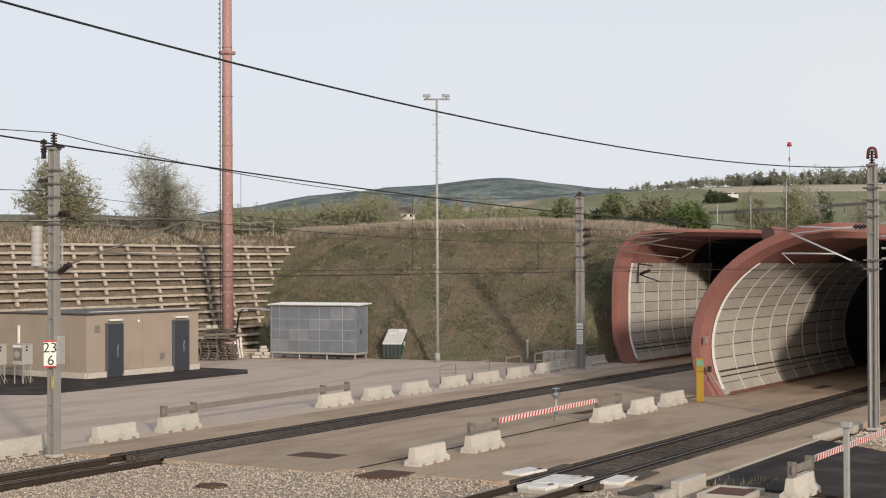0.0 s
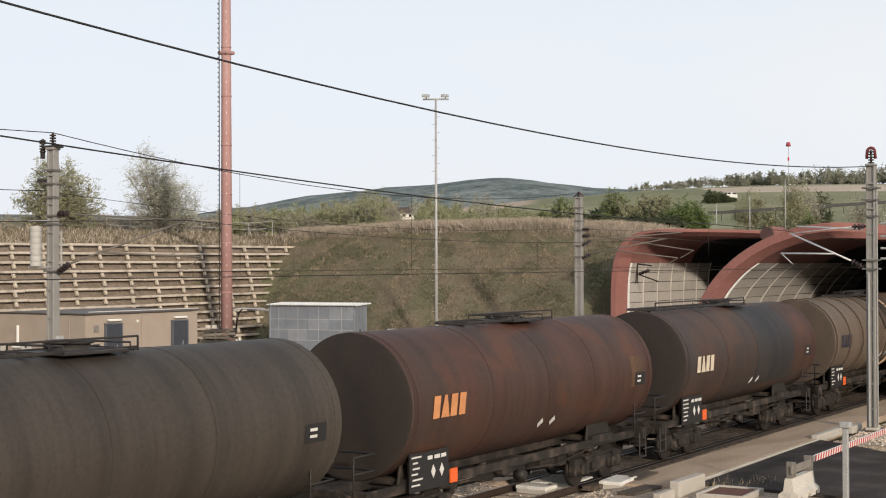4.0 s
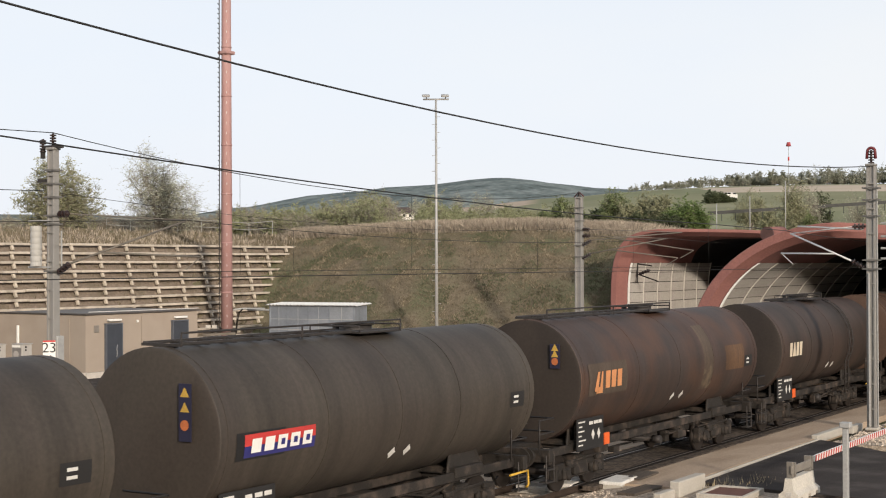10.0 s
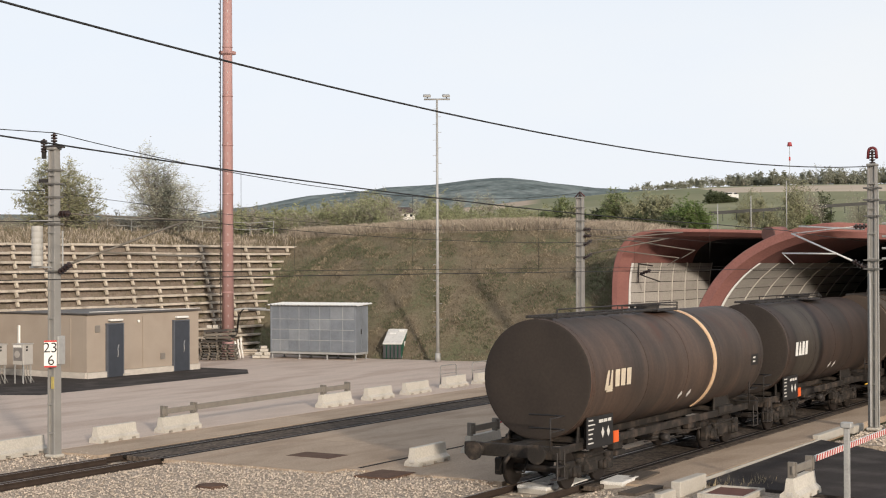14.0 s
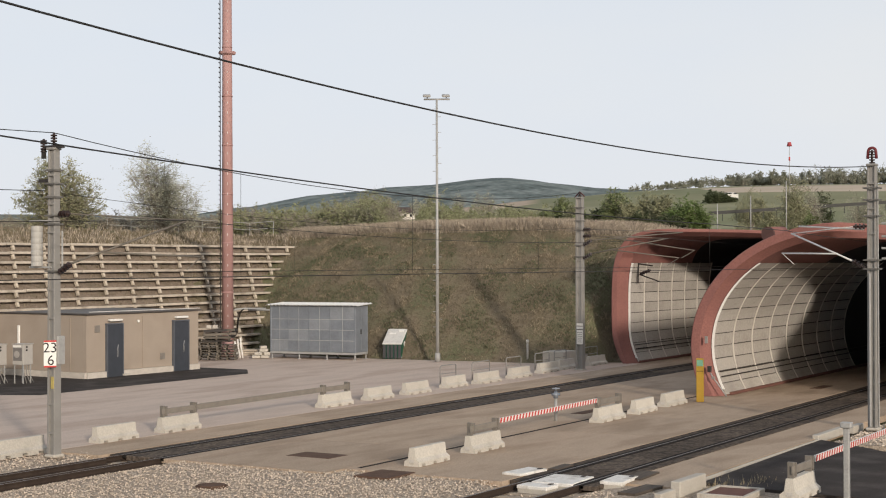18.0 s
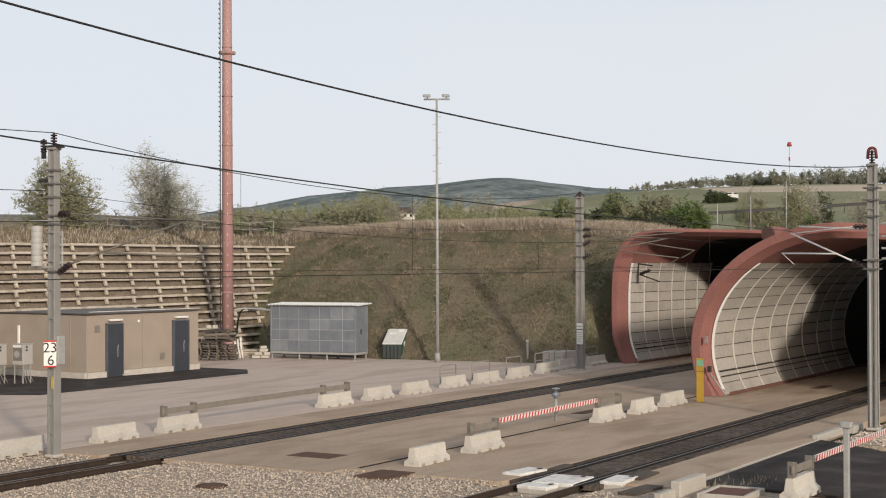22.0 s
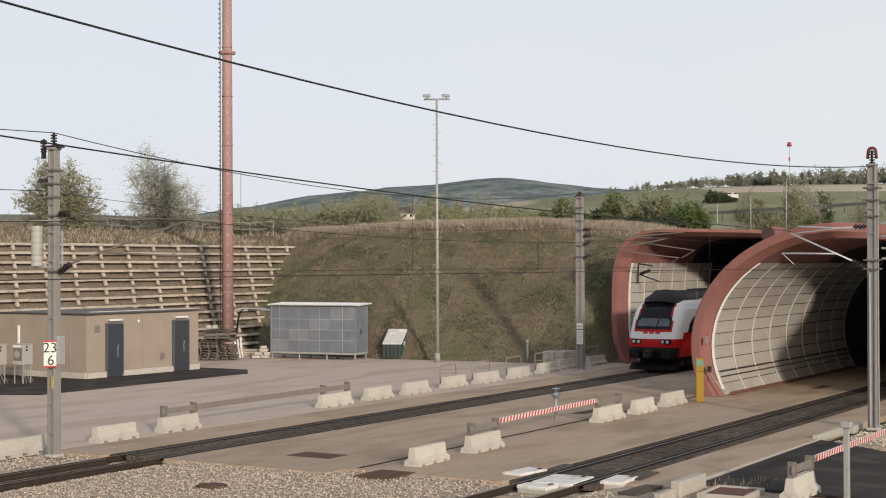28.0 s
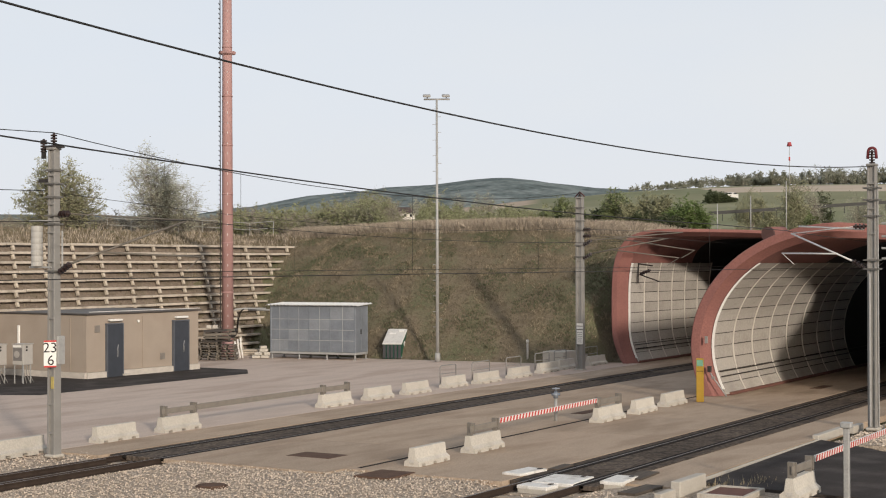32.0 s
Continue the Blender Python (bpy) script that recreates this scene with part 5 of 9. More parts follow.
        quad(bm, [(x - 0.75, -1.0, 1.14), (x + 0.75, -1.0, 1.14), (x + 0.75, 1.0, 1.14), (x - 0.75, 1.0, 1.14)])
        part("saddle", bm, UNDER, th)
    bogie(th, -2.45)
    bogie(th, -lt + 1.07)
    bm = bmesh.new()
    box(bm, (-lt * 0.5, 0.1, 0.82), (1.1, 1.4, 0.42), 0.06)
    rod(bm, (-lt * 0.42, -0.55, 0.78), (-lt * 0.30, -0.55, 0.78), 0.2, 14)
    rod(bm, (-3.4, -0.3, 0.62), (-lt + 3.4, -0.3, 0.62), 0.035, 6)
    part("brake_gear", bm, UNDER, th)
    bm = bmesh.new()
    rod(bm, (-lt * 0.56, -1.0, 0.75), (-lt * 0.56, 1.0, 0.75), 0.07, 8)
    rod(bm, (-lt * 0.56, -1.25, 0.75), (-lt * 0.56, -1.0, 0.75), 0.11, 10)
    rod(bm, (-lt * 0.56, 0, 0.75), (-lt * 0.5, 0, 1.3), 0.1, 10)
    part("outlet_valve", bm, DARKST, th)
    buffers(th, 0.5, 1)
    buffers(th, -lt - 1.66, -1)
    # handrails and shunter's steps at the ends
    for x in (-0.2, -lt - 1.13):
        bm = bmesh.new()
        for zz in (1.62, 1.95):
            chain(bm, [(x - 0.55, -1.28, 1.15), (x - 0.55, -1.28, zz), (x + 0.2, -1.28, zz), (x + 0.2, -0.3, zz)], 0.022, 5)
        part("handrail", bm, DARKST, th)
        bm = bmesh.new()
        for zz in (0.45, 0.75):
            box(bm, (x - 0.1, -1.25, zz), (0.42, 0.22, 0.035))
        for dx in (-0.3, 0.1):
            rod(bm, (x + dx, -1.33, 0.43), (x + dx, -1.33, 1.1), 0.02, 5)
        part("step", bm, DARKST, th)
        if yellow_steps and x > -1:
            bm = bmesh.new()
            chain(bm, [(x - 0.75, -1.36, 0.86), (x + 0.1, -1.36, 0.88), (x + 0.14, -1.36, 0.55), (x + 0.05, -1.36, 0.5)], 0.028, 6)
            part("grip", bm, mat("worn_yellow", (0.55, 0.33, 0.04), 0.6, var=0.3), th, "worn yellow shunter's grip")
    # black data panel near the front, warning strip on the rear end
    if not ribs:
        wrap("data_panel", [(-1.25, -11), (-0.6, 2)], dk, th, 0.01, "black data panel with white print")
        for k in range(2):
            wrap("marking", [(-1.12, -3 - k * 4.5), (-0.9, -1 - k * 4.5)], pw, th, 0.02)
    if board:
        tall = 0.98 if board == "tall" else 0.6
        zb = Z_T + 0.95 - tall / 2
        wb = part("warning_strip", strip_board(-lt - 0.04, zb, tall), mat("board_navy", (0.02, 0.02, 0.045), 0.6, var=0.2), th, "dark blue board with faded warning signs")
        for z in (zb + tall * 0.34, zb + tall * 0.08):
            bm = bmesh.new()
            quad(bm, [(-lt - 0.054, -0.77, z - 0.07), (-lt - 0.054, -0.97, z - 0.07), (-lt - 0.054, -0.88, z + 0.09), (-lt - 0.054, -0.86, z + 0.09)])
            part("warning_sign", bm, mat("faded_yellow", (0.50, 0.32, 0.06), 0.6, var=0.3), wb)
        bm = bmesh.new()
        rod(bm, (-lt - 0.064, -0.87, zb - tall * 0.22), (-lt - 0.052, -0.87, zb - tall * 0.22), 0.09, 12)
        part("warning_sign", bm, mat("faded_red_orange", (0.46, 0.14, 0.05), 0.6, var=0.3), wb)
    # pipes, levers and boxes under the barrel
    bm = bmesh.new()
    for _ in range(9):
        px = -lt * rnd.uniform(0.2, 0.8)
        box(bm, (px, rnd.uniform(-1.0, -0.6), rnd.uniform(0.62, 1.0)), (rnd.uniform(0.15, 0.6), 0.2, rnd.uniform(0.1, 0.34)), 0.02)
    for _ in range(5):
        px = -lt * rnd.uniform(0.15, 0.7)
        rod(bm, (px, -1.0, rnd.uniform(0.6, 0.95)), (px - rnd.uniform(0.8, 2.6), -0.95, rnd.uniform(0.6, 0.95)), 0.025, 5)
    tagged(part("brake_rigging", bm, UNDER, th), kind="stuff")
    # number boards, placards and logo shapes on the side
    bx = -lt + 1.17
    if placards:
        nb = decal("number_board", rect(bx - 0.8, bx + 0.75, 0.98, 1.78), -1.26, dk, th, "black number board with white print")
        for i in range(6):
            a = bx - 0.74 + rnd.uniform(0, 0.06)
            decal("marking", rect(a, a + rnd.uniform(0.16, 0.42), 1.68 - i * 0.115, 1.715 - i * 0.115), -1.267, pw, nb)
        for i in range(3):
            decal("marking", rect(bx - 0.1 + i * 0.27, bx + 0.08 + i * 0.27 + rnd.uniform(0, 0.06), 1.6, 1.68), -1.267, pw, nb)
        for dx in (0.12, 0.46):
            decal("marking", [(bx + dx, 1.2), (bx + dx + 0.09, 1.34), (bx + dx, 1.48), (bx + dx - 0.09, 1.34)], -1.267, pw, nb)
        for dx in (-0.6, 0.6):
            bm = bmesh.new()
            box(bm, (bx + dx, -1.17, 1.4), (0.05, 0.16, 0.6))
            part("board_bracket", bm, UNDER, nb)
    if hazard:
        decal("hazard_plate", rect(bx + 0.84, bx + 1.14, 1.0, 1.3), -1.25, HAZ, th, "orange hazard plate")
    for i, k in enumerate((0.52, 0.47)):
        x = -lt * k
        wrap("placard", [(x, -32), (x + 0.12, -37), (x + 0.26, -31.5), (x + 0.14, -26.5)], pw, th, 0.014)
    lx = -lt + 0.82
    if logo:
        build_logo(th, lx, *logo)
    MOVERS.append((th, s0 + 0.2, 1.5, V_FREIGHT, YN))
    return th


def build_logo(th, x, kind, c1, c2=None):
    """Owners' marks reduced to plain blocks in their colours."""
    if kind == "blocks":
        if c2:
            wrap("logo_field", [(x - 0.15, -14), (x + 1.55, 12)], c2, th, 0.01)
        for i in range(4):
            sk = 0.05
            xa = x + i * 0.35
            if i == 1:
                wrap("logo", [(xa - 0.02, -9), (xa + 0.32, -9), (xa + 0.24, 8), (xa + 0.14, 8)], c1, th, 0.03)
            else:
                wrap("logo", [(xa, -9), (xa + 0.26, -9), (xa + 0.26 + sk * 1.5, 8), (xa + sk * 1.5, 8)], c1, th, 0.03)
    elif kind == "sign":
        wrap("logo_backing", [(x - 0.32, -15), (x + 1.05, 3)], BLACK, th, 0.009)
        wrap("logo_field", [(x - 0.1, -6), (x + 1.95, 1.5)], REDP, th, 0.012)
        wrap("logo_field", [(x - 0.1, -13.5), (x + 1.95, -6)], NAVY, th, 0.012)
        for i in range(5):
            xa = x + 0.06 + i * 0.37
            wrap("logo", [(xa, -10.5), (xa + 0.27, -10.5), (xa + 0.29, -1.5), (xa + 0.02, -1.5)], c1, th, 0.035)
            if i in (2, 3, 4):
                wrap("logo", [(xa + 0.09, -8), (xa + 0.2, -8), (xa + 0.21, -4), (xa + 0.1, -4)], NAVY, th, 0.04)
    else:
        if c2:
            wrap("logo_field", [(x - 0.3, -14), (x + 2.0, 16)], c2, th, 0.01)
        for p in ([(x, -10), (x + 0.2, -10), (x + 0.32, 8), (x + 0.2, 8)], [(x + 0.48, -10), (x + 0.3, -10), (x + 0.42, 8), (x + 0.5, 8)], [(x + 0.1, -12), (x + 0.5, -12), (x + 0.4, -6), (x + 0.2, -6)]):
            wrap("logo", p, c1, th, 0.03)
        for i in range(3):
            xa = x + 0.62 + i * 0.36
            wrap("logo", [(xa, -8), (xa + 0.26, -8), (xa + 0.32, 8), (xa + 0.04, 8)], c1, th, 0.03)


CREAM = mat("cream_paint", (0.60, 0.52, 0.40), 0.6, var=0.2)
ORNG = mat("faded_orange_paint", (0.55, 0.24, 0.10), 0.6, var=0.25)
LBLUE = mat("faded_blue_paint", (0.14, 0.27, 0.48), 0.6, var=0.25)
INK = mat("dark_blue_ink", (0.035, 0.035, 0.05), 0.6, var=0.3)
T_BROWN = tank_material("tank_dark_brown", (0.046, 0.034, 0.028), (0.062, 0.040, 0.031))
T_END = tank_material("tank_sooty", (0.030, 0.023, 0.020), (0.042, 0.032, 0.026), rough=0.75)
T_RIB = tank_material("tank_khaki", (0.190, 0.147, 0.109), (0.147, 0.112, 0.083))
T_RIBG = tank_material("tank_khaki_grime", (0.120, 0.088, 0.064), (0.082, 0.060, 0.045), rough=0.75)
T_BLUE = tank_material("tank_blue_black", (0.033, 0.032, 0.035), (0.044, 0.037, 0.035))
T_RUST = tank_material("tank_red_brown", (0.088, 0.040, 0.028), (0.062, 0.037, 0.028), (0.114, 0.048, 0.027))
T_MIX = tank_material("tank_patchy_rust", (0.075, 0.045, 0.035), (0.048, 0.036, 0.032), (0.123, 0.060, 0.035), rust_mix=(0.48, 0.72))
T_DIRTY = tank_material("tank_dirty_tan", (0.116, 0.081, 0.055), (0.051, 0.038, 0.031), (0.202, 0.152, 0.102), rust_mix=(0.55, 0.6))
T_PINK = tank_material("tank_pale_pink", (0.88, 0.63, 0.55), (0.78, 0.55, 0.48), (0.10, 0.08, 0.07), rust_mix=(0.55, 0.64))
# brushed, peeling paint in upright bands
for nd in [n for n in T_PINK.node_tree.nodes if n.type == "TEX_NOISE" and abs(n.inputs["Scale"].default_value - 0.55) < 1e-4]:
    nt_ = T_PINK.node_tree
    mp_ = nt_.nodes.new("ShaderNodeMapping")
    mp_.inputs["Scale"].default_value = (1.25, 0.8, 0.95)
    nt_.links.new(nd.inputs["Vector"].links[0].from_socket, mp_.inputs["Vector"])
    nt_.links.new(mp_.outputs[0], nd.inputs["Vector"])
    nd.inputs["Scale"].default_value = 1.0
    nd.inputs["Roughness"].default_value = 0.66
    # the lower flank has lost most of its paint
    sp_, up_, ad_ = nt_.nodes.new("ShaderNodeSeparateXYZ"), nt_.nodes.new("ShaderNodeMapRange"), nt_.nodes.new("ShaderNodeMath")
    nt_.links.new(mp_.inputs["Vector"].links[0].from_socket, sp_.inputs[0])
    up_.inputs["From Min"].default_value, up_.inputs["From Max"].default_value = Z_T - 0.9, Z_T + 0.3
    up_.inputs["To Min"].default_value, up_.inputs["To Max"].default_value = 0.16, 0.0
    nt_.links.new(sp_.outputs["Z"], up_.inputs["Value"])
    rp_ = nd.outputs["Fac"].links[0].to_node if nd.outputs["Fac"].links else nd.outputs[0].links[0].to_node
    nt_.links.new(nd.outputs["Fac"], ad_.inputs[0])
    nt_.links.new(up_.outputs[0], ad_.inputs[1])
    nt_.links.new(ad_.outputs[0], rp_.inputs["Value"])
T_OLIVE = tank_material("tank_dark_olive", (0.070, 0.058, 0.046), (0.055, 0.044, 0.036), (0.15, 0.14, 0.13), rust_mix=(0.68, 0.70))
T_ORUST = tank_material("tank_orange_rust", (0.082, 0.062, 0.045), (0.072, 0.052, 0.038), (0.142, 0.078, 0.045), rust_mix=(0.42, 0.68))
# rust bleeds down from the crown of this barrel
for nd in [n for n in T_ORUST.node_tree.nodes if n.type == "MAP_RANGE" and abs(n.inputs["From Min"].default_value - 0.42) < 1e-4]:
    nt_ = T_ORUST.node_tree
    src_ = nd.inputs["Value"].links[0].from_socket
    tc_, sp_ = nt_.nodes.new("ShaderNodeTexCoord"), nt_.nodes.new("ShaderNodeSeparateXYZ")
    nt_.links.new(tc_.outputs["Object"], sp_.inputs[0])
    up_ = nt_.nodes.new("ShaderNodeMapRange")
    up_.inputs["From Min"].default_value, up_.inputs["From Max"].default_value = Z_T - 0.9, Z_T + 1.1
    up_.inputs["To Min"].default_value, up_.inputs["To Max"].default_value = -0.24, 0.2
    nt_.links.new(sp_.outputs["Z"], up_.inputs["Value"])
    ad_ = nt_.nodes.new("ShaderNodeMath")
    nt_.links.new(src_, ad_.inputs[0])
    nt_.links.new(up_.outputs[0], ad_.inputs[1])
    nt_.links.new(ad_.outputs[0], nd.inputs["Value"])
T_VB = tank_material("tank_warm_brown", (0.115, 0.066, 0.044), (0.088, 0.054, 0.039))
T_PATCH = tank_material("tank_patchwork", (0.138, 0.094, 0.066), (0.183, 0.146, 0.120), (0.160, 0.065, 0.036), rust_mix=(0.57, 0.61))
T_BLUEP = tank_material("tank_blue_patch", (0.025, 0.026, 0.032), (0.031, 0.030, 0.037), rough=0.45)
T_LAST = tank_material("tank_streaked_black", (0.066, 0.050, 0.042), (0.10, 0.066, 0.050), (0.106, 0.048, 0.031), rust_mix=(0.6, 0.68))
T_OCHRE = tank_material("tank_ochre_patch", (0.141, 0.076, 0.039), (0.106, 0.060, 0.035))
T_SHG = tank_material("sheet_grey", (0.151, 0.133, 0.115), (0.108, 0.090, 0.076), (0.086, 0.043, 0.029), rust_mix=(0.6, 0.64))
T_SHB = tank_material("sheet_brown", (0.090, 0.065, 0.048), (0.072, 0.050, 0.036), (0.112, 0.061, 0.036), rust_mix=(0.58, 0.7))
T_SHR = tank_material("sheet_rust", (0.083, 0.042, 0.030), (0.101, 0.079, 0.065))
T_SHO = tank_material("sheet_ochre", (0.126, 0.086, 0.056), (0.090, 0.061, 0.042))
STRIPE_O = mat("stripe_cream", (0.68, 0.47, 0.30), 0.6, var=0.2, scale=2)
STRIPE_W = mat("stripe_white", (0.74, 0.71, 0.64), 0.6, var=0.15, scale=2)

WAGONS = [
    # front, look, label, options
    (11.51, (T_BROWN, T_END), "dark brown smooth-sided tank wagon with a pale block logo", dict(logo=("blocks", CREAM))),
    (-2.33, (T_RIB, T_RIBG), "khaki ribbed tank wagon with a cream stripe", dict(ribs="dark", stripe=(0.40, STRIPE_O), logo=("blocks", INK), ladder_mid=0.46, catwalk="mid", box_band=(0.3, 0.52, T_RIBG))),
    (-18.99, (T_MIX, T_END), "blue-black tank wagon with rusty brown patches", dict(logo=("blocks", CREAM), patches=((0.2, 0.5, -40, 75, T_BLUE), (0.0, 0.2, -30, 70, T_RUST)))),
    (-33.53, (T_RUST, T_END), "rust-streaked red-brown tank wagon", dict(logo=("blocks", ORNG), patches=((0.06, 0.12, -12, 18, T_OCHRE),), catwalk="mid")),
    (-48.2, (T_OLIVE, T_OLIVE), "dark olive tank wagon", dict(logo=("blocks", CREAM))),
    (-62.9, (T_DIRTY, T_END), "mud-streaked tan and brown ribbed tank wagon", dict(logo=("blocks", CREAM), ribs="same", yellow_steps=True)),
    (-77.6, (T_BROWN, T_END), "dark brown tank wagon with a blue-black patch", dict(logo=("blocks", CREAM), patches=((0.24, 0.46, -38, 88, T_BLUEP),))),
    (-91.51, (T_RIB, T_RIBG), "khaki ribbed tank wagon with an orange-edged stripe", dict(ribs="dark", stripe=(0.55, STRIPE_O), logo=("trefoil", mat("faint_grey", (0.2, 0.19, 0.18), 0.7)), box_band=(0.3, 0.5, T_RUST), ladder_mid=0.52, catwalk="mid", yellow_steps=True)),
    (-107.10, (T_RUST, T_END), "red-brown tank wagon with an orange logo field", dict(logo=("trefoil", BLACK, ORNG))),
    (-121.38, (T_RIB, T_RIBG), "khaki ribbed tank wagon with a pale stripe", dict(ribs="dark", stripe=(0.38, STRIPE_O), logo=("blocks", INK), ladder_mid=0.45, catwalk="mid", box_band=(0.3, 0.5, T_RIBG))),
    (-138.09, (T_PINK, T_END), "peeling pale pink and black ribbed tank wagon", dict(ribs="same", logo=("blocks", WHITE, BLACK))),
    (-152.02, (T_OLIVE, T_OLIVE), "dark olive tank wagon with a red and blue logo sign", dict(logo=("sign", WHITE), yellow_steps=True)),
    (-165.94, (T_VB, T_VB), "warm brown tank wagon with a white stripe", dict(ribs="same", stripe=(0.46, STRIPE_W), logo=("trefoil", LBLUE), ladder_mid=0.27, catwalk="mid", box_band=(0.26, 0.42, T_RIBG), yellow_steps=True)),
    (-181.9, (T_BROWN, T_END), "dark brown tank wagon with a black hoop", dict(logo=("blocks", CREAM), catwalk="mid", ladder_mid=0.33, yellow_steps=True)),
    (-196.0, (T_MIX, T_END), "brown tank wagon with ochre and orange repair patches", dict(board="short", logo=("trefoil", ORNG, T_RIBG), patches=((0.3, 0.36, -30, 45, T_DIRTY), (0.1, 0.22, -12, 16, T_OCHRE)))),
    (-211.32, (T_OLIVE, T_OLIVE), "dark olive tank wagon with a red and blue logo sign", dict(board="tall", logo=("sign", WHITE), yellow_steps=True)),
    (-225.13, (T_OLIVE, T_OLIVE), "dark olive tank wagon with a red and blue logo sign", dict(logo=("sign", WHITE), yellow_steps=True)),
    (-239.36, (T_OLIVE, T_OLIVE), "dark olive tank wagon with scuffed flanks and a logo sign", dict(board="tall", scuffs=10, logo=("sign", WHITE), yellow_steps=True)),
    (-253.47, (T_ORUST, T_END), "orange-brown tank wagon fading to olive with a logo sign", dict(logo=("sign", WHITE), yellow_steps=True, catwalk="front")),
    (-267.68, (T_OLIVE, T_OLIVE), "dark olive tank wagon with grey scuffs and a logo sign", dict(scuffs=16, logo=("sign", WHITE, BLACK), yellow_steps=True, catwalk="front")),
    (-281.52, (T_PATCH, T_SHB), "patchwork brown and grey ribbed tank wagon", dict(board="short", sheets=((T_SHG, T_SHG, T_SHG, T_SHR, T_SHB), (T_SHB, T_SHB, T_SHG, T_SHO)), ribs="dark", logo=("trefoil", ORNG), yellow_steps=True)),
    (-296.05, (T_BROWN, T_END), "near-black tank wagon with a large white block logo", dict(patches=((0.66, 0.9, -42, 88, T_OLIVE),), logo=("blocks", WHITE), yellow_steps=True)),
    (-309.42, (T_LAST, T_END), "streaked black last tank wagon with a cream stripe", dict(logo=("trefoil", CREAM), stripe=(0.34, STRIPE_O))),
]


def build_freight():
    build_lime_loco()
    build_blue_loco()
    ends = [w[0] for w in WAGONS[1:]] + [-309.42 - 15.3]
    for i, ((s0, lk, label, opt), nxt) in enumerate(zip(WAGONS, ends)):
        build_wagon(s0, s0 - nxt, lk, label, seed=i, **opt)


build_freight()


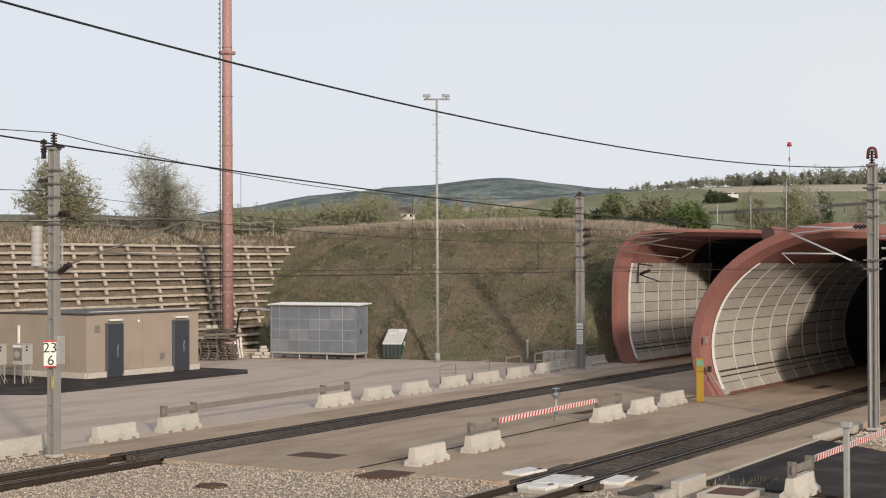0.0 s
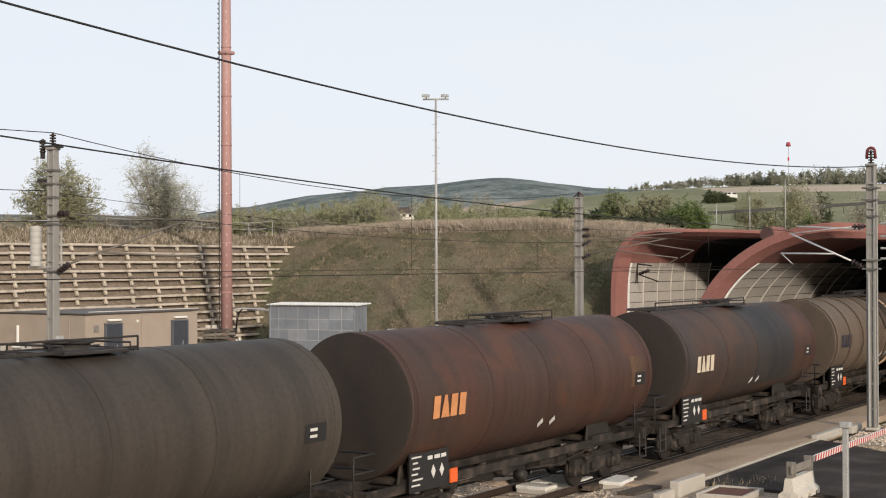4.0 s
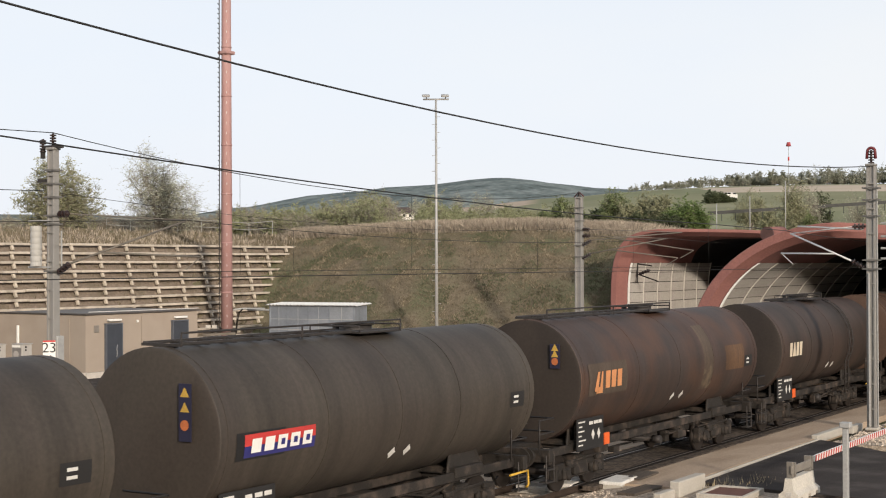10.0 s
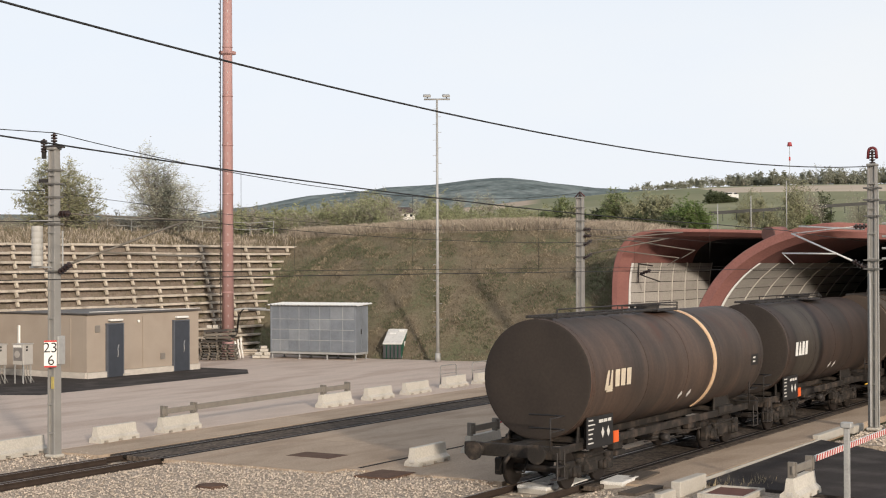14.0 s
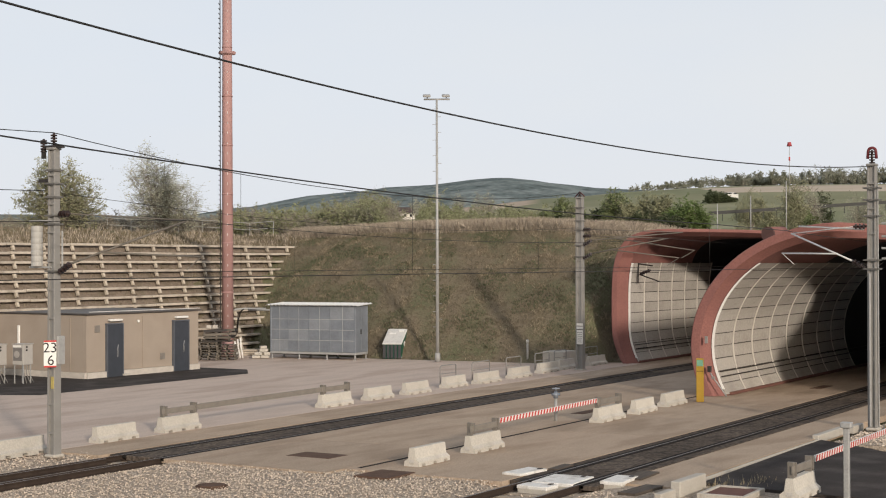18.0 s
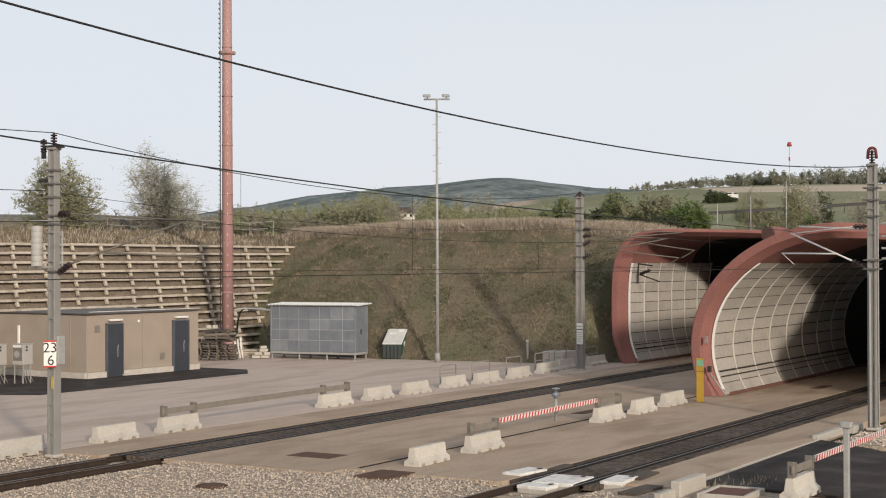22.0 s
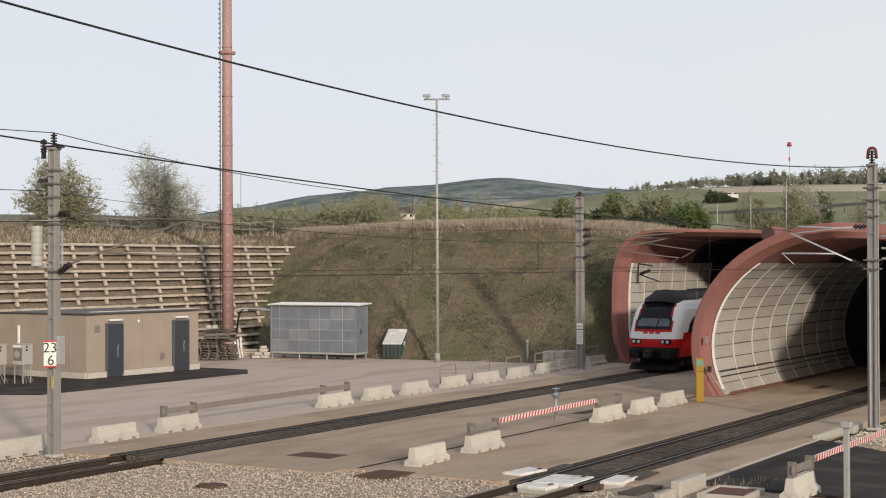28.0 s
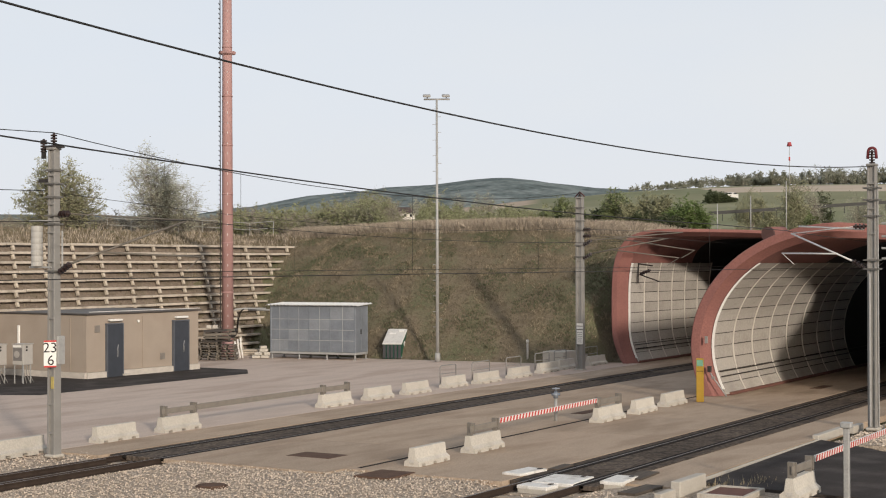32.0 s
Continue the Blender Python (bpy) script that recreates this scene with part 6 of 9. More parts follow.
def build_railcar():
    """Three-car electric railcar; the outer cars are mirror images."""
    L = 24.85

    def car(end, x_at, flip, label):
        th = thing("railcar_coach", pose(0, YF, 0), label, "railcar", "railcar coaches")
        length = L if end else 23.1

        def X(x):
            return length - x if flip else x
        y = -1.415
        w = 1.41
        if end:
            lv = [(0.55, 2.5, L, 0.9, 0.5, 0.02), (0.76, 2.2, L, 0.95, 0.6, 0.02), (0.77, 2.12, L, 1.37, 0.6, 0.02), (1.15, 2.0, L, w, 0.7, 0.02), (1.6, 2.0, L, w, 0.8, 0.02), (2.0, 2.1, L, w, 0.85, 0.02), (2.3, 2.22, L, w, 0.9, 0.02),
                  (2.8, 2.46, L, w, 0.95, 0.02), (3.25, 2.76, L, 1.37, 1.0, 0.02), (3.5, 3.02, L, 1.28, 1.1, 0.02), (3.62, 3.2, L, 1.15, 1.1, 0.02), (3.72, 3.5, L, 0.98, 1.0, 0.02), (3.78, 4.0, L, 0.8, 0.8, 0.02)]
        else:
            lv = [(0.55, 0.02, length, 0.9, 0.02, 0.02), (0.76, 0, length, 0.95, 0.02, 0.02), (0.77, 0, length, 1.38, 0.02, 0.02), (1.15, 0, length, w, 0.02, 0.02), (2.25, 0, length, w, 0.02, 0.02), (3.25, 0, length, 1.37, 0.02, 0.02),
                  (3.5, 0, length, 1.28, 0.02, 0.02), (3.68, 0, length, 1.1, 0.02, 0.02), (3.78, 0, length, 0.8, 0.02, 0.02)]
        if flip:
            lv = [(z, length - b, length - a, ww, db, da) for z, a, b, ww, da, db in lv]
        bm = hull(finer(lv, 5) if end else lv, 1.0, 33)
        nose = (lambda c: (length - c.x) if flip else c.x) if end else (lambda c: 99)
        split_hull(bm, th, [
            ("windscreen_lower", mat("cab_glass", (0.075, 0.092, 0.115), 0.1, var=0.5, scale=2.5, bump=0, spec=0.8), "windscreen with the pale desk behind it", lambda c, n: 2.36 < c.z < 2.84 and nose(c) < 3.9 and abs(c.y) < 0.86 - 0.1 * (c.z - 2.3)),
            ("windscreen", GLASS, "large dark windscreen", lambda c, n: 2.26 < c.z < 3.58 and nose(c) < 3.9 and abs(c.y) < 0.97 - 0.1 * (c.z - 2.3)),
            ("hood", CJDARK, "black roof hood", lambda c, n: c.z > 3.58 and nose(c) < 6 and abs(c.y) < 1.0),
            ("front_frame", CJRED, "red windscreen surround", lambda c, n: 2.15 < c.z < 3.64 and nose(c) < 3.9 and abs(c.y) < 1.05 - 0.1 * (c.z - 2.3)),
            ("underframe", CJDARK, "dark skirt", lambda c, n: c.z < 0.84),
            ("bumper", CJDARK, "", lambda c, n: c.z < 1.3 and nose(c) < 2.45),
            ("red_band", CJRED, "red lower side", lambda c, n: c.z < 2.05 and (nose(c) > 3.0 or c.z < 1.78)),
            ("body", CJWHITE, "white upper side", lambda c, n: True)])

        def d(name, pts, m, lift=0.0, lab="", parent=None):
            return decal(name, [(X(px), pz) for px, pz in pts], y - lift, m, parent or th, lab)
        if end:
            d("band", [(3.1, 2.05), (5.4, 2.2), (8.9, 2.23), (8.9, 2.05)], CJRED)
            d("band", [(2.75, 1.22), (8.9, 1.17), (8.9, 1.78), (2.75, 1.62)], CJORANGE, 0.004)
            d("band", rect(10.6, L - 0.1, 2.05, 2.27), CJRED)
            d("band", rect(18.9, L - 0.1, 1.17, 1.93), CJORANGE, 0.004)
            d("band", rect(10.6, 11.2, 1.17, 1.83), CJORANGE, 0.004)
            d("cab_window", [(3.55, 2.02), (3.85, 2.5), (4.4, 2.85), (5.35, 3.0), (5.2, 2.15)], GLASS, 0.012)
            d("window", rect(6.2, 8.1, 1.57, 2.69, 0.08), GLASS, 0.012)
            d("long_window", rect(11.25, 18.75, 1.05, 2.27, 0.06), GLASS, 0.012)
            d("window", rect(20.25, 24.15, 1.64, 2.7, 0.08), GLASS, 0.012)
            doors = [(8.93, 10.55)]
            lg = (11.6, 14.4)
            oe = 6.15
        else:
            d("band", rect(0.1, length - 0.1, 2.05, 2.27), CJRED)
            for xa, xb in ((0.1, 5.5), (17.15, length - 0.1)):
                d("band", rect(xa, xb, 1.17, 1.9), CJORANGE, 0.004)
            d("window", rect(0.9, 4.8, 1.64, 2.76, 0.08), GLASS, 0.012)
            d("long_window", rect(7.65, 15.05, 0.98, 2.28, 0.06), GLASS, 0.012)
            d("window", rect(18.1, 22.2, 1.64, 2.76, 0.08), GLASS, 0.012)
            doors = [(5.5, 7.0), (15.85, 17.1)]
            lg = None
            oe = 0.9
        for xa, xb in doors:
            dr = d("door", rect(xa, xb, 0.46, 3.02, 0.04), CJDARK, 0.016, "black twin-leaf sliding door")
            for dx in (-0.13, 0.09):
                d("handle_strip", rect((xa + xb) / 2 + dx, (xa + xb) / 2 + dx + 0.045, 0.55, 2.95), WHITE, 0.026, "", dr)
            d("pictogram", rect((xa + xb) / 2 + 0.28, (xa + xb) / 2 + 0.46, 1.5, 1.78, 0.05), WHITE, 0.026, "", dr)
            d("pictogram", rect((xa + xb) / 2 - 0.5, (xa + xb) / 2 - 0.28, 2.6, 2.72, 0.04), WHITE, 0.026, "", dr)
            d("canopy_rail", rect(xa - 0.3, xb + 0.9, 3.05, 3.09), CJDARK, 0.03)
        # logos as plain shapes
        for i in range(3):
            if not end:
                d("logo", rect(21.3 + i * 0.3, 21.54 + i * 0.3, 2.84, 3.02), REDP, 0.01)
            d("logo", [(oe + i * 0.3, 2.84), (oe + i * 0.3 + 0.24, 2.84), (oe + i * 0.3 + 0.24, 3.02), (oe + i * 0.3, 3.02)], REDP, 0.01)
        if lg:
            for i in range(7):
                xa = lg[0] + i * 0.4
                h = 3.02 if i in (2, 6) else 2.92
                d("logo", [(xa, 2.55), (xa + 0.27, 2.55), (xa + 0.33, h), (xa + 0.06, h)], GREYP, 0.01)
                d("logo", [(xa + 0.06, 2.62), (xa + 0.23, 2.62), (xa + 0.27, h - 0.07), (xa + 0.1, h - 0.07)], CJWHITE, 0.016)
        for k, xx in enumerate((6.9, 22.0) if end else (3.6, 20.6)):
            d("marking", rect(xx, xx + 0.7, 1.32, 1.42), WHITE, 0.01)
        # body seam ends
        bm = bmesh.new()
        for e in ((length,) if end else (0, length)):
            sgn = 1 if e else -1
            xx = X(e + sgn * 0.3)
            box(bm, (xx, 0, 2.1), (0.6, 2.72, 2.9), 0.05)
        part("gangway_bellows", bm, RUBBER, th, "black rubber gangway bellows")
        # roof gear
        rnd = random.Random(int(x_at) + 3)
        spans = ((4.6, 6.0, 0.36), (6.2, 10.2, 0.46), (10.4, 15.6, 0.52), (15.8, 16.5, 0.5), (16.8, 18.4, 0.36), (18.7, 20.2, 0.46), (20.5, 21.6, 0.3), (22.0, 23.9, 0.36)) if end else ((0.6, 3.4, 0.25), (4.2, 11.5, 0.1), (12.0, 13.2, 0.3), (7.0, 12.2, 0.42), (14.0, 18.4, 0.12), (19, 22.3, 0.2))
        for xa, xb, h in spans:
            bm = bmesh.new()
            a, b = sorted((X(xa), X(xb)))
            box(bm, ((a + b) / 2, 0, 3.7 + h / 2), (b - a, 2.0 + rnd.uniform(-0.2, 0.15), h), 0.07, taper=(0.96, 0.86))
            ro = part("roof_unit", bm, CJROOF, th)
            for k in range(3):
                bm = bmesh.new()
                xx = lerp(a, b, 0.25 + 0.25 * k)
                box(bm, (xx, rnd.uniform(-0.5, 0.5), 3.74 + h), (0.5, 0.5, 0.09), 0.02)
                part("hatch", bm, CJROOF, ro)
        bits = bmesh.new()
        for _ in range(34):
            xx = rnd.uniform(16.0 if end else 0.8, length - 0.8)
            hh = rnd.uniform(0.1, 0.34)
            box(bits, (X(xx), rnd.choice((-0.75, -0.6, 0.3)) + rnd.uniform(-0.12, 0.12), 3.74 + hh / 2), (rnd.uniform(0.15, 0.7), rnd.uniform(0.12, 0.4), hh), 0.03)
        for _ in range(6):
            xx = rnd.uniform(14.0 if end else 1.0, length - 4)
            rod(bits, (X(xx), -0.85, 3.86), (X(xx + rnd.uniform(1, 3.5)), -0.8, 3.9), 0.04, 6)
        tagged(part("roof_gear", bits, CJROOF, th), kind="stuff")
        if end:
            bm = bmesh.new()
            ring = []
            for xx, hw_, zz in ((X(2.9), 0.75, 3.66), (X(3.3), 0.92, 4.0), (X(4.1), 1.0, 4.27), (X(5.6), 0.95, 4.17)):
                ring.append([Vector((xx, yy * hw_, 3.6 + (zz - 3.6) * kz)) for yy, kz in ((-1, 0), (-0.92, 0.55), (-0.6, 0.92), (0, 1), (0.6, 0.92), (0.92, 0.55), (1, 0))])
            loft(bm, ring, closed=False)
            bmesh.ops.recalc_face_normals(bm, faces=bm.faces)
            part("roof_fairing", bm, CJDARK, th, "black roof fairing")
            # nose: lamps, coupler, snow plough
            for yy in (-0.78, 0.78):
                bm = bmesh.new()
                box(bm, (X(2.17), yy * 1.02, 1.62), (0.36, 0.58, 0.25), 0.06)
                hl = part("headlight", bm, CJDARK, th)
                bm = bmesh.new()
                for dy in (-0.13, 0.13):
                    rod(bm, (X(2.03), yy * 1.02 + dy, 1.62), (X(1.96), yy * 1.02 + dy, 1.62), 0.08, 12)
                part("lamp", bm, LAMPG, hl)
                bm = bmesh.new()
                box(bm, (X(2.04), yy * 1.12, 1.0), (0.34, 0.6, 0.5), 0.05)
                for k in range(4):
                    box(bm, (X(1.86), yy * 1.12, 0.82 + k * 0.11), (0.05, 0.52, 0.05))
                part("crash_block", bm, CJDARK, th)
            bm = bmesh.new()
            rod(bm, (X(2.4), 0, 0.98), (X(1.68), 0, 0.98), 0.12, 10)
            box(bm, (X(1.63), 0, 1.0), (0.35, 0.42, 0.42), 0.06)
            part("coupler", bm, BOGIE, th)
            bm = bmesh.new()
            quad(bm, [(X(2.05), -1.25, 0.18), (X(2.05), 1.25, 0.18), (X(2.45), 1.25, 0.5), (X(2.45), -1.25, 0.5)])
            quad(bm, [(X(2.1), -1.25, 0.16), (X(2.1), 1.25, 0.16), (X(2.5), 1.25, 0.5), (X(2.5), -1.25, 0.5)])
            part("snow_plough", bm, CJDARK, th)
            for i in range(3):
                bm = bmesh.new()
                box(bm, (X(2.2), -0.34 + i * 0.34, 2.08), (0.2, 0.26, 0.14), 0.02)
                part("logo", bm, REDP, th)
            bm = bmesh.new()
            chain(bm, [(X(2.24), -0.2, 2.4), (X(2.46), -0.35, 2.85), (X(2.66), -0.1, 3.15)], 0.02, 5)
            part("wiper", bm, BLACK, th)
        for xb_ in ((4.6, 21.5) if end else (3.0, 19.9)):
            bogie(th, X(xb_), 2.3, True)
        bm = bmesh.new()
        for xa, xb in ((7.0, 19.3 if end else 17.6),):
            a, b = sorted((X(xa), X(xb)))
            box(bm, ((a + b) / 2, 0, 0.52), (b - a, 2.62, 0.5), 0.04)
        part("underfloor_box", bm, CJDARK, th)
        if not end:
            pantograph(th, 2.0, False, 3.86, 1)
        if end and not flip:
            pantograph(th, 22.6, True, 3.9, 1)
        MOVERS.append((th, x_at, 29.0, -V_RAILCAR, YF))
        return th
    car(True, 27.95, False, "leading red and white railcar coach with a black nose")
    car(False, 27.95 + 25.45, False, "middle red and white railcar coach")
    car(True, 27.95 + 25.45 + 23.7, True, "trailing red and white railcar coach")


build_railcar()

# ---- buildings and fittings ----


def build_crib_fill():
    """Dry earth held between the beams."""
    bm = bmesh.new()
    n, k = 40, 14
    rows_ = []
    for j in range(k + 1):
        z = 0.1 + 6.75 * j / k
        x1 = 85.0 - (6.85 - z) * 1.45
        rows_.append([Vector((lerp(44, x1, i / n), 60 + 4.0 * z / 6.55 + 0.13 + 0.05 * noise.noise(Vector((i * 0.9, j * 0.8, 2))), z)) for i in range(n + 1)])
    loft(bm, rows_, closed=False)
    tagged(part("crib_fill", bm, mat("crib_earth", (0.225, 0.182, 0.146), 0.95, var=0.4, scale=1.3, fine=9, second=(0.15, 0.125, 0.094), mix=(0.48, 0.64), bump=0.9, bump_dist=0.06)),
           "dry brown earth between the crib beams", "earth", kind="structure")


build_crib_fill()


def build_crib():
    th = thing("crib_wall", Matrix.Identity(4), "weathered concrete crib retaining wall filled with earth", "retaining wall", kind="structure")
    rows, dz = 14, 0.52
    meshes = {}

    def shared(key, make, m):
        if key not in meshes:
            bm = bmesh.new()
            make(bm)
            me = bpy.data.meshes.new(key)
            bm.to_mesh(me)
            bm.free()
            me.materials.append(m)
            meshes[key] = me
        return meshes[key]
    rnd = random.Random(3)
    beam = shared("beam", lambda bm: box(bm, (0, 0, 0), (4.86, 0.34, 0.14), 0.02), CRIB)
    head = shared("header", lambda bm: box(bm, (0, 0, 0), (0.16, 0.2, 0.30), 0.03, rot=Matrix.Rotation(radians(-14), 3, "X") @ Matrix.Rotation(radians(-9), 3, "Y")), mat("crib_header", (0.54, 0.48, 0.40), 0.9, var=0.25, scale=1.2, fine=16, second=(0.36, 0.32, 0.26), mix=(0.5, 0.7), rnd=0.12))
    for r in range(rows):
        z = 6.85 - r * dz
        y = 60 + 4.0 * z / 6.55 - 0.16
        x_end = 85.2 - (6.85 - z) * 1.45
        x = 44.0
        while x < x_end - 1.2:
            ob = new("beam", beam)
            ob.parent = th
            ob.location = (x + 2.45, y, z + rnd.uniform(-0.015, 0.015))
            ob.rotation_euler = (0, rnd.uniform(-0.004, 0.004), rnd.uniform(-0.003, 0.003))
            x += 4.9
        x = 52.3 - (6.85 - z) * 0.46
        while r < rows - 1 and x < x_end - 0.5:
            ob = new("header", head)
            ob.parent = th
            ob.location = (x + rnd.uniform(-0.05, 0.05), y - 0.10, z - 0.215)
            x += 2.3


build_crib()


LWIRE = mat("pale_wire", (0.6, 0.58, 0.55), 0.5, var=0.1)


def build_service_house():
    m = pose(54.55, 53.72, 0, 0, 0, -1.9)
    th = thing("service_building", m, "flat-roofed tan rendered service building with two slate-blue doors", "building")
    W_, D_, H_ = 8.15, 6.4, 3.14
    bm = bmesh.new()
    box(bm, (W_ / 2, 0.1, H_ / 2 + 0.15), (W_, 0.2, H_ - 0.3))
    wall = part("wall", bm, WALLP, th, "tan rendered front wall")
    bm = bmesh.new()
    box(bm, (0.1, D_ / 2, H_ / 2 + 0.15), (0.2, D_ - 0.41, H_ - 0.3))
    part("wall", bm, WALLP, th)
    bm = bmesh.new()
    box(bm, (W_ - 0.1, D_ / 2, H_ / 2 + 0.15), (0.2, D_ - 0.41, H_ - 0.3))
    part("wall", bm, WALLP, th)
    bm = bmesh.new()
    box(bm, (W_ / 2, D_ - 0.1, H_ / 2 + 0.15), (W_, 0.2, H_ - 0.3))
    part("wall", bm, WALLP, th)
    bm = bmesh.new()
    for c, s in (((W_ / 2, -0.005, 0.14), (W_ + 0.03, 0.23, 0.3)), ((-0.005, D_ / 2, 0.14), (0.23, D_, 0.298))):
        box(bm, c, s, 0.01)
    part("plinth", bm, PLINTH, th, "pale concrete plinth")
    bm = bmesh.new()
    box(bm, (W_ / 2, D_ / 2 - 0.03, H_ + 0.06), (W_ + 0.16, D_ + 0.2, 0.07), 0.015)
    part("roof", bm, ROOFM, th, "flat dark felt roof")
    bm = bmesh.new()
    for c, s in (((W_ / 2, -0.155, H_ + 0.08), (W_ + 0.24, 0.03, 0.05)), ((-0.105, D_ / 2 - 0.03, H_ + 0.08), (0.03, D_ + 0.2, 0.05))):
        box(bm, c, s)
    part("roof_edge", bm, mat("dark_fascia", (0.09, 0.08, 0.075), 0.6), th)
    bm = bmesh.new()
    rod(bm, (0.1, -0.1, H_ + 0.17), (W_, -0.1, H_ + 0.16), 0.022, 6)
    part("lightning_rod", bm, LWIRE, th, "pale wire along the roof edge")
    for x, w in ((1.3, 1.1), (6.12, 1.15)):
        bm = bmesh.new()
        box(bm, (x + w / 2, -0.075, 1.315), (w, 0.13, 2.65), 0.01)
        dr = part("door", bm, DOORM, th, "slate-blue steel door")
        bm = bmesh.new()
        for dx in (0, w):
            box(bm, (x + dx, -0.08, 1.32), (0.06, 0.15, 2.66))
        box(bm, (x + w / 2, -0.08, 2.68), (w + 0.1, 0.15, 0.06))
        part("door_frame", bm, mat("door_frame_grey", (0.10, 0.11, 0.13), 0.5), dr)
        bm = bmesh.new()
        chain(bm, [(x + w * 0.62, -0.14, 1.0), (x + w * 0.62, -0.18, 1.05), (x + w * 0.62, -0.18, 1.32), (x + w * 0.62, -0.14, 1.37)], 0.02, 6)
        part("handle", bm, GALV, dr)
        bm = bmesh.new()
        box(bm, (x + w * 0.66, -0.145, 1.5), (0.06, 0.02, 0.22), rot=Matrix.Rotation(0.3, 3, "Y"))
        part("sticker", bm, mat("faded_sticker", (0.25, 0.26, 0.28), 0.6), dr)
        bm = bmesh.new()
        box(bm, (x + w / 2, -0.14, 2.86), (0.9, 0.22, 0.11), 0.03)
        part("door_lamp", bm, WHITE, th, "white lamp over the door")
    for x, z, s in ((0.72, 2.45, 0.34), (5.37, 0.85, 0.32)):
        bm = bmesh.new()
        box(bm, (x, -0.02, z), (s, 0.06, s * 1.05), 0.01)
        for k in range(5):
            box(bm, (x, -0.055, z - s * 0.4 + k * s * 0.2), (s * 0.85, 0.02, 0.02))
        part("vent", bm, mat("vent_grey", (0.22, 0.2, 0.18), 0.7), th)
    bm = bmesh.new()
    rod(bm, (3.9, -0.03, 0.35), (3.9, -0.03, 3.0), 0.025, 6)
    part("downpipe", bm, WALLP, th)
    bm = bmesh.new()
    rod(bm, (3.55, -0.1, 2.75), (3.55, -0.02, 2.75), 0.07, 10)
    part("wall_light", bm, WHITE, th)
    bm = bmesh.new()
    rod(bm, (-0.03, 1.1, 0.35), (-0.03, 1.1, 3.0), 0.025, 6)
    part("downpipe", bm, WALLP, th)
    bm = bmesh.new()
    box(bm, (-0.03, 2.2, 2.8), (0.06, 0.4, 0.22), 0.01)
    part("vent", bm, mat("vent_grey", (0.22, 0.2, 0.18), 0.7), th)
    bm = bmesh.new()
    box(bm, (-0.06, 4.85, 2.1), (0.1, 0.16, 0.95), 0.03)
    part("wall_tube_light", bm, WHITE, th, "white upright tube lamp on the wall")
    bm = bmesh.new()
    box(bm, (2.6, -0.15, 0.06), (0.5, 0.3, 0.1), 0.02)
    part("step_stone", bm, PLINTH, th)


build_service_house()


def build_meter_cabinets():
    shell = mat("cabinet_grey", (0.42, 0.40, 0.37), 0.6, var=0.12)
    for x, y in ((51.1, 54.5), (50.28, 55.38)):
        th = thing("meter_cabinet", pose(x, y, 0, 0, 0, 3), "grey electrical cabinet on legs with a dark meter window", "cabinet", "electrical cabinets")
        bm = bmesh.new()
        box(bm, (0, 0, 1.38), (0.66, 0.68, 0.98), 0.02)
        b = part("body", bm, shell, th)
        bm = bmesh.new()
        box(bm, (0, 0, 1.885), (0.74, 0.76, 0.03), 0.01)
        part("rain_cover", bm, shell, b)
        bm = bmesh.new()
        box(bm, (-0.335, 0.0, 1.4), (0.03, 0.56, 0.62), 0.01)
        w = part("window", bm, mat("cabinet_window", (0.17, 0.16, 0.155), 0.3), b, "dark meter window")
        bm = bmesh.new()
        rod(bm, (-0.37, 0.03, 1.4), (-0.34, 0.03, 1.4), 0.17, 14)
        part("meter_dial", bm, mat("dial_grey", (0.34, 0.32, 0.3), 0.5), w)
        bm = bmesh.new()
        box(bm, (-0.335, 0.04, 1.79), (0.02, 0.5, 0.1))
        part("label_plate", bm, WHITE, b)
        for z in (1.75, 1.6):
            bm = bmesh.new()
            rod(bm, (-0.1, -0.37, z), (-0.1, -0.33, z), 0.05, 10)
            part("switch", bm, DARKST, b)
        for dx in (-0.25, 0.25):
            for dy in (-0.27, 0.27):
                bm = bmesh.new()
                rod(bm, (dx, dy, -0.01), (dx, dy, 0.9), 0.03, 6)
                part("leg", bm, GALV, th)
        for k in range(3):
            bm = bmesh.new()
            chain(bm, [(-0.15 + k * 0.16, -0.2, 0.9), (-0.15 + k * 0.17, -0.24, 0.45), (-0.1 + k * 0.24, -0.35, 0.02)], 0.022, 5)
            part("cable", bm, GREYP, th)
    th = thing("marker_tube", pose(53.2, 59.0, 0), "tall white plastic marker tube", "pipe")
    bm = bmesh.new()
    rod(bm, (0, 0, -0.01), (0, 0, 2.9), 0.09, 10)
    part("tube", bm, WHITE, th)


build_meter_cabinets()


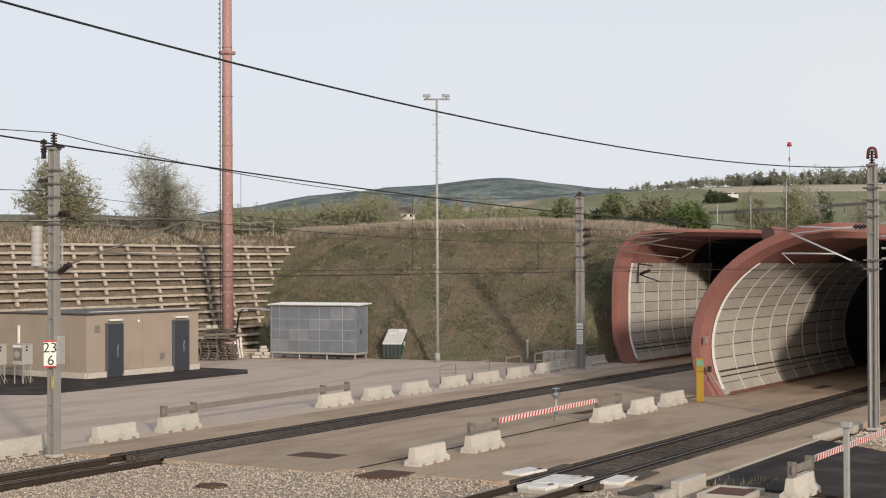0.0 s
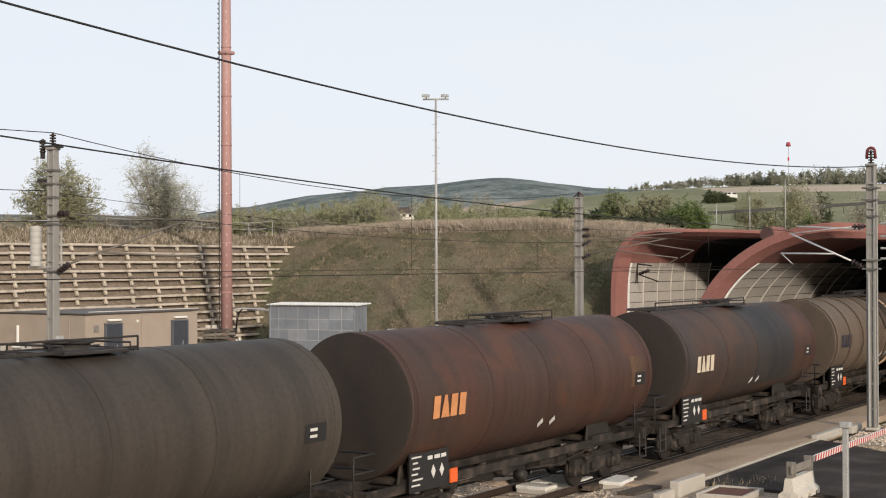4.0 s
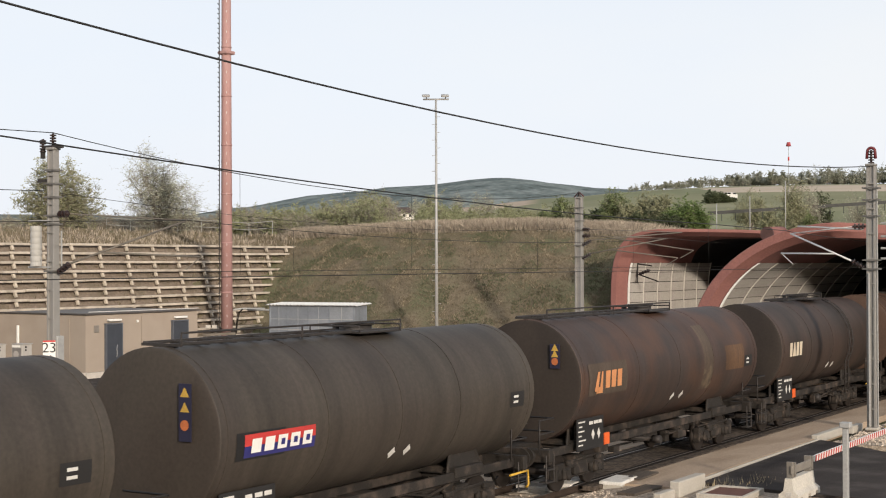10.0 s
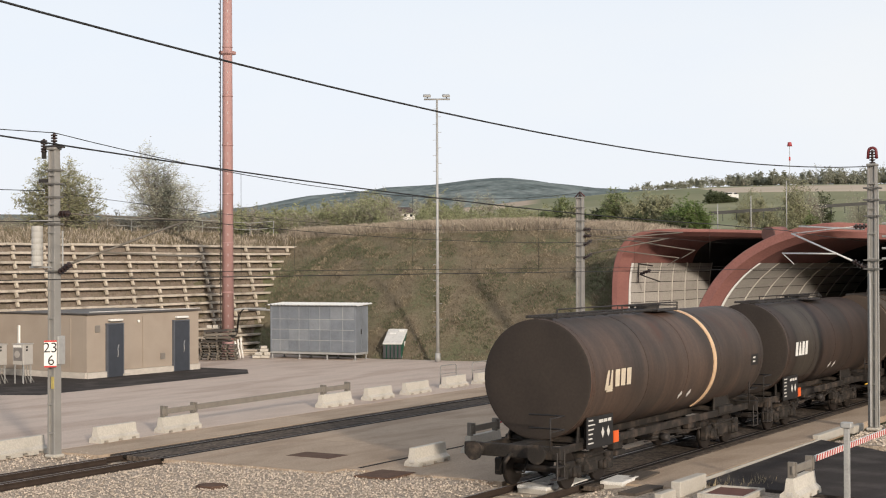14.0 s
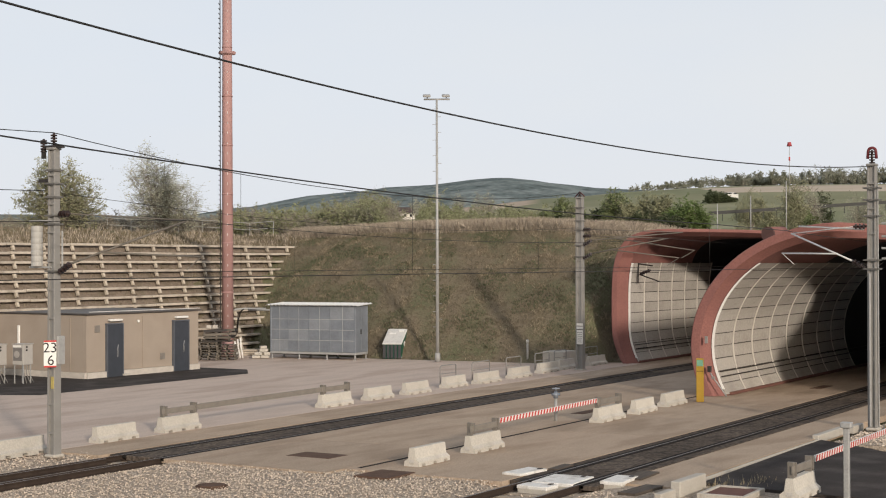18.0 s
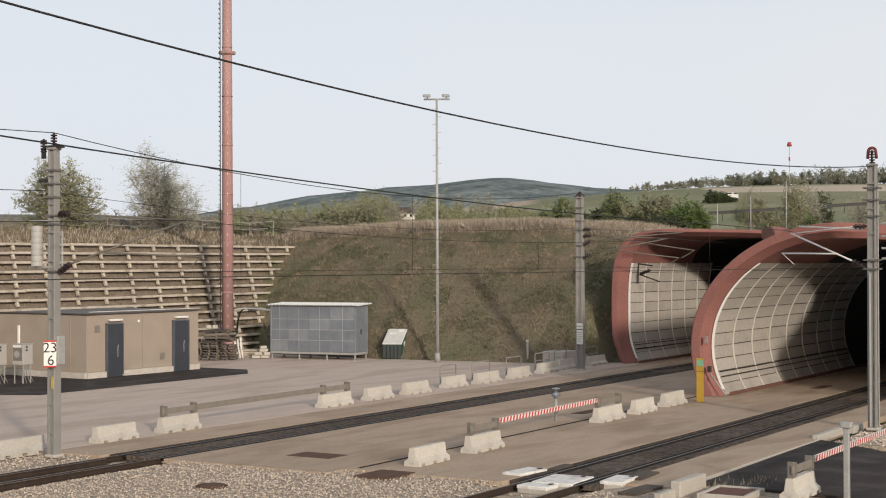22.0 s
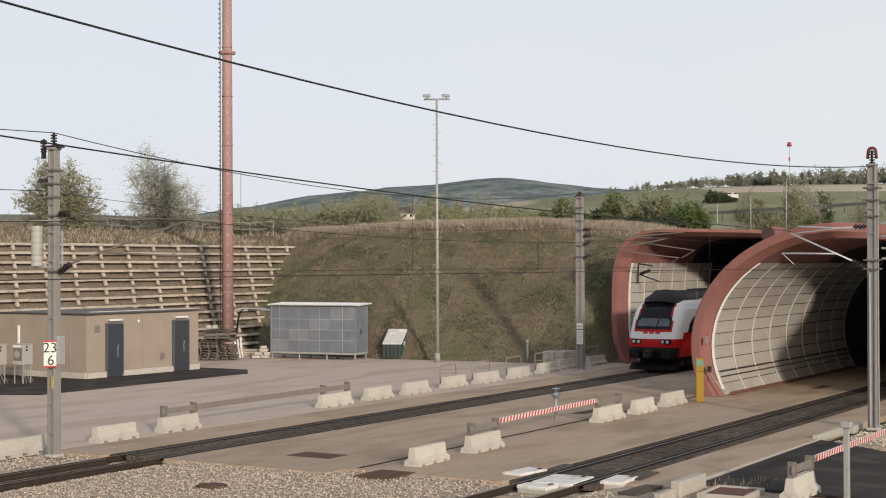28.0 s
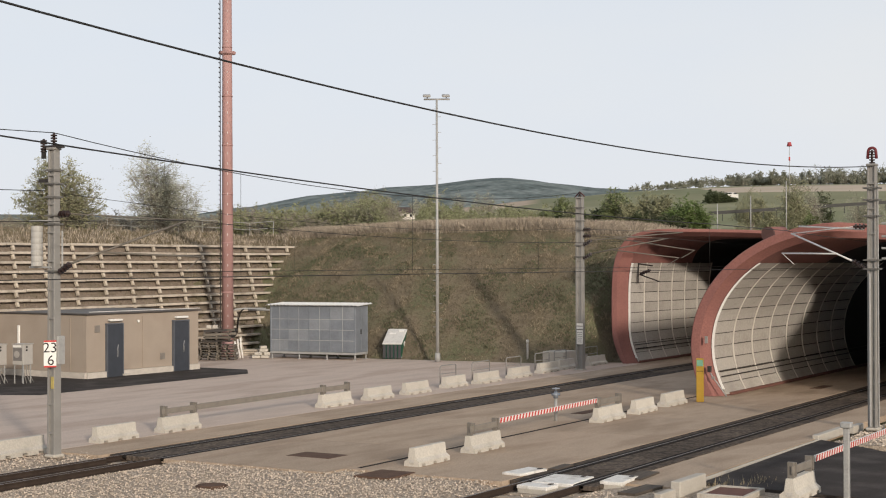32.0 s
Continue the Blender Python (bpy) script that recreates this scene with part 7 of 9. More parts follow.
def build_shed():
    p, r = Vector((71.93, 55.62)), Vector((72.62, 49.96))
    d = (r - p)
    ang = math.degrees(math.atan2(d.y, d.x))
    th = thing("storage_shed", pose(p.x, p.y, 0, 0, 0, ang), "grey mesh-panelled storage container on feet under a white corrugated roof", "shed")
    W_, D_ = d.length, 1.5
    for i in range(4):
        x = 0.04 + i * (W_ - 0.08) / 3
        for y in (0.05, D_ - 0.05):
            bm = bmesh.new()
            rod(bm, (x, y, -0.01), (x, y, 0.3), 0.05, 8)
            rod(bm, (x, y, -0.01), (x, y, 0.03), 0.12, 10)
            part("foot", bm, GALV, th)
    bm = bmesh.new()
    box(bm, (W_ / 2, D_ / 2, 0.36), (W_ + 0.1, D_ + 0.1, 0.14), 0.02)
    part("floor_frame", bm, GALV, th)
    cuts_x = [0, 0.215 * W_, 0.46 * W_, 0.71 * W_, W_]
    cuts_z = [0.44, 1.12, 1.75, 2.37, 3.16]
    pale_mesh = mat("pale_mesh_panel", (0.25, 0.272, 0.30), 0.5, 0.2, var=0.2, scale=1.5, fine=18)
    for i in range(4):
        for j in range(4):
            bm = bmesh.new()
            xa, xb, za, zb = cuts_x[i], cuts_x[i + 1], cuts_z[j], cuts_z[j + 1]
            box(bm, ((xa + xb) / 2, 0.0, (za + zb) / 2), (xb - xa - 0.02, 0.04, zb - za - 0.012), 0.004)
            part("panel", bm, MESH if (i * 3 + j) % 4 else pale_mesh, th)
    for x in cuts_x[1:-1]:
        bm = bmesh.new()
        box(bm, (x, -0.035, 1.8), (0.04, 0.03, 2.72), 0.005)
        part("upright", bm, MESH, th)
    seam = mat("pale_seam", (0.40, 0.41, 0.41), 0.6, 0.2, var=0.15)
    for z in cuts_z[1:-1]:
        bm = bmesh.new()
        box(bm, (W_ / 2, -0.032, z), (W_ - 0.1, 0.02, 0.03), 0.004)
        part("cross_rail", bm, seam, th)
    for xa, xb in zip(cuts_x[:-1], cuts_x[1:]):
        bm = bmesh.new()
        box(bm, ((xa + xb) / 2, -0.028, 1.8), (0.022, 0.016, 2.7), 0.003)
        part("seam_strip", bm, seam, th)
    bm = bmesh.new()
    box(bm, (W_ + 0.04, D_ * 0.45, 1.65), (0.05, 0.08, 0.3), 0.01)
    part("latch", bm, BLACK, th)
    for i in range(2):
        bm = bmesh.new()
        box(bm, (W_, (i + 0.5) * D_ / 2, 1.8), (0.04, D_ / 2 - 0.05, 2.7), 0.005)
        part("panel", bm, MESH, th)
        bm = bmesh.new()
        box(bm, (0, (i + 0.5) * D_ / 2, 1.8), (0.04, D_ / 2 - 0.05, 2.7), 0.005)
        part("panel", bm, MESH, th)
    bm = bmesh.new()
    box(bm, (W_ / 2, D_, 1.8), (W_, 0.04, 2.7), 0.005)
    part("back_panel", bm, MESH, th)
    for x in (0, W_):
        for y in (0, D_):
            bm = bmesh.new()
            box(bm, (x, y, 1.8), (0.1, 0.1, 2.76), 0.01)
            part("corner_post", bm, MESH, th)
    bm = bmesh.new()
    k = 26
    rings = []
    for yy, z in ((-0.25, 3.2), (D_ + 0.25, 3.30)):
        rings.append([Vector((lerp(-0.25, W_ + 0.25, i / (2 * k)), yy, z + (0.05 if i % 2 else 0))) for i in range(2 * k + 1)])
    loft(bm, rings, closed=False, smooth=False)
    rings = [[v - Vector((0, 0, 0.03)) for v in rr] for rr in rings]
    loft(bm, rings, closed=False, smooth=False)
    part("roof", bm, WHITE, th, "white corrugated sheet roof")
    bm = bmesh.new()
    rod(bm, (-0.1, 0.1, 2.9), (-2.2, 1.0, 2.85), 0.06, 8)
    part("pipe", bm, GALV, th)


build_shed()


def build_container():
    th = thing("portable_toilet", pose(74.52, 48.62, 0.02, 0, 0, -70), "dark green portable toilet tipped back against the slope, white roof", "portable toilet")
    prof = [(0.02, 0.0), (0.0, 0.84), (1.62, 1.64), (1.7, 0.8), (1.0, 0.2)]
    bm = bmesh.new()
    loft(bm, [[Vector((x, y, z)) for y, z in prof] for x in (-0.56, 0.56)], cap=(True, True), smooth=False)
    bmesh.ops.recalc_face_normals(bm, faces=bm.faces)
    body = part("body", bm, GREEN, th)
    tilt = Matrix.Rotation(math.atan2(0.8, 1.62), 3, "X")
    bm = bmesh.new()
    box(bm, (0, 0.78, 1.27), (1.2, 1.86, 0.1), 0.045, rot=tilt)
    roof = part("roof", bm, mat("roof_chalk", (0.62, 0.61, 0.58), 0.6, var=0.25, scale=2.5, second=(0.44, 0.43, 0.41), mix=(0.5, 0.7)), th, "dusty white roof panel")
    for dx, dy, sx, sy in ((-0.18, 1.02, 0.36, 0.16), (0.28, 1.32, 0.3, 0.22)):
        bm = bmesh.new()
        box(bm, (dx, dy, 1.3 + (dy - 0.78) * 0.494 + 0.035), (sx, sy, 0.05), 0.015, rot=tilt)
        part("vent_cap", bm, WHITE, roof)
    front = mat("toilet_base_grey", (0.05, 0.052, 0.056), 0.7, var=0.3, scale=3)
    for k in range(5):
        bm = bmesh.new()
        box(bm, (-0.46 + k * 0.23, -0.035, 0.42), (0.17, 0.07, 0.8), 0.015)
        part("rib", bm, front, body)
    bm = bmesh.new()
    loft(bm, [[Vector((0.57, y, z)) for y, z in ((0.0, 0.0), (0.0, 0.12), (1.02, 0.32), (1.02, 0.2))], [Vector((0.6, y, z)) for y, z in ((0.0, 0.0), (0.0, 0.12), (1.02, 0.32), (1.02, 0.2))]], cap=(True, True), smooth=False)
    bmesh.ops.recalc_face_normals(bm, faces=bm.faces)
    part("skid", bm, GALV, th, "pale grey skid")
    bm = bmesh.new()
    rod(bm, (0.56, 0.85, 0.85), (0.585, 0.85, 0.85), 0.17, 16)
    part("badge", bm, WHITE, body, "white round badge")


build_container()


RIGHT_X = Vector((0.517, -0.856, 0))       # across the line of sight


PALLET = mat("weathered_pallet_wood", (0.175, 0.155, 0.13), 0.92, var=0.4, scale=3, fine=30, second=(0.10, 0.086, 0.072), mix=(0.45, 0.65), stretch=(0.4, 3, 3), rnd=0.3)


def build_piles():
    rnd = random.Random(8)
    # pallets stacked flat, two beside each other
    for (x, y), n, a in (((68.75, 57.75), 7, 32), ((69.55, 57.05), 6, 30)):
        th = thing("pallet_stack", pose(x, y, 0, 0, 0, a), "stack of weathered grey wooden pallets", "pallets", "pallet stacks")
        for k in range(n):
            z = 0.02 + k * 0.15
            dx, dy = rnd.uniform(-0.06, 0.06), rnd.uniform(-0.06, 0.06)
            bm = bmesh.new()
            box(bm, (dx, dy, z + 0.055), (0.8, 0.1, 0.1))
            pl = part("pallet", bm, PALLET, th)
            for i in range(5):
                bm = bmesh.new()
                box(bm, (dx - 0.36 + i * 0.18, dy, z + 0.118), (0.13, 1.1, 0.024))
                part("board", bm, PALLET, pl)
            for i in (-1, 1):
                bm = bmesh.new()
                box(bm, (dx, dy + i * 0.49, z + 0.055), (0.8, 0.1, 0.1))
                part("bearer", bm, PALLET, pl)
    # loose frames and planks thrown on top
    th = thing("timber_load", pose(69.1, 57.45, 1.075, 0, 0, -55), "untidy pile of grey planks and frames on pallets", "timber")
    for k in range(16):
        lv = k // 4
        bm = bmesh.new()
        box(bm, (rnd.uniform(-0.1, 0.25), -0.45 + (k % 4) * 0.3, 0.06 + lv * 0.2), (rnd.uniform(1.3, 2.0), rnd.choice((0.12, 0.2, 0.24)), rnd.choice((0.06, 0.1, 0.14))), 0.008, rot=Matrix.Rotation(rnd.uniform(-0.09, 0.09), 3, "Z") @ Matrix.Rotation(rnd.uniform(-0.06, 0.06), 3, "Y"))
        part("plank", bm, PALLET if k % 3 else DARKST, th)
    for k in range(9):
        bm = bmesh.new()
        box(bm, (-0.7 + k % 3 * 0.7, -0.02, 0.14 + k // 3 * 0.2), (0.1, 1.1, 0.07), 0.01)
        part("batten", bm, PALLET, th)
    for k in range(2):
        bm = bmesh.new()
        box(bm, (-0.45 + k * 0.36, -0.35, 0.9), (0.3, 0.2, 0.2), 0.015)
        part("block", bm, CONC, th, "pale concrete block")
    # three bent white pipes leaning by the mast foot
    th = thing("pipe_bundle", pose(70.55, 57.3, 0), "three bent white plastic pipes standing on end", "pipes")
    for k in range(3):
        bm = bmesh.new()
        o = RIGHT_X * (k * 0.17)
        chain(bm, [(o.x + 0.12, o.y - 0.1, 0.0), (o.x + 0.08, o.y - 0.06, 0.35), (o.x + 0.02, o.y - 0.02, 0.7), (o.x, o.y, 1.05 + 0.1 * k)], 0.052, 8)
        part("pipe", bm, WHITE, th)
    th = thing("timber_stack", pose(73.6, 58.6, 0, 0, 0, -62), "low stack of pale timber planks", "timber", "timber stacks")
    for k in range(3):
        for i in range(4):
            bm = bmesh.new()
            box(bm, (rnd.uniform(-0.05, 0.05), -0.35 + i * 0.22, 0.05 + k * 0.13), (1.1, 0.2, 0.11), 0.01)
            part("plank", bm, CRIB, th)
    th = thing("kerb_stack", pose(71.5, 56.1, 0, 0, 0, -50), "untidy stack of pale concrete kerb stones", "kerb stones")
    for k, (dx, dy, dz, w, a) in enumerate(((-0.28, -0.2, 0.1, 0.5, 0.1), (0.26, -0.22, 0.1, 0.48, -0.1), (-0.2, 0.2, 0.1, 0.5, 0.0), (0.3, 0.2, 0.1, 0.45, 0.2), (-0.12, -0.15, 0.29, 0.45, -0.2), (0.34, -0.1, 0.29, 0.4, 0.3),
                                            (0.08, 0.15, 0.29, 0.6, 0.1), (0.2, -0.05, 0.48, 0.5, -0.15), (0.16, 0.05, 0.66, 0.4, 0.25))):
        bm = bmesh.new()
        box(bm, (dx, dy, dz), (w, 0.3, 0.17), 0.015, rot=Matrix.Rotation(a, 3, "Z"))
        part("kerb_stone", bm, CONC, th)


build_piles()


def build_red_pole():
    th = thing("radio_mast", pose(71.55, 58.66, 0), "tall tapered red-oxide steel radio mast with a ladder", "mast")
    H_ = 27.0
    bm = bmesh.new()
    rod(bm, (0, 0, 0.95), (0, 0, H_), 0.36, 28, 0.27)
    for k in range(1, 9):
        z = 0.95 + k * 3.0
        rod(bm, (0, 0, z - 0.04), (0, 0, z + 0.04), 0.385 - 0.0035 * z, 28)
    part("shaft", bm, CHIM, th)
    bm = bmesh.new()
    rod(bm, (0, 0, -0.02), (0, 0, 0.95), 0.4, 24, 0.36)
    part("base", bm, CHIM, th)
    bm = bmesh.new()
    z = 1.2
    while z < H_ - 0.5:
        rod(bm, (-0.28 + z * 0.0026, -0.24 + z * 0.0022, z), (-0.31 + z * 0.0026, -0.265 + z * 0.0022, z + 0.14), 0.014, 4)
        z += 0.62
    part("step_irons", bm, WHITE, th)
    lad = bmesh.new()
    ox, oy = -0.27, 0.33
    for dx, dy in ((-0.16, -0.13), (0.16, 0.13)):
        rod(lad, (ox + dx, oy + dy, 1.6), (ox + dx, oy + dy, H_), 0.03, 6)
    part("ladder_stile", lad, DARKST, th)
    bm = bmesh.new()
    z = 1.8
    while z < H_:
        rod(bm, (ox - 0.19, oy - 0.05, z), (ox + 0.14, oy + 0.16, z), 0.03, 5)
        z += 0.3
    part("ladder_rungs", bm, DARKST, th)
    bm = bmesh.new()
    box(bm, (0, 0, 18.6), (0.8, 0.8, 0.22), 0.06)
    part("flange", bm, CHIM, th)
    bm = bmesh.new()
    chain(bm, [(0.34, -0.2, 2.86), (0.9, -0.5, 2.93), (2.2, -1.2, 2.9)], 0.06, 8)
    part("cable_arm", bm, GALV, th)
    bm = bmesh.new()
    chain(bm, [(0.85, -0.55, 2.9), (0.6, -0.5, 2.72), (0.5, -0.45, 2.3), (0.42, -0.42, 1.7), (0.2, -0.5, 1.45)], 0.035, 6)
    chain(bm, [(0.8, -0.5, 2.88), (0.52, -0.4, 2.6), (0.4, -0.35, 1.6)], 0.03, 6)
    part("cable", bm, RUBBER, th)
    bm = bmesh.new()
    box(bm, (0.0, -0.52, 1.5), (0.34, 0.22, 0.4), 0.02, rot=Matrix.Rotation(0.5, 3, "X"))
    part("junction_box", bm, DARKST, th)


build_red_pole()


def build_flood_mast():
    th = thing("floodlight_mast", pose(73.86, 45.05, 0), "slim tall galvanised floodlight mast with two lamps", "street lamp")
    H_ = 15.16
    bm = bmesh.new()
    rod(bm, (0, 0, -0.02), (0, 0, H_), 0.105, 12, 0.06)
    rod(bm, (0, 0, -0.02), (0, 0, 0.5), 0.17, 12, 0.15)
    part("pole", bm, GALV, th)
    bm = bmesh.new()
    z = 2.0
    k = 0
    while z < H_ - 0.3:
        s = 1 if k % 2 else -1
        rod(bm, (0, 0, z), (s * 0.12, -s * 0.22, z), 0.015, 5)
        z += 0.45
        k += 1
    part("step_irons", bm, GALV, th)
    u = Vector((0.52, -0.855, 0))
    bm = bmesh.new()
    rod(bm, -u * 0.75 + Vector((0, 0, H_)), u * 0.75 + Vector((0, 0, H_)), 0.05, 8)
    part("crossbar", bm, GALV, th)
    for s in (-0.55, 0.55):
        bm = bmesh.new()
        box(bm, u * s + Vector((-0.05, 0.0, H_ + 0.2)), (0.45, 0.5, 0.14), 0.04, rot=Matrix.Rotation(radians(-57), 3, "Z") @ Matrix.Rotation(radians(12), 3, "X"))
        fl = part("floodlight", bm, GALV, th)
        bm = bmesh.new()
        rod(bm, u * s + Vector((0, 0, H_)), u * s + Vector((0, 0, H_ + 0.18)), 0.03, 6)
        part("bracket", bm, GALV, fl)


build_flood_mast()


def mast_body(th, h, w0, w1, d0, d1):
    bm = bmesh.new()
    # two channels with a recess between them
    for s in (-1, 1):
        box(bm, (0, s * w0 * 0.36, h / 2), (d0, w0 * 0.28, h), 0.01, taper=(d1 / d0, w1 / w0))
    box(bm, (0, 0, h / 2), (d0 * 0.62, w0 * 0.5, h - 0.02), 0, taper=(d1 / d0, 1))
    sh = part("shaft", bm, GREYP, th)
    for i in range(int(h / 0.85)):
        bm = bmesh.new()
        box(bm, (-d0 * 0.42, 0, 0.7 + i * 0.85), (0.05, w0 * 0.9, 0.05))
        part("batten", bm, GREYP, sh)
    bm = bmesh.new()
    box(bm, (0, 0, 0.02), (d0 + 0.12, w0 + 0.12, 0.1), 0.03)
    part("foot_plate", bm, CONC, th)
    bm = bmesh.new()
    box(bm, (0, 0, h + 0.04), (d1 + 0.1, w1 + 0.1, 0.08), 0.02)
    part("cap", bm, GREYP, th)
    return sh


def collar(th, z, w, d):
    bm = bmesh.new()
    w, d = w * 0.82, d * 0.82
    for s in (-1, 1):
        box(bm, (0, s * w / 2, z), (d, 0.04, 0.05))
        box(bm, (s * d / 2, 0, z), (0.04, w, 0.05))
    part("clamp", bm, mat("clamp_grey", (0.16, 0.155, 0.145), 0.6, 0.3), th)


def post_insulator(th, a, b, n=5):
    bm = bmesh.new()
    a, b = Vector(a), Vector(b)
    rod(bm, a, b, 0.04, 8)
    for i in range(n):
        c = a.lerp(b, (i + 0.7) / (n + 0.4))
        e = (b - a).normalized() * 0.02
        rod(bm, c - e, c + e, 0.1, 10)
    part("insulator", bm, INSUL, th)


def cantilever(th, yt, z_low, z_mess, z_cont, reach, dx=0.0, light=GALV):
    """Bracket arm from a mast at its zero towards the track at y offset yt."""
    post_insulator(th, (dx, math.copysign(0.2, yt), z_low), (dx, math.copysign(0.7, yt), z_low + 0.28), 4)
    bm = bmesh.new()
    rod(bm, (dx, math.copysign(0.68, yt), z_low + 0.27), (dx + reach, yt, z_mess), 0.032, 8)
    part("bracket_tube", bm, light, th)
    post_insulator(th, (dx, math.copysign(0.2, yt), z_mess + 0.15), (dx, math.copysign(0.65, yt), z_mess + 0.15), 3)
    bm = bmesh.new()
    rod(bm, (dx, math.copysign(0.6, yt), z_mess + 0.15), (dx + reach, yt, z_mess), 0.018, 8)
    part("top_tube", bm, light, th)
    bm = bmesh.new()
    p0 = Vector((dx, math.copysign(0.68, yt), z_low + 0.27)).lerp(Vector((dx + reach, yt, z_mess)), 0.25)
    rod(bm, p0, (dx + reach * 1.1, yt * 1.12, z_cont + 0.42), 0.03, 8)
    part("registration_tube", bm, light, th)
    bm = bmesh.new()
    rod(bm, (dx + reach * 1.1, yt * 1.12, z_cont + 0.42), (dx + reach, yt * 0.98, z_cont + 0.02), 0.018, 6)
    part("steady_arm", bm, light, th)


Z_CONT = 5.5


def build_masts():
    # beside the far track, on the ballast
    th = thing("catenary_mast", pose(32.13, 32.95, 0), "grey steel overhead-line mast with a kilometre sign", "mast", "overhead line masts")
    mast_body(th, 9.1, 0.30, 0.24, 0.30, 0.22)
    for z in (5.5, 6.9, 7.15, 7.7, 8.1, 8.5):
        collar(th, z, 0.46, 0.44)
    cantilever(th, YF - 32.95, 5.45, 7.05, Z_CONT, 3.4, light=mat("bracket_grey", (0.15, 0.135, 0.115), 0.7, 0.1))
    bm = bmesh.new()
    box(bm, (0, -0.02, 9.2), (0.12, 0.75, 0.1), 0.01)
    part("crossarm", bm, DARKST, th)
    bm = bmesh.new()
    box(bm, (0, 0.42, 9.0), (0.1, 0.1, 0.28))
    part("hanger", bm, DARKST, th)
    bm = bmesh.new()
    box(bm, (0, 0.35, 8.2), (0.1, 0.5, 0.1))
    part("crossarm", bm, DARKST, th)
    post_insulator(th, (0, 0.0, 9.15), (0, 0.0, 9.6), 5)
    post_insulator(th, (0, 0.42, 9.45), (0, 0.42, 9.02), 5)
    bm = bmesh.new()
    for zz in (5.62, 7.0):
        box(bm, (-0.1, 0.45, zz), (0.08, 0.9, 0.05))
    part("weight_guide", bm, GALV, th)
    bm = bmesh.new()
    loft(bm, [[Vector((-0.15 + rr * math.cos(math.pi * q / 8), 0.55 + rr * math.sin(math.pi * q / 8), 5.65 + 0.06 * k)) for q in range(16)] for k in range(21) for rr in ((0.172, 0.172, 0.16)[k % 3],)], cap=(True, True), smooth=False)
    part("tension_weight", bm, mat("weight_pale_grey", (0.42, 0.41, 0.385), 0.6, var=0.1), th, "pale cylinder of tensioning weights")
    bm = bmesh.new()
    rod(bm, (0.1, -0.24, 5.5), (0.1, -0.24, 6.7), 0.03, 6)
    part("conduit", bm, GALV, th)
    # kilometre sign: board turned to the eye
    ang = math.degrees(math.atan2(32.95, 32.13)) + 90
    sg = new("kilometre_sign")
    sg.parent = th
    sg.matrix_local = pose(-0.28, -0.12, 3.06, 90, 0, ang - 180)
    sg["label"] = "white kilometre sign with red edges and black figures"
    bm = bmesh.new()
    box(bm, (0, 0, 0), (0.36, 0.80, 0.02))
    o = part("board", bm, WHITE, sg)
    bm = bmesh.new()

    for s in (-0.375, 0.375):
        bm = bmesh.new()
        box(bm, (0, s, 0.012), (0.36, 0.05, 0.01))
        part("edge", bm, REDP, sg)
    text_mesh("23", 0.42, BLACK, sg, pose(0, 0.17, 0.015))
    text_mesh("6", 0.42, BLACK, sg, pose(0.02, -0.2, 0.015))
    bm = bmesh.new()
    box(bm, (0.12, -0.05, 3.15), (0.3, 0.28, 0.85), 0.02)
    part("box", bm, GALV, th)
    bm = bmesh.new()
    box(bm, (-0.17, -0.1, 2.2), (0.03, 0.1, 0.35))
    part("tag", bm, mat("tag_yellow", (0.45, 0.36, 0.12), 0.6), th)
    # in front of the far portal
    th = thing("catenary_mast", pose(71.77, 34.9, 0), "grey steel overhead-line mast with white notice plates", "mast", "overhead line masts")
    mast_body(th, 9.1, 0.40, 0.30, 0.36, 0.28)
    for z in (6.0, 6.6, 7.4, 7.9, 8.6):
        collar(th, z, 0.5, 0.5)
    cantilever(th, YF - 34.9, 5.9, 6.95, Z_CONT, 2.0, light=mat("bracket_grey", (0.15, 0.135, 0.115), 0.7, 0.1))
    cantilever(th, YF - 34.9, 6.6, 7.3, Z_CONT + 0.4, 4.0, light=mat("bracket_grey", (0.15, 0.135, 0.115), 0.7, 0.1))
    post_insulator(th, (0, 0, 9.1), (0, 0, 9.45), 5)
    bm = bmesh.new()
    chain(bm, [(0, -0.28, 9.2), (0, 0, 9.45), (0, 0.3, 9.15)], 0.035, 6)
    part("horn", bm, mat("horn_brown", (0.10, 0.03, 0.03), 0.6), th)
    bm = bmesh.new()
    for z, h in ((1.75, 0.75), (2.25, 0.12), (2.42, 0.12)):
        box(bm, (-0.27, -0.1, z), (0.03, 0.36, h))
    part("notice_plate", bm, WHITE, th)
    bm = bmesh.new()
    for k in range(6):
        box(bm, (-0.29, -0.1, 1.5 + k * 0.1), (0.01, 0.26, 0.025))
    part("notice_lines", bm, GREYP, th)
    # beside the near track
    th = thing("catenary_mast", pose(51.15, 13.85, 0), "stout grey steel overhead-line mast with a white ladder strip", "mast", "overhead line masts")
    mast_body(th, 8.95, 0.32, 0.24, 0.32, 0.24)
    for z in (5.45, 5.75, 7.25, 7.8, 8.2):
        collar(th, z, 0.6, 0.58)
    cantilever(th, YN - 13.85, 5.45, 6.75, Z_CONT + 0.1, 3.2, light=WHITE)
    bm = bmesh.new()
    rod(bm, (0, 0.3, 6.8), (2.6, 3.4, 7.0), 0.03, 6)
    part("stay_tube", bm, WHITE, th)
    post_insulator(th, (0, 0.0, 9.0), (0, 0.0, 9.5), 5)
    bm = bmesh.new()
    pts = [(0, 0.13 * math.cos(a), 9.45 + 0.12 * math.sin(a)) for a in [math.pi * i / 8 for i in range(9)]]
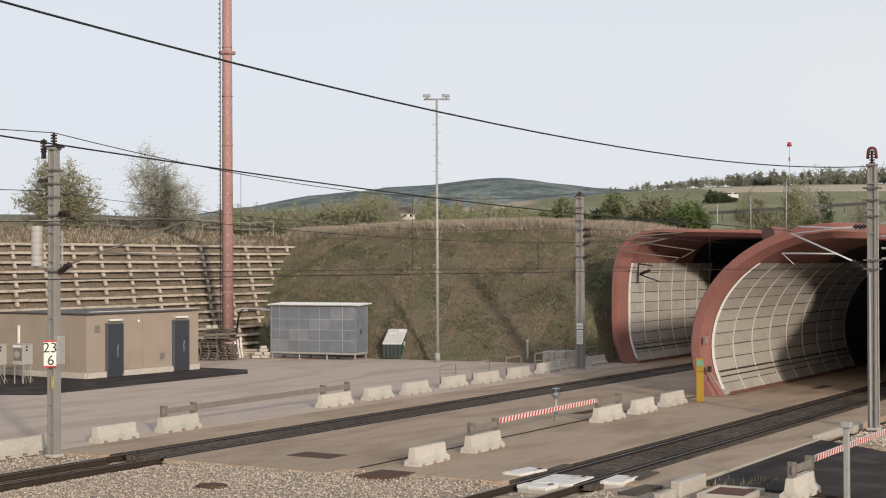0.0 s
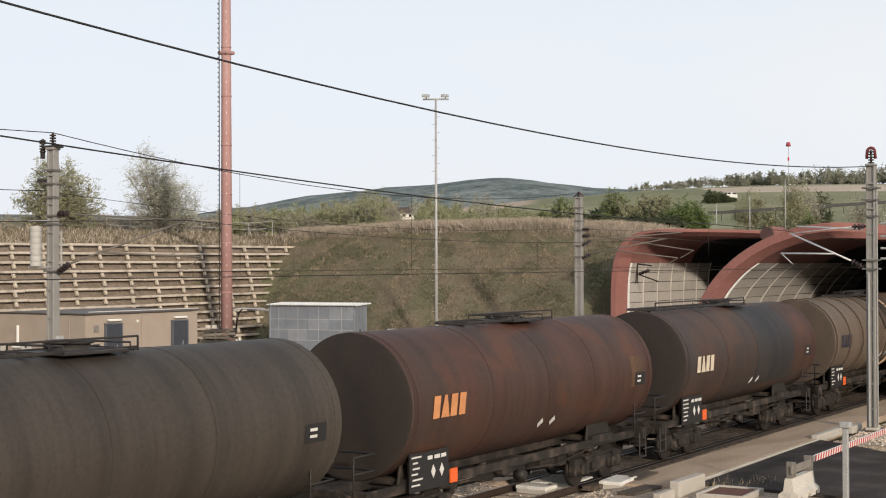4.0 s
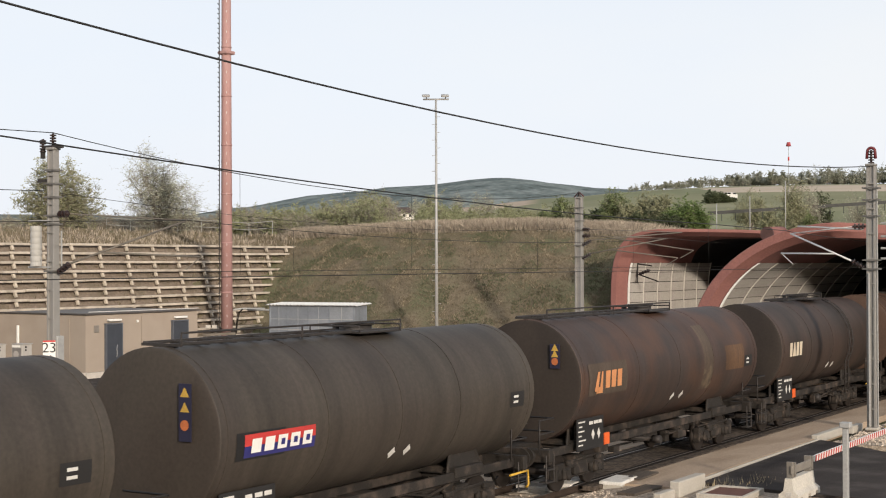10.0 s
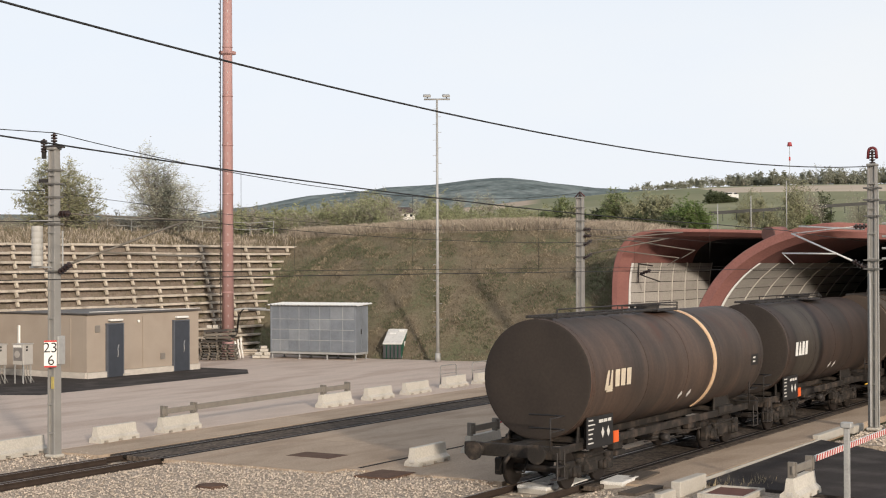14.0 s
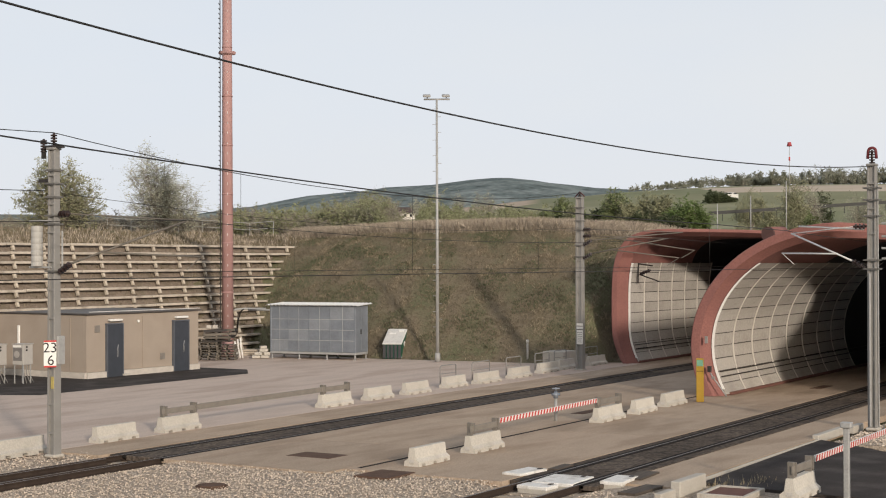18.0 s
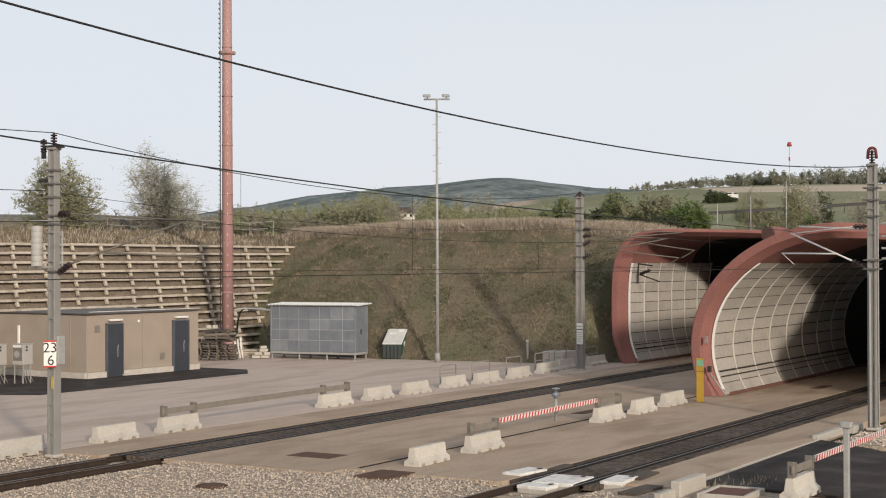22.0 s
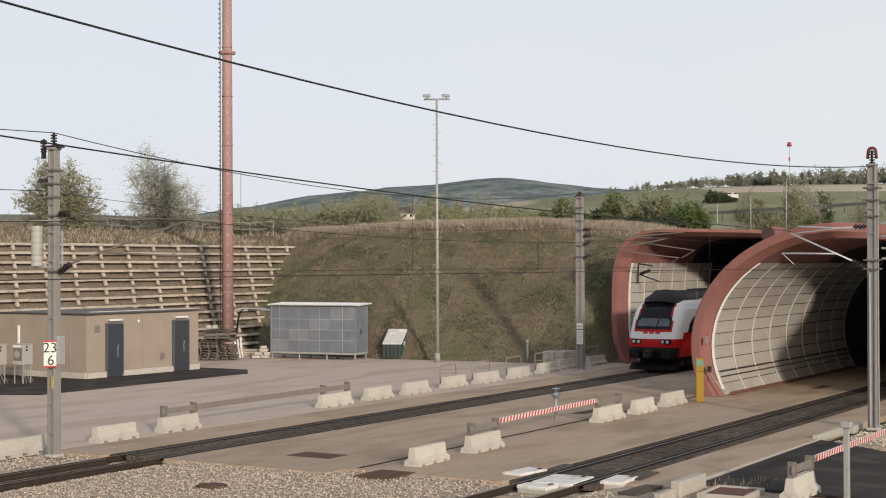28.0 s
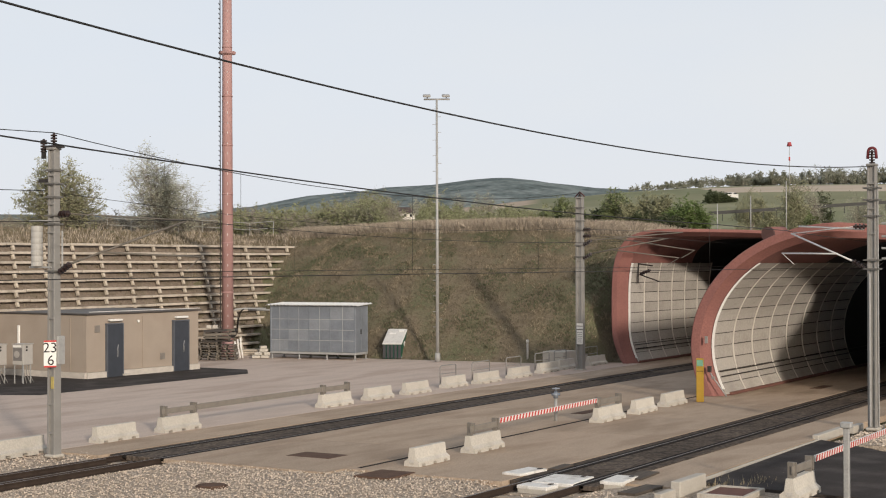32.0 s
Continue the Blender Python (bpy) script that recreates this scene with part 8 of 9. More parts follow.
    chain(bm, [(0, 0.15, 9.2)] + pts + [(0, -0.15, 9.2)], 0.05, 6)
    part("insulated_loop", bm, mat("dark_red_cover", (0.16, 0.03, 0.035), 0.6), th)
    bm = bmesh.new()
    rod(bm, (-0.05, -0.2, 0.1), (-0.05, -0.2, 8.3), 0.022, 6)
    part("cable_conduit", bm, GALV, th)
    bm = bmesh.new()
    rod(bm, (-0.2, 0.05, 0.1), (-0.2, 0.05, 5.3), 0.04, 6)
    part("cable_conduit", bm, GALV, th)
    for z in (6.55, 7.0, 5.8, 6.15):
        bm = bmesh.new()
        rod(bm, (0.05, -0.3, z), (0.05, -0.75, z), 0.04, 6)
        rod(bm, (0.05, -0.72, z), (0.05, -0.78, z + 0.12), 0.07, 8)
        part("side_arm", bm, GALV, th)


build_masts()


def wire(name, pts, r, label, group="overhead wires"):
    bm = bmesh.new()
    chain(bm, pts, r, 5)
    return tagged(part(name, bm, WIRE), label, "cable", group)


def sag_line(a, b, sag, n=24):
    a, b = Vector(a), Vector(b)
    return [a.lerp(b, i / n) - Vector((0, 0, sag * 4 * (i / n) * (1 - i / n))) for i in range(n + 1)]


def build_wires():
    wire("feeder_cable", [(x, 13.85, 8.27 + 0.0017 * (x - 31.5) ** 2 if x < 31.5 else 8.27 + 0.00175 * (x - 31.5) ** 2) for x in [k * 1.9 for k in range(-5, 27)] + [51.1]], 0.016, "thick dark feeder cable sagging between masts")
    mess = [(x, YN, 6.94 + 0.00084 * (x - 46) ** 2 if x < 46 else 6.94 - 0.012 * (x - 46)) for x in range(-10, 55, 2)]
    wire("catenary_wire", mess, 0.014, "dark catenary wire over the near track")
    wire("catenary_wire", sag_line((54.0, YN, 6.83), (110, YN, 6.5), 0.35), 0.012, "dark catenary wire into the near tunnel")
    wire("contact_wire", sag_line((-60, YN, Z_CONT), (160, YN, Z_CONT - 0.1), 0.0, 4), 0.009, "thin contact wire over the near track")
    wire("catenary_wire", sag_line((-25, YF + 0.1, 7.2), (35.5, YF, 7.05), 0.5), 0.011, "dark catenary wire over the far track")
    wire("catenary_wire", sag_line((35.5, YF, 7.05), (73.8, YF, 6.95), 0.42), 0.011, "dark catenary wire over the far track")
    wire("catenary_wire", sag_line((73.8, YF, 6.95), (130, YF, 6.5), 0.2), 0.011, "dark catenary wire into the far tunnel")
    wire("contact_wire", sag_line((-60, YF, Z_CONT), (160, YF, Z_CONT - 0.1), 0.0, 4), 0.009, "thin contact wire over the far track")
    wire("feeder_cable", sag_line((-20, 33.0, 9.7), (32.13, 32.95, 9.62), 0.35), 0.014, "dark feeder cable along the far masts")
    wire("feeder_cable", sag_line((32.13, 32.95, 9.62), (71.77, 34.9, 9.4), 0.98), 0.014, "dark feeder cable along the far masts")
    wire("feeder_cable", sag_line((-20, 33.3, 7.75), (32.13, 33.3, 7.9), 0.2), 0.012, "lower dark cable along the far masts")
    wire("feeder_cable", sag_line((32.13, 33.3, 7.9), (71.77, 34.9, 7.55), 0.55), 0.008, "lower dark cable along the far masts")
    for x in (16, 22, 28, 34, 40, 46):
        z = 6.93 + 0.00083 * (x - 46) ** 2
        wire("dropper", [(x, YN, z), (x, YN, Z_CONT)], 0.004, "thin dropper wire between catenary and contact wire", "dropper wires")
    for x in (41, 47, 53, 59, 65):
        t = (x - 35.5) / 38.3
        wire("dropper", [(x, YF, 7.05 - 0.1 * t - 0.42 * 4 * t * (1 - t)), (x, YF, Z_CONT)], 0.004, "thin dropper wire between catenary and contact wire", "dropper wires")


build_wires()


def barrier_mesh(length):
    bm = bmesh.new()
    prof = [(-0.25, 0.07), (-0.25, 0.13), (-0.13, 0.22), (-0.085, 0.52), (0.085, 0.52), (0.13, 0.22), (0.25, 0.13), (0.25, 0.07)]
    loft(bm, [[Vector((x, y * k, 0.05 + (z - 0.05) * kz)) for y, z in prof] for x, k, kz in ((0, 0.97, 1), (0.05, 1.0, 1), (length - 0.05, 1.0, 1), (length, 0.97, 1))], cap=(True, True), smooth=False)
    # feet with slots between them
    cuts = [0.0, length * 0.09, length * 0.2, length * 0.45, length * 0.56, length * 0.8, length * 0.91, length]
    for a, b in ((cuts[0], cuts[1]), (cuts[2], cuts[3]), (cuts[4], cuts[5]), (cuts[6], cuts[7])):
        box(bm, ((a + b) / 2, 0, 0.03), (b - a, 0.5, 0.09))
    bmesh.ops.recalc_face_normals(bm, faces=bm.faces)
    return bm


def build_barriers():
    pale = mat("barrier_concrete", (0.53, 0.50, 0.445), 0.85, var=0.25, scale=1.4, fine=20, second=(0.38, 0.355, 0.31), mix=(0.52, 0.78), rnd=0.08)
    far = [(30.9, 34.1, 1.9), (35.17, 34.28, 1.85), (38.38, 34.42, 1.95), (48.13, 34.8, 2.1), (51.6, 34.98, 1.9), (54.64, 35.03, 1.95), (58.44, 35.32, 1.9), (61.15, 35.2, 2.2),
           (64.9, 35.42, 2.05), (68.6, 35.75, 2.1), (71.3, 36.0, 1.9), (74.75, 35.9, 2.2)]
    near = [(35.56, 22.55, 1.75), (38.85, 22.65, 1.95), (48.5, 23.0, 2.2), (51.9, 23.05, 1.85), (55.1, 23.2, 2.1)]
    right = [(35.0, 11.5, 1.75)]
    for i, (x, y, l) in enumerate(far + near + right):
        is_far, is_near = i < len(far), len(far) <= i < len(far) + len(near)
        rz = 1.8 if is_far else 1.5 if is_near else 0.5
        th = thing("concrete_barrier", pose(x, y, -0.012, 0, 0, rz), "low pale precast concrete barrier", "barrier", "concrete barriers")
        part("body", barrier_mesh(l), pale, th)
        bm = bmesh.new()
        box(bm, (-0.005, 0, 0.14), (0.02, 0.16, 0.1), 0.005)
        part("end_plate", bm, mat("end_plate_grey", (0.5, 0.48, 0.45), 0.7), th)
        k = i if is_far else i - len(far)
        if (is_far and k in (2, 3)) or (is_near and k in (1, 2)) or i >= len(far) + len(near):
            th["label"] = "precast concrete barrier carrying two steel posts and a rail"
            for px in (0.14, l - 0.22):
                bm = bmesh.new()
                box(bm, (px, 0, 0.68), (0.09, 0.16, 0.46), 0.01)
                box(bm, (px + 0.1, 0, 0.72), (0.1, 0.22, 0.34), 0.01)
                part("post", bm, mat("post_grey_brown", (0.17, 0.155, 0.135), 0.7, var=0.2), th)
            bm = bmesh.new()
            box(bm, (l / 2, -0.06, 0.72), (l * 0.95, 0.05, 0.19), 0.01)
            part("rail", bm, mat("plank_grey", (0.21, 0.19, 0.165), 0.75, var=0.2), th)
        if is_far and k >= 6:
            th["label"] = "low precast concrete barrier with a tubular hoop rail behind"
            bm = bmesh.new()
            chain(bm, [(0.2, 0.3, 0.0), (0.2, 0.3, 0.94), (0.3, 0.3, 1.0), (l - 0.3, 0.3, 1.0), (l - 0.2, 0.3, 0.94), (l - 0.2, 0.3, 0.0)], 0.028, 6)
            rod(bm, (0.2, 0.3, 0.62), (l - 0.2, 0.3, 0.62), 0.02, 6)
            part("hoop", bm, GREYP, th)
    # long plank rail between two far barriers
    bm = bmesh.new()
    box(bm, (44.2, 34.62, 0.71), (8.2, 0.05, 0.2), 0.01, rot=Matrix.Rotation(radians(2.3), 3, "Z"))
    o = part("plank_rail", bm, mat("plank_grey", (0.21, 0.19, 0.165), 0.75, var=0.2))
    tagged(o, "long grey plank rail between two barriers", "barrier")
    # striped booms
    for a, b, n in (((40.9, 22.72, 0.78), (48.55, 22.98, 0.78), 34), ((36.75, 11.42, 0.8), (46.5, 11.5, 0.8), 44)):
        th = thing("barrier_boom", Matrix.Identity(4), "red and white striped barrier boom", "barrier boom", "barrier booms")
        A, B = Vector(a), Vector(b)
        d = (B - A).normalized()
        up = Vector((0, 0, 1))
        bm = bmesh.new()
        side = d.cross(up).normalized()
        rings = [[p + side * sy * 0.025 + up * sz * 0.075 for sy, sz in ((-1, -1), (1, -1), (1, 1), (-1, 1))] for p in (A, B)]
        loft(bm, rings, cap=(True, True), smooth=False)
        bmesh.ops.recalc_face_normals(bm, faces=bm.faces)
        part("boom", bm, WHITE, th)
        bm = bmesh.new()
        L_ = (B - A).length
        for i in range(n):
            s0 = L_ * (i + 0.1) / n
            w = L_ / n * 0.52
            for sgn in (-1, 1):
                off = side * sgn * 0.027
                quad(bm, [A + d * s0 + off - up * 0.075, A + d * (s0 + w) + off - up * 0.075, A + d * (s0 + w + 0.06) + off + up * 0.075, A + d * (s0 + 0.06) + off + up * 0.075])
        part("stripes", bm, REDP, th)
    # boom support post at the right
    th = thing("boom_post", pose(36.0, 10.4, 0), "galvanised post under the barrier boom", "post")
    bm = bmesh.new()
    box(bm, (0, 0, 0.85), (0.13, 0.13, 1.75), 0.01)
    part("post", bm, GALV, th)
    bm = bmesh.new()
    box(bm, (0, 0, 1.76), (0.24, 0.26, 0.14), 0.02)
    part("bracket", bm, GALV, th)


build_barriers()


def build_small_fittings():
    th = thing("yellow_post", pose(57.85, 22.72, 0, 0, 0, 20), "yellow square post with a green and white label", "post")
    bm = bmesh.new()
    box(bm, (0, 0, 0.88), (0.26, 0.3, 1.78), 0.02)
    part("post", bm, YELL, th)
    bm = bmesh.new()
    box(bm, (-0.135, 0, 1.58), (0.02, 0.26, 0.26))
    part("label_plate", bm, mat("mint_label", (0.25, 0.52, 0.36), 0.6), th)
    bm = bmesh.new()
    box(bm, (-0.135, 0, 1.25), (0.02, 0.28, 0.02))
    part("seam", bm, DARKST, th)
    th = thing("hydrant", pose(48.35, 24.5, 0), "grey metal hydrant with a valve head", "hydrant")
    bm = bmesh.new()
    rod(bm, (0, 0, -0.02), (0, 0, 0.85), 0.055, 12)
    rod(bm, (0, 0, 0.3), (0, 0, 0.35), 0.08, 12)
    part("standpipe", bm, GALV, th)
    bm = bmesh.new()
    rod(bm, (0, 0, 0.82), (0, 0, 1.05), 0.1, 12, 0.06)
    rod(bm, (-0.13, 0.09, 0.95), (0.13, -0.09, 0.95), 0.05, 8)
    rod(bm, (0, 0, 1.08), (0, 0, 1.2), 0.03, 8)
    rod(bm, (-0.1, 0.1, 1.16), (0.1, -0.1, 1.16), 0.025, 6)
    part("valve_head", bm, mat("valve_grey", (0.22, 0.25, 0.29), 0.5, 0.4), th)
    for x, y in ((75.6, 40.1), (77.2, 38.9)):
        th = thing("marker_post", pose(x, y, 0.0), "slim pale grey marker post", "post", "marker posts")
        bm = bmesh.new()
        rod(bm, (0, 0, -0.05), (0, 0, 1.15), 0.06, 10)
        part("post", bm, mat("marker_pale", (0.5, 0.48, 0.45), 0.7), th)
        bm = bmesh.new()
        rod(bm, (0, 0, 1.15), (0, 0, 1.3), 0.085, 10)
        part("head", bm, WHITE, th)
    for (x, y), s in (((73.9, 37.2), (1.6, 1.3, 0.85)), ((75.4, 37.0), (1.2, 1.0, 0.6))):
        bm = bmesh.new()
        box(bm, (x, y, s[2] / 2 - 0.01), s, 0.03)
        tagged(part("concrete_block", bm, CONC), "grey concrete block at the slope foot", "concrete block", "concrete blocks")
    # steel covers in the apron
    for i, pts in enumerate(([(35.75, 27.1), (36.75, 27.1), (36.75, 25.55), (35.75, 25.55)], [(33.2, 22.9), (34.55, 22.9), (34.55, 21.8), (33.2, 21.8)],
                             [(51.0, 25.2), (53.0, 25.2), (53.0, 24.7), (51.0, 24.7)], [(66.5, 26.2), (68.5, 26.2), (68.5, 25.6), (66.5, 25.6)], [(66.2, 20.8), (68.2, 20.8), (68.2, 20.3), (66.2, 20.3)])):
        bm = bmesh.new()
        slab(bm, pts, -0.05, -0.002 if i != 1 else 0.012)
        tagged(part("pit_cover", bm, RUSTP), "rusty brown steel pit cover in the apron", "pit cover", "pit covers")
    # dark drain slot through the slabs
    bm = bmesh.new()
    slab(bm, [(34.6, 23.62), (62, 23.70), (62, 23.82), (34.6, 23.74)], -0.03, -0.004)
    tagged(part("drain_slot", bm, RUBBER), "narrow dark drainage slot in the slabs", "drain", kind="structure")
    # round manhole in the ballast
    bm = bmesh.new()
    rod(bm, (29.95, 25.1, -0.26), (29.95, 25.1, -0.01), 0.42, 24)
    rod(bm, (29.95, 25.1, -0.01), (29.95, 25.1, 0.02), 0.36, 24)
    tagged(part("manhole", bm, RUSTP), "round rusty manhole ring in the ballast", "manhole")
    # white track equipment covers
    pads = [((36.1, 19.25, -0.02), (1.3, 0.62, 0.10), -6), ((35.35, YN, -0.05), (1.55, 1.15, 0.10), 4), ((34.1, YN + 0.1, -0.05), (0.6, 0.9, 0.10), -3), ((35.9, 16.35, -0.01), (1.3, 0.62, 0.10), 5)]
    for c, s, a in pads:
        th = thing("track_cover", pose(c[0], c[1], c[2], 0, 0, a), "white painted cover box on the track", "cover", "track covers")
        bm = bmesh.new()
        box(bm, (0, 0, 0.02), s, 0.02)
        part("lid", bm, mat("chalky_white", (0.76, 0.74, 0.70), 0.7, var=0.25, scale=2.5, second=(0.45, 0.42, 0.38), mix=(0.52, 0.68)), th)
        bm = bmesh.new()
        box(bm, (-0.02, 0, -0.13), (s[0] - 0.06, s[1] - 0.06, 0.22))
        part("skirt", bm, CONC, th)
        bm = bmesh.new()
        box(bm, (s[0] * 0.36, -s[1] * 0.3, 0.075), (0.16, 0.1, 0.03), 0.005)
        part("catch", bm, DARKST, th)
    # end of the apron beside the near track
    for (x, y, z), s in (((35.35, 14.2, 0.05), (1.75, 0.26, 0.52)), ((33.7, 14.15, -0.02), (0.9, 0.2, 0.4))):
        bm = bmesh.new()
        box(bm, (x, y, z), s, 0.02)
        tagged(part("kerb_block", bm, CONC), "pale concrete kerb block at the apron edge", "kerb", "kerb blocks")
    th = thing("inspection_pit", pose(35.25, 13.05, 0, 0, 0, 2), "concrete pit frame with a rusty brown cover", "pit")
    bm = bmesh.new()
    for c, s in (((0, 0.56, 0.0), (1.6, 0.1, 0.16)), ((0, -0.56, 0.0), (1.6, 0.1, 0.16)), ((0.75, 0, 0.0), (0.1, 1.02, 0.16)), ((-0.75, 0, 0.0), (0.1, 1.02, 0.16))):
        box(bm, c, s, 0.015)
    part("frame", bm, CONC, th)
    bm = bmesh.new()
    box(bm, (0, 0, -0.01), (1.4, 1.02, 0.1), 0.01)
    part("cover", bm, mat("red_brown_cover", (0.13, 0.055, 0.04), 0.8, var=0.25), th)
    for x, y, l in ((49.0, 14.75, 2.9), (51.3, 14.5, 1.2)):
        bm = bmesh.new()
        box(bm, (x, y, -0.02), (l, 0.22, 0.26), 0.02)
        tagged(part("kerb_block", bm, CONC), "pale concrete kerb block at the mast foot", "kerb", "kerb blocks")
    bm = bmesh.new()
    box(bm, (52.0, 13.3, -0.02), (1.1, 0.5, 0.24), 0.02)
    tagged(part("cable_duct", bm, mat("ochre_duct", (0.36, 0.27, 0.13), 0.8)), "ochre cable duct at the mast foot", "duct")


build_small_fittings()


def build_corner_clutter():
    """Ochre sand heap, dry weeds and boards by the end of the access road; anchor fittings inside the far portal."""
    rnd = random.Random(31)
    bm = bmesh.new()
    rings = []
    for k in range(7):
        rr = 0.5 * (1 - (k / 6.5) ** 1.5)
        rings.append([Vector((34.45 + rr * 1.2 * math.cos(a), 12.25 + rr * math.sin(a) * (1 + 0.15 * math.sin(3 * a)), -0.13 + 0.14 * (k / 6) ** 0.8 + 0.02 * rnd.random())) for a in [2 * math.pi * i / 18 for i in range(18)]])
    loft(bm, rings, cap=(False, True))
    tagged(part("sand_heap", bm, mat("ochre_sand", (0.48, 0.31, 0.12), 0.95, var=0.35, scale=4, fine=30, bump=0.8, bump_dist=0.03, spec=0.1)), "low heap of ochre sand beside the pit", "sand")
    verts, faces = [], []
    for _ in range(150):
        cx, cy = (36.6, 13.9) if rnd.random() < 0.6 else (37.6, 13.3)
        x, y = cx + rnd.gauss(0, 0.5), cy + rnd.gauss(0, 0.22)
        h, a = rnd.uniform(0.06, 0.26), rnd.uniform(0, 3.14)
        dx, dy = math.cos(a) * 0.008, math.sin(a) * 0.008
        lx, ly = rnd.gauss(0, 0.3) * h, rnd.gauss(0, 0.3) * h
        n = len(verts)
        verts.extend([(x - dx, y - dy, -0.1), (x + dx, y + dy, -0.1), (x + lx, y + ly, h - 0.08)])
        faces.append((n, n + 1, n + 2))
    me = bpy.data.meshes.new("weeds")
    me.from_pydata(verts, [], faces)
    me.materials.append(mat("dry_weed", (0.42, 0.35, 0.22), 0.9, var=0.3))
    tagged(new("weeds", me), "dry weeds at the edge of the asphalt", "weeds", kind="stuff")
    for c, s_, a in (((37.0, 16.2, 0.0), (1.5, 0.5, 0.07), 4), ((34.9, 15.3, -0.04), (1.6, 0.5, 0.08), -3), ((37.5, 18.85, -0.03), (1.1, 0.3, 0.1), 3)):
        th = thing("board", pose(c[0], c[1], c[2], 0, 0, a), "dark weathered timber board beside the rail", "board", "timber boards")
        bm = bmesh.new()
        box(bm, (0, 0, 0), s_, 0.01)
        part("plank", bm, mat("dark_timber", (0.085, 0.068, 0.054), 0.9, var=0.4, scale=3, stretch=(0.3, 3, 3)), th)
    th = thing("wire_anchor", pose(79.2, 34.75, 4.9), "dark wire anchor with an insulator inside the tunnel mouth", "anchor")
    post_insulator(th, (0, 0, 0.1), (-0.5, -0.9, 0.35), 4)
    for a, b in (((0, 0.1, -0.4), (0, 0.05, 0.75)), ((0, 0, 0.7), (-0.7, -1.1, 0.6)), ((0, 0, 0.1), (-0.4, -1.4, -0.3))):
        bm = bmesh.new()
        rod(bm, a, b, 0.04, 6)
        part("arm", bm, DARKST, th)
    # a white van far off on the field road
    x, y = spot(1294, 360)
    th = thing("van", pose(x, y, height(x, y) - 0.35, 0, 0, -30), "small white van far off on a field road", "van")
    bm = bmesh.new()
    box(bm, (0, 0, 1.1), (3.4, 1.7, 1.1), 0.15)
    box(bm, (-0.3, 0, 1.7), (2.4, 1.6, 0.5), 0.12)
    b_ = part("body", bm, mat("van_white", (0.62, 0.61, 0.58), 0.5, var=0.2), th)
    for dx in (-0.9, 0.6):
        bm = bmesh.new()
        box(bm, (dx, -0.84, 1.72), (0.9, 0.06, 0.32))
        part("window", bm, GLASS, b_)
    for dx in (-1.0, 1.1):
        for sy in (-0.8, 0.8):
            bm = bmesh.new()
            rod(bm, (dx, sy - 0.1, 0.33), (dx, sy + 0.1, 0.33), 0.33, 12)
            part("wheel", bm, RUBBER, th)


# ---- plants ----


def leaf_material(name, c, island=0.45):
    m = mat(name, c, 0.8, var=0.2, scale=1.0, fine=6, bump=0, island=island, spec=0.08)
    return m


LEAF_OLIVE = leaf_material("leaf_olive", (0.275, 0.275, 0.165), 0.3)
LEAF_SILVER = leaf_material("leaf_silver", (0.37, 0.375, 0.285), 0.3)
LEAF_GREEN = leaf_material("leaf_green", (0.165, 0.195, 0.09), 0.35)
LEAF_LEAFY = leaf_material("leaf_bright", (0.125, 0.175, 0.06), 0.35)
LEAF_DARK = leaf_material("leaf_dark", (0.075, 0.09, 0.048))
STRAW = leaf_material("dry_grass", (0.385, 0.33, 0.265), 0.4)
TUFTM = leaf_material("slope_tuft", (0.205, 0.175, 0.125), 0.42)
TUFTP = leaf_material("slope_tuft_pale", (0.31, 0.26, 0.185), 0.4)
TUFTG = leaf_material("slope_tuft_green", (0.13, 0.138, 0.083), 0.35)


TWIG = mat("grey_twigs", (0.23, 0.20, 0.165), 0.95, var=0.3, scale=4, bump=0)


def stick(wood, a, b, r0, r1):
    """Thin tapered three-sided twig, added to lists of points and faces."""
    wv, wf = wood
    d = (b - a).normalized()
    e = d.orthogonal().normalized()
    f = d.cross(e)
    n = len(wv)
    for p, r in ((a, r0), (b, r1)):
        for k in range(3):
            q = p + (e * math.cos(k * 2.094) + f * math.sin(k * 2.094)) * r
            wv.append((q.x, q.y, q.z))
    for k in range(3):
        wf.append((n + k, n + (k + 1) % 3, n + 3 + (k + 1) % 3, n + 3 + k))


def leaf(verts, faces, c, u, sz, slim):
    e = u.orthogonal().normalized() * sz * slim
    u = u * sz
    n = len(verts)
    for q in (c - u, c + e, c + u, c - e):
        verts.append((q.x, q.y, q.z))
    faces.append((n, n + 1, n + 2, n + 3))


def wild(rnd, up=0.35):
    return Vector((rnd.gauss(0, 1), rnd.gauss(0, 1), rnd.gauss(up, 0.7))).normalized()


AWAY = Vector((0.856, 0.517, 0))


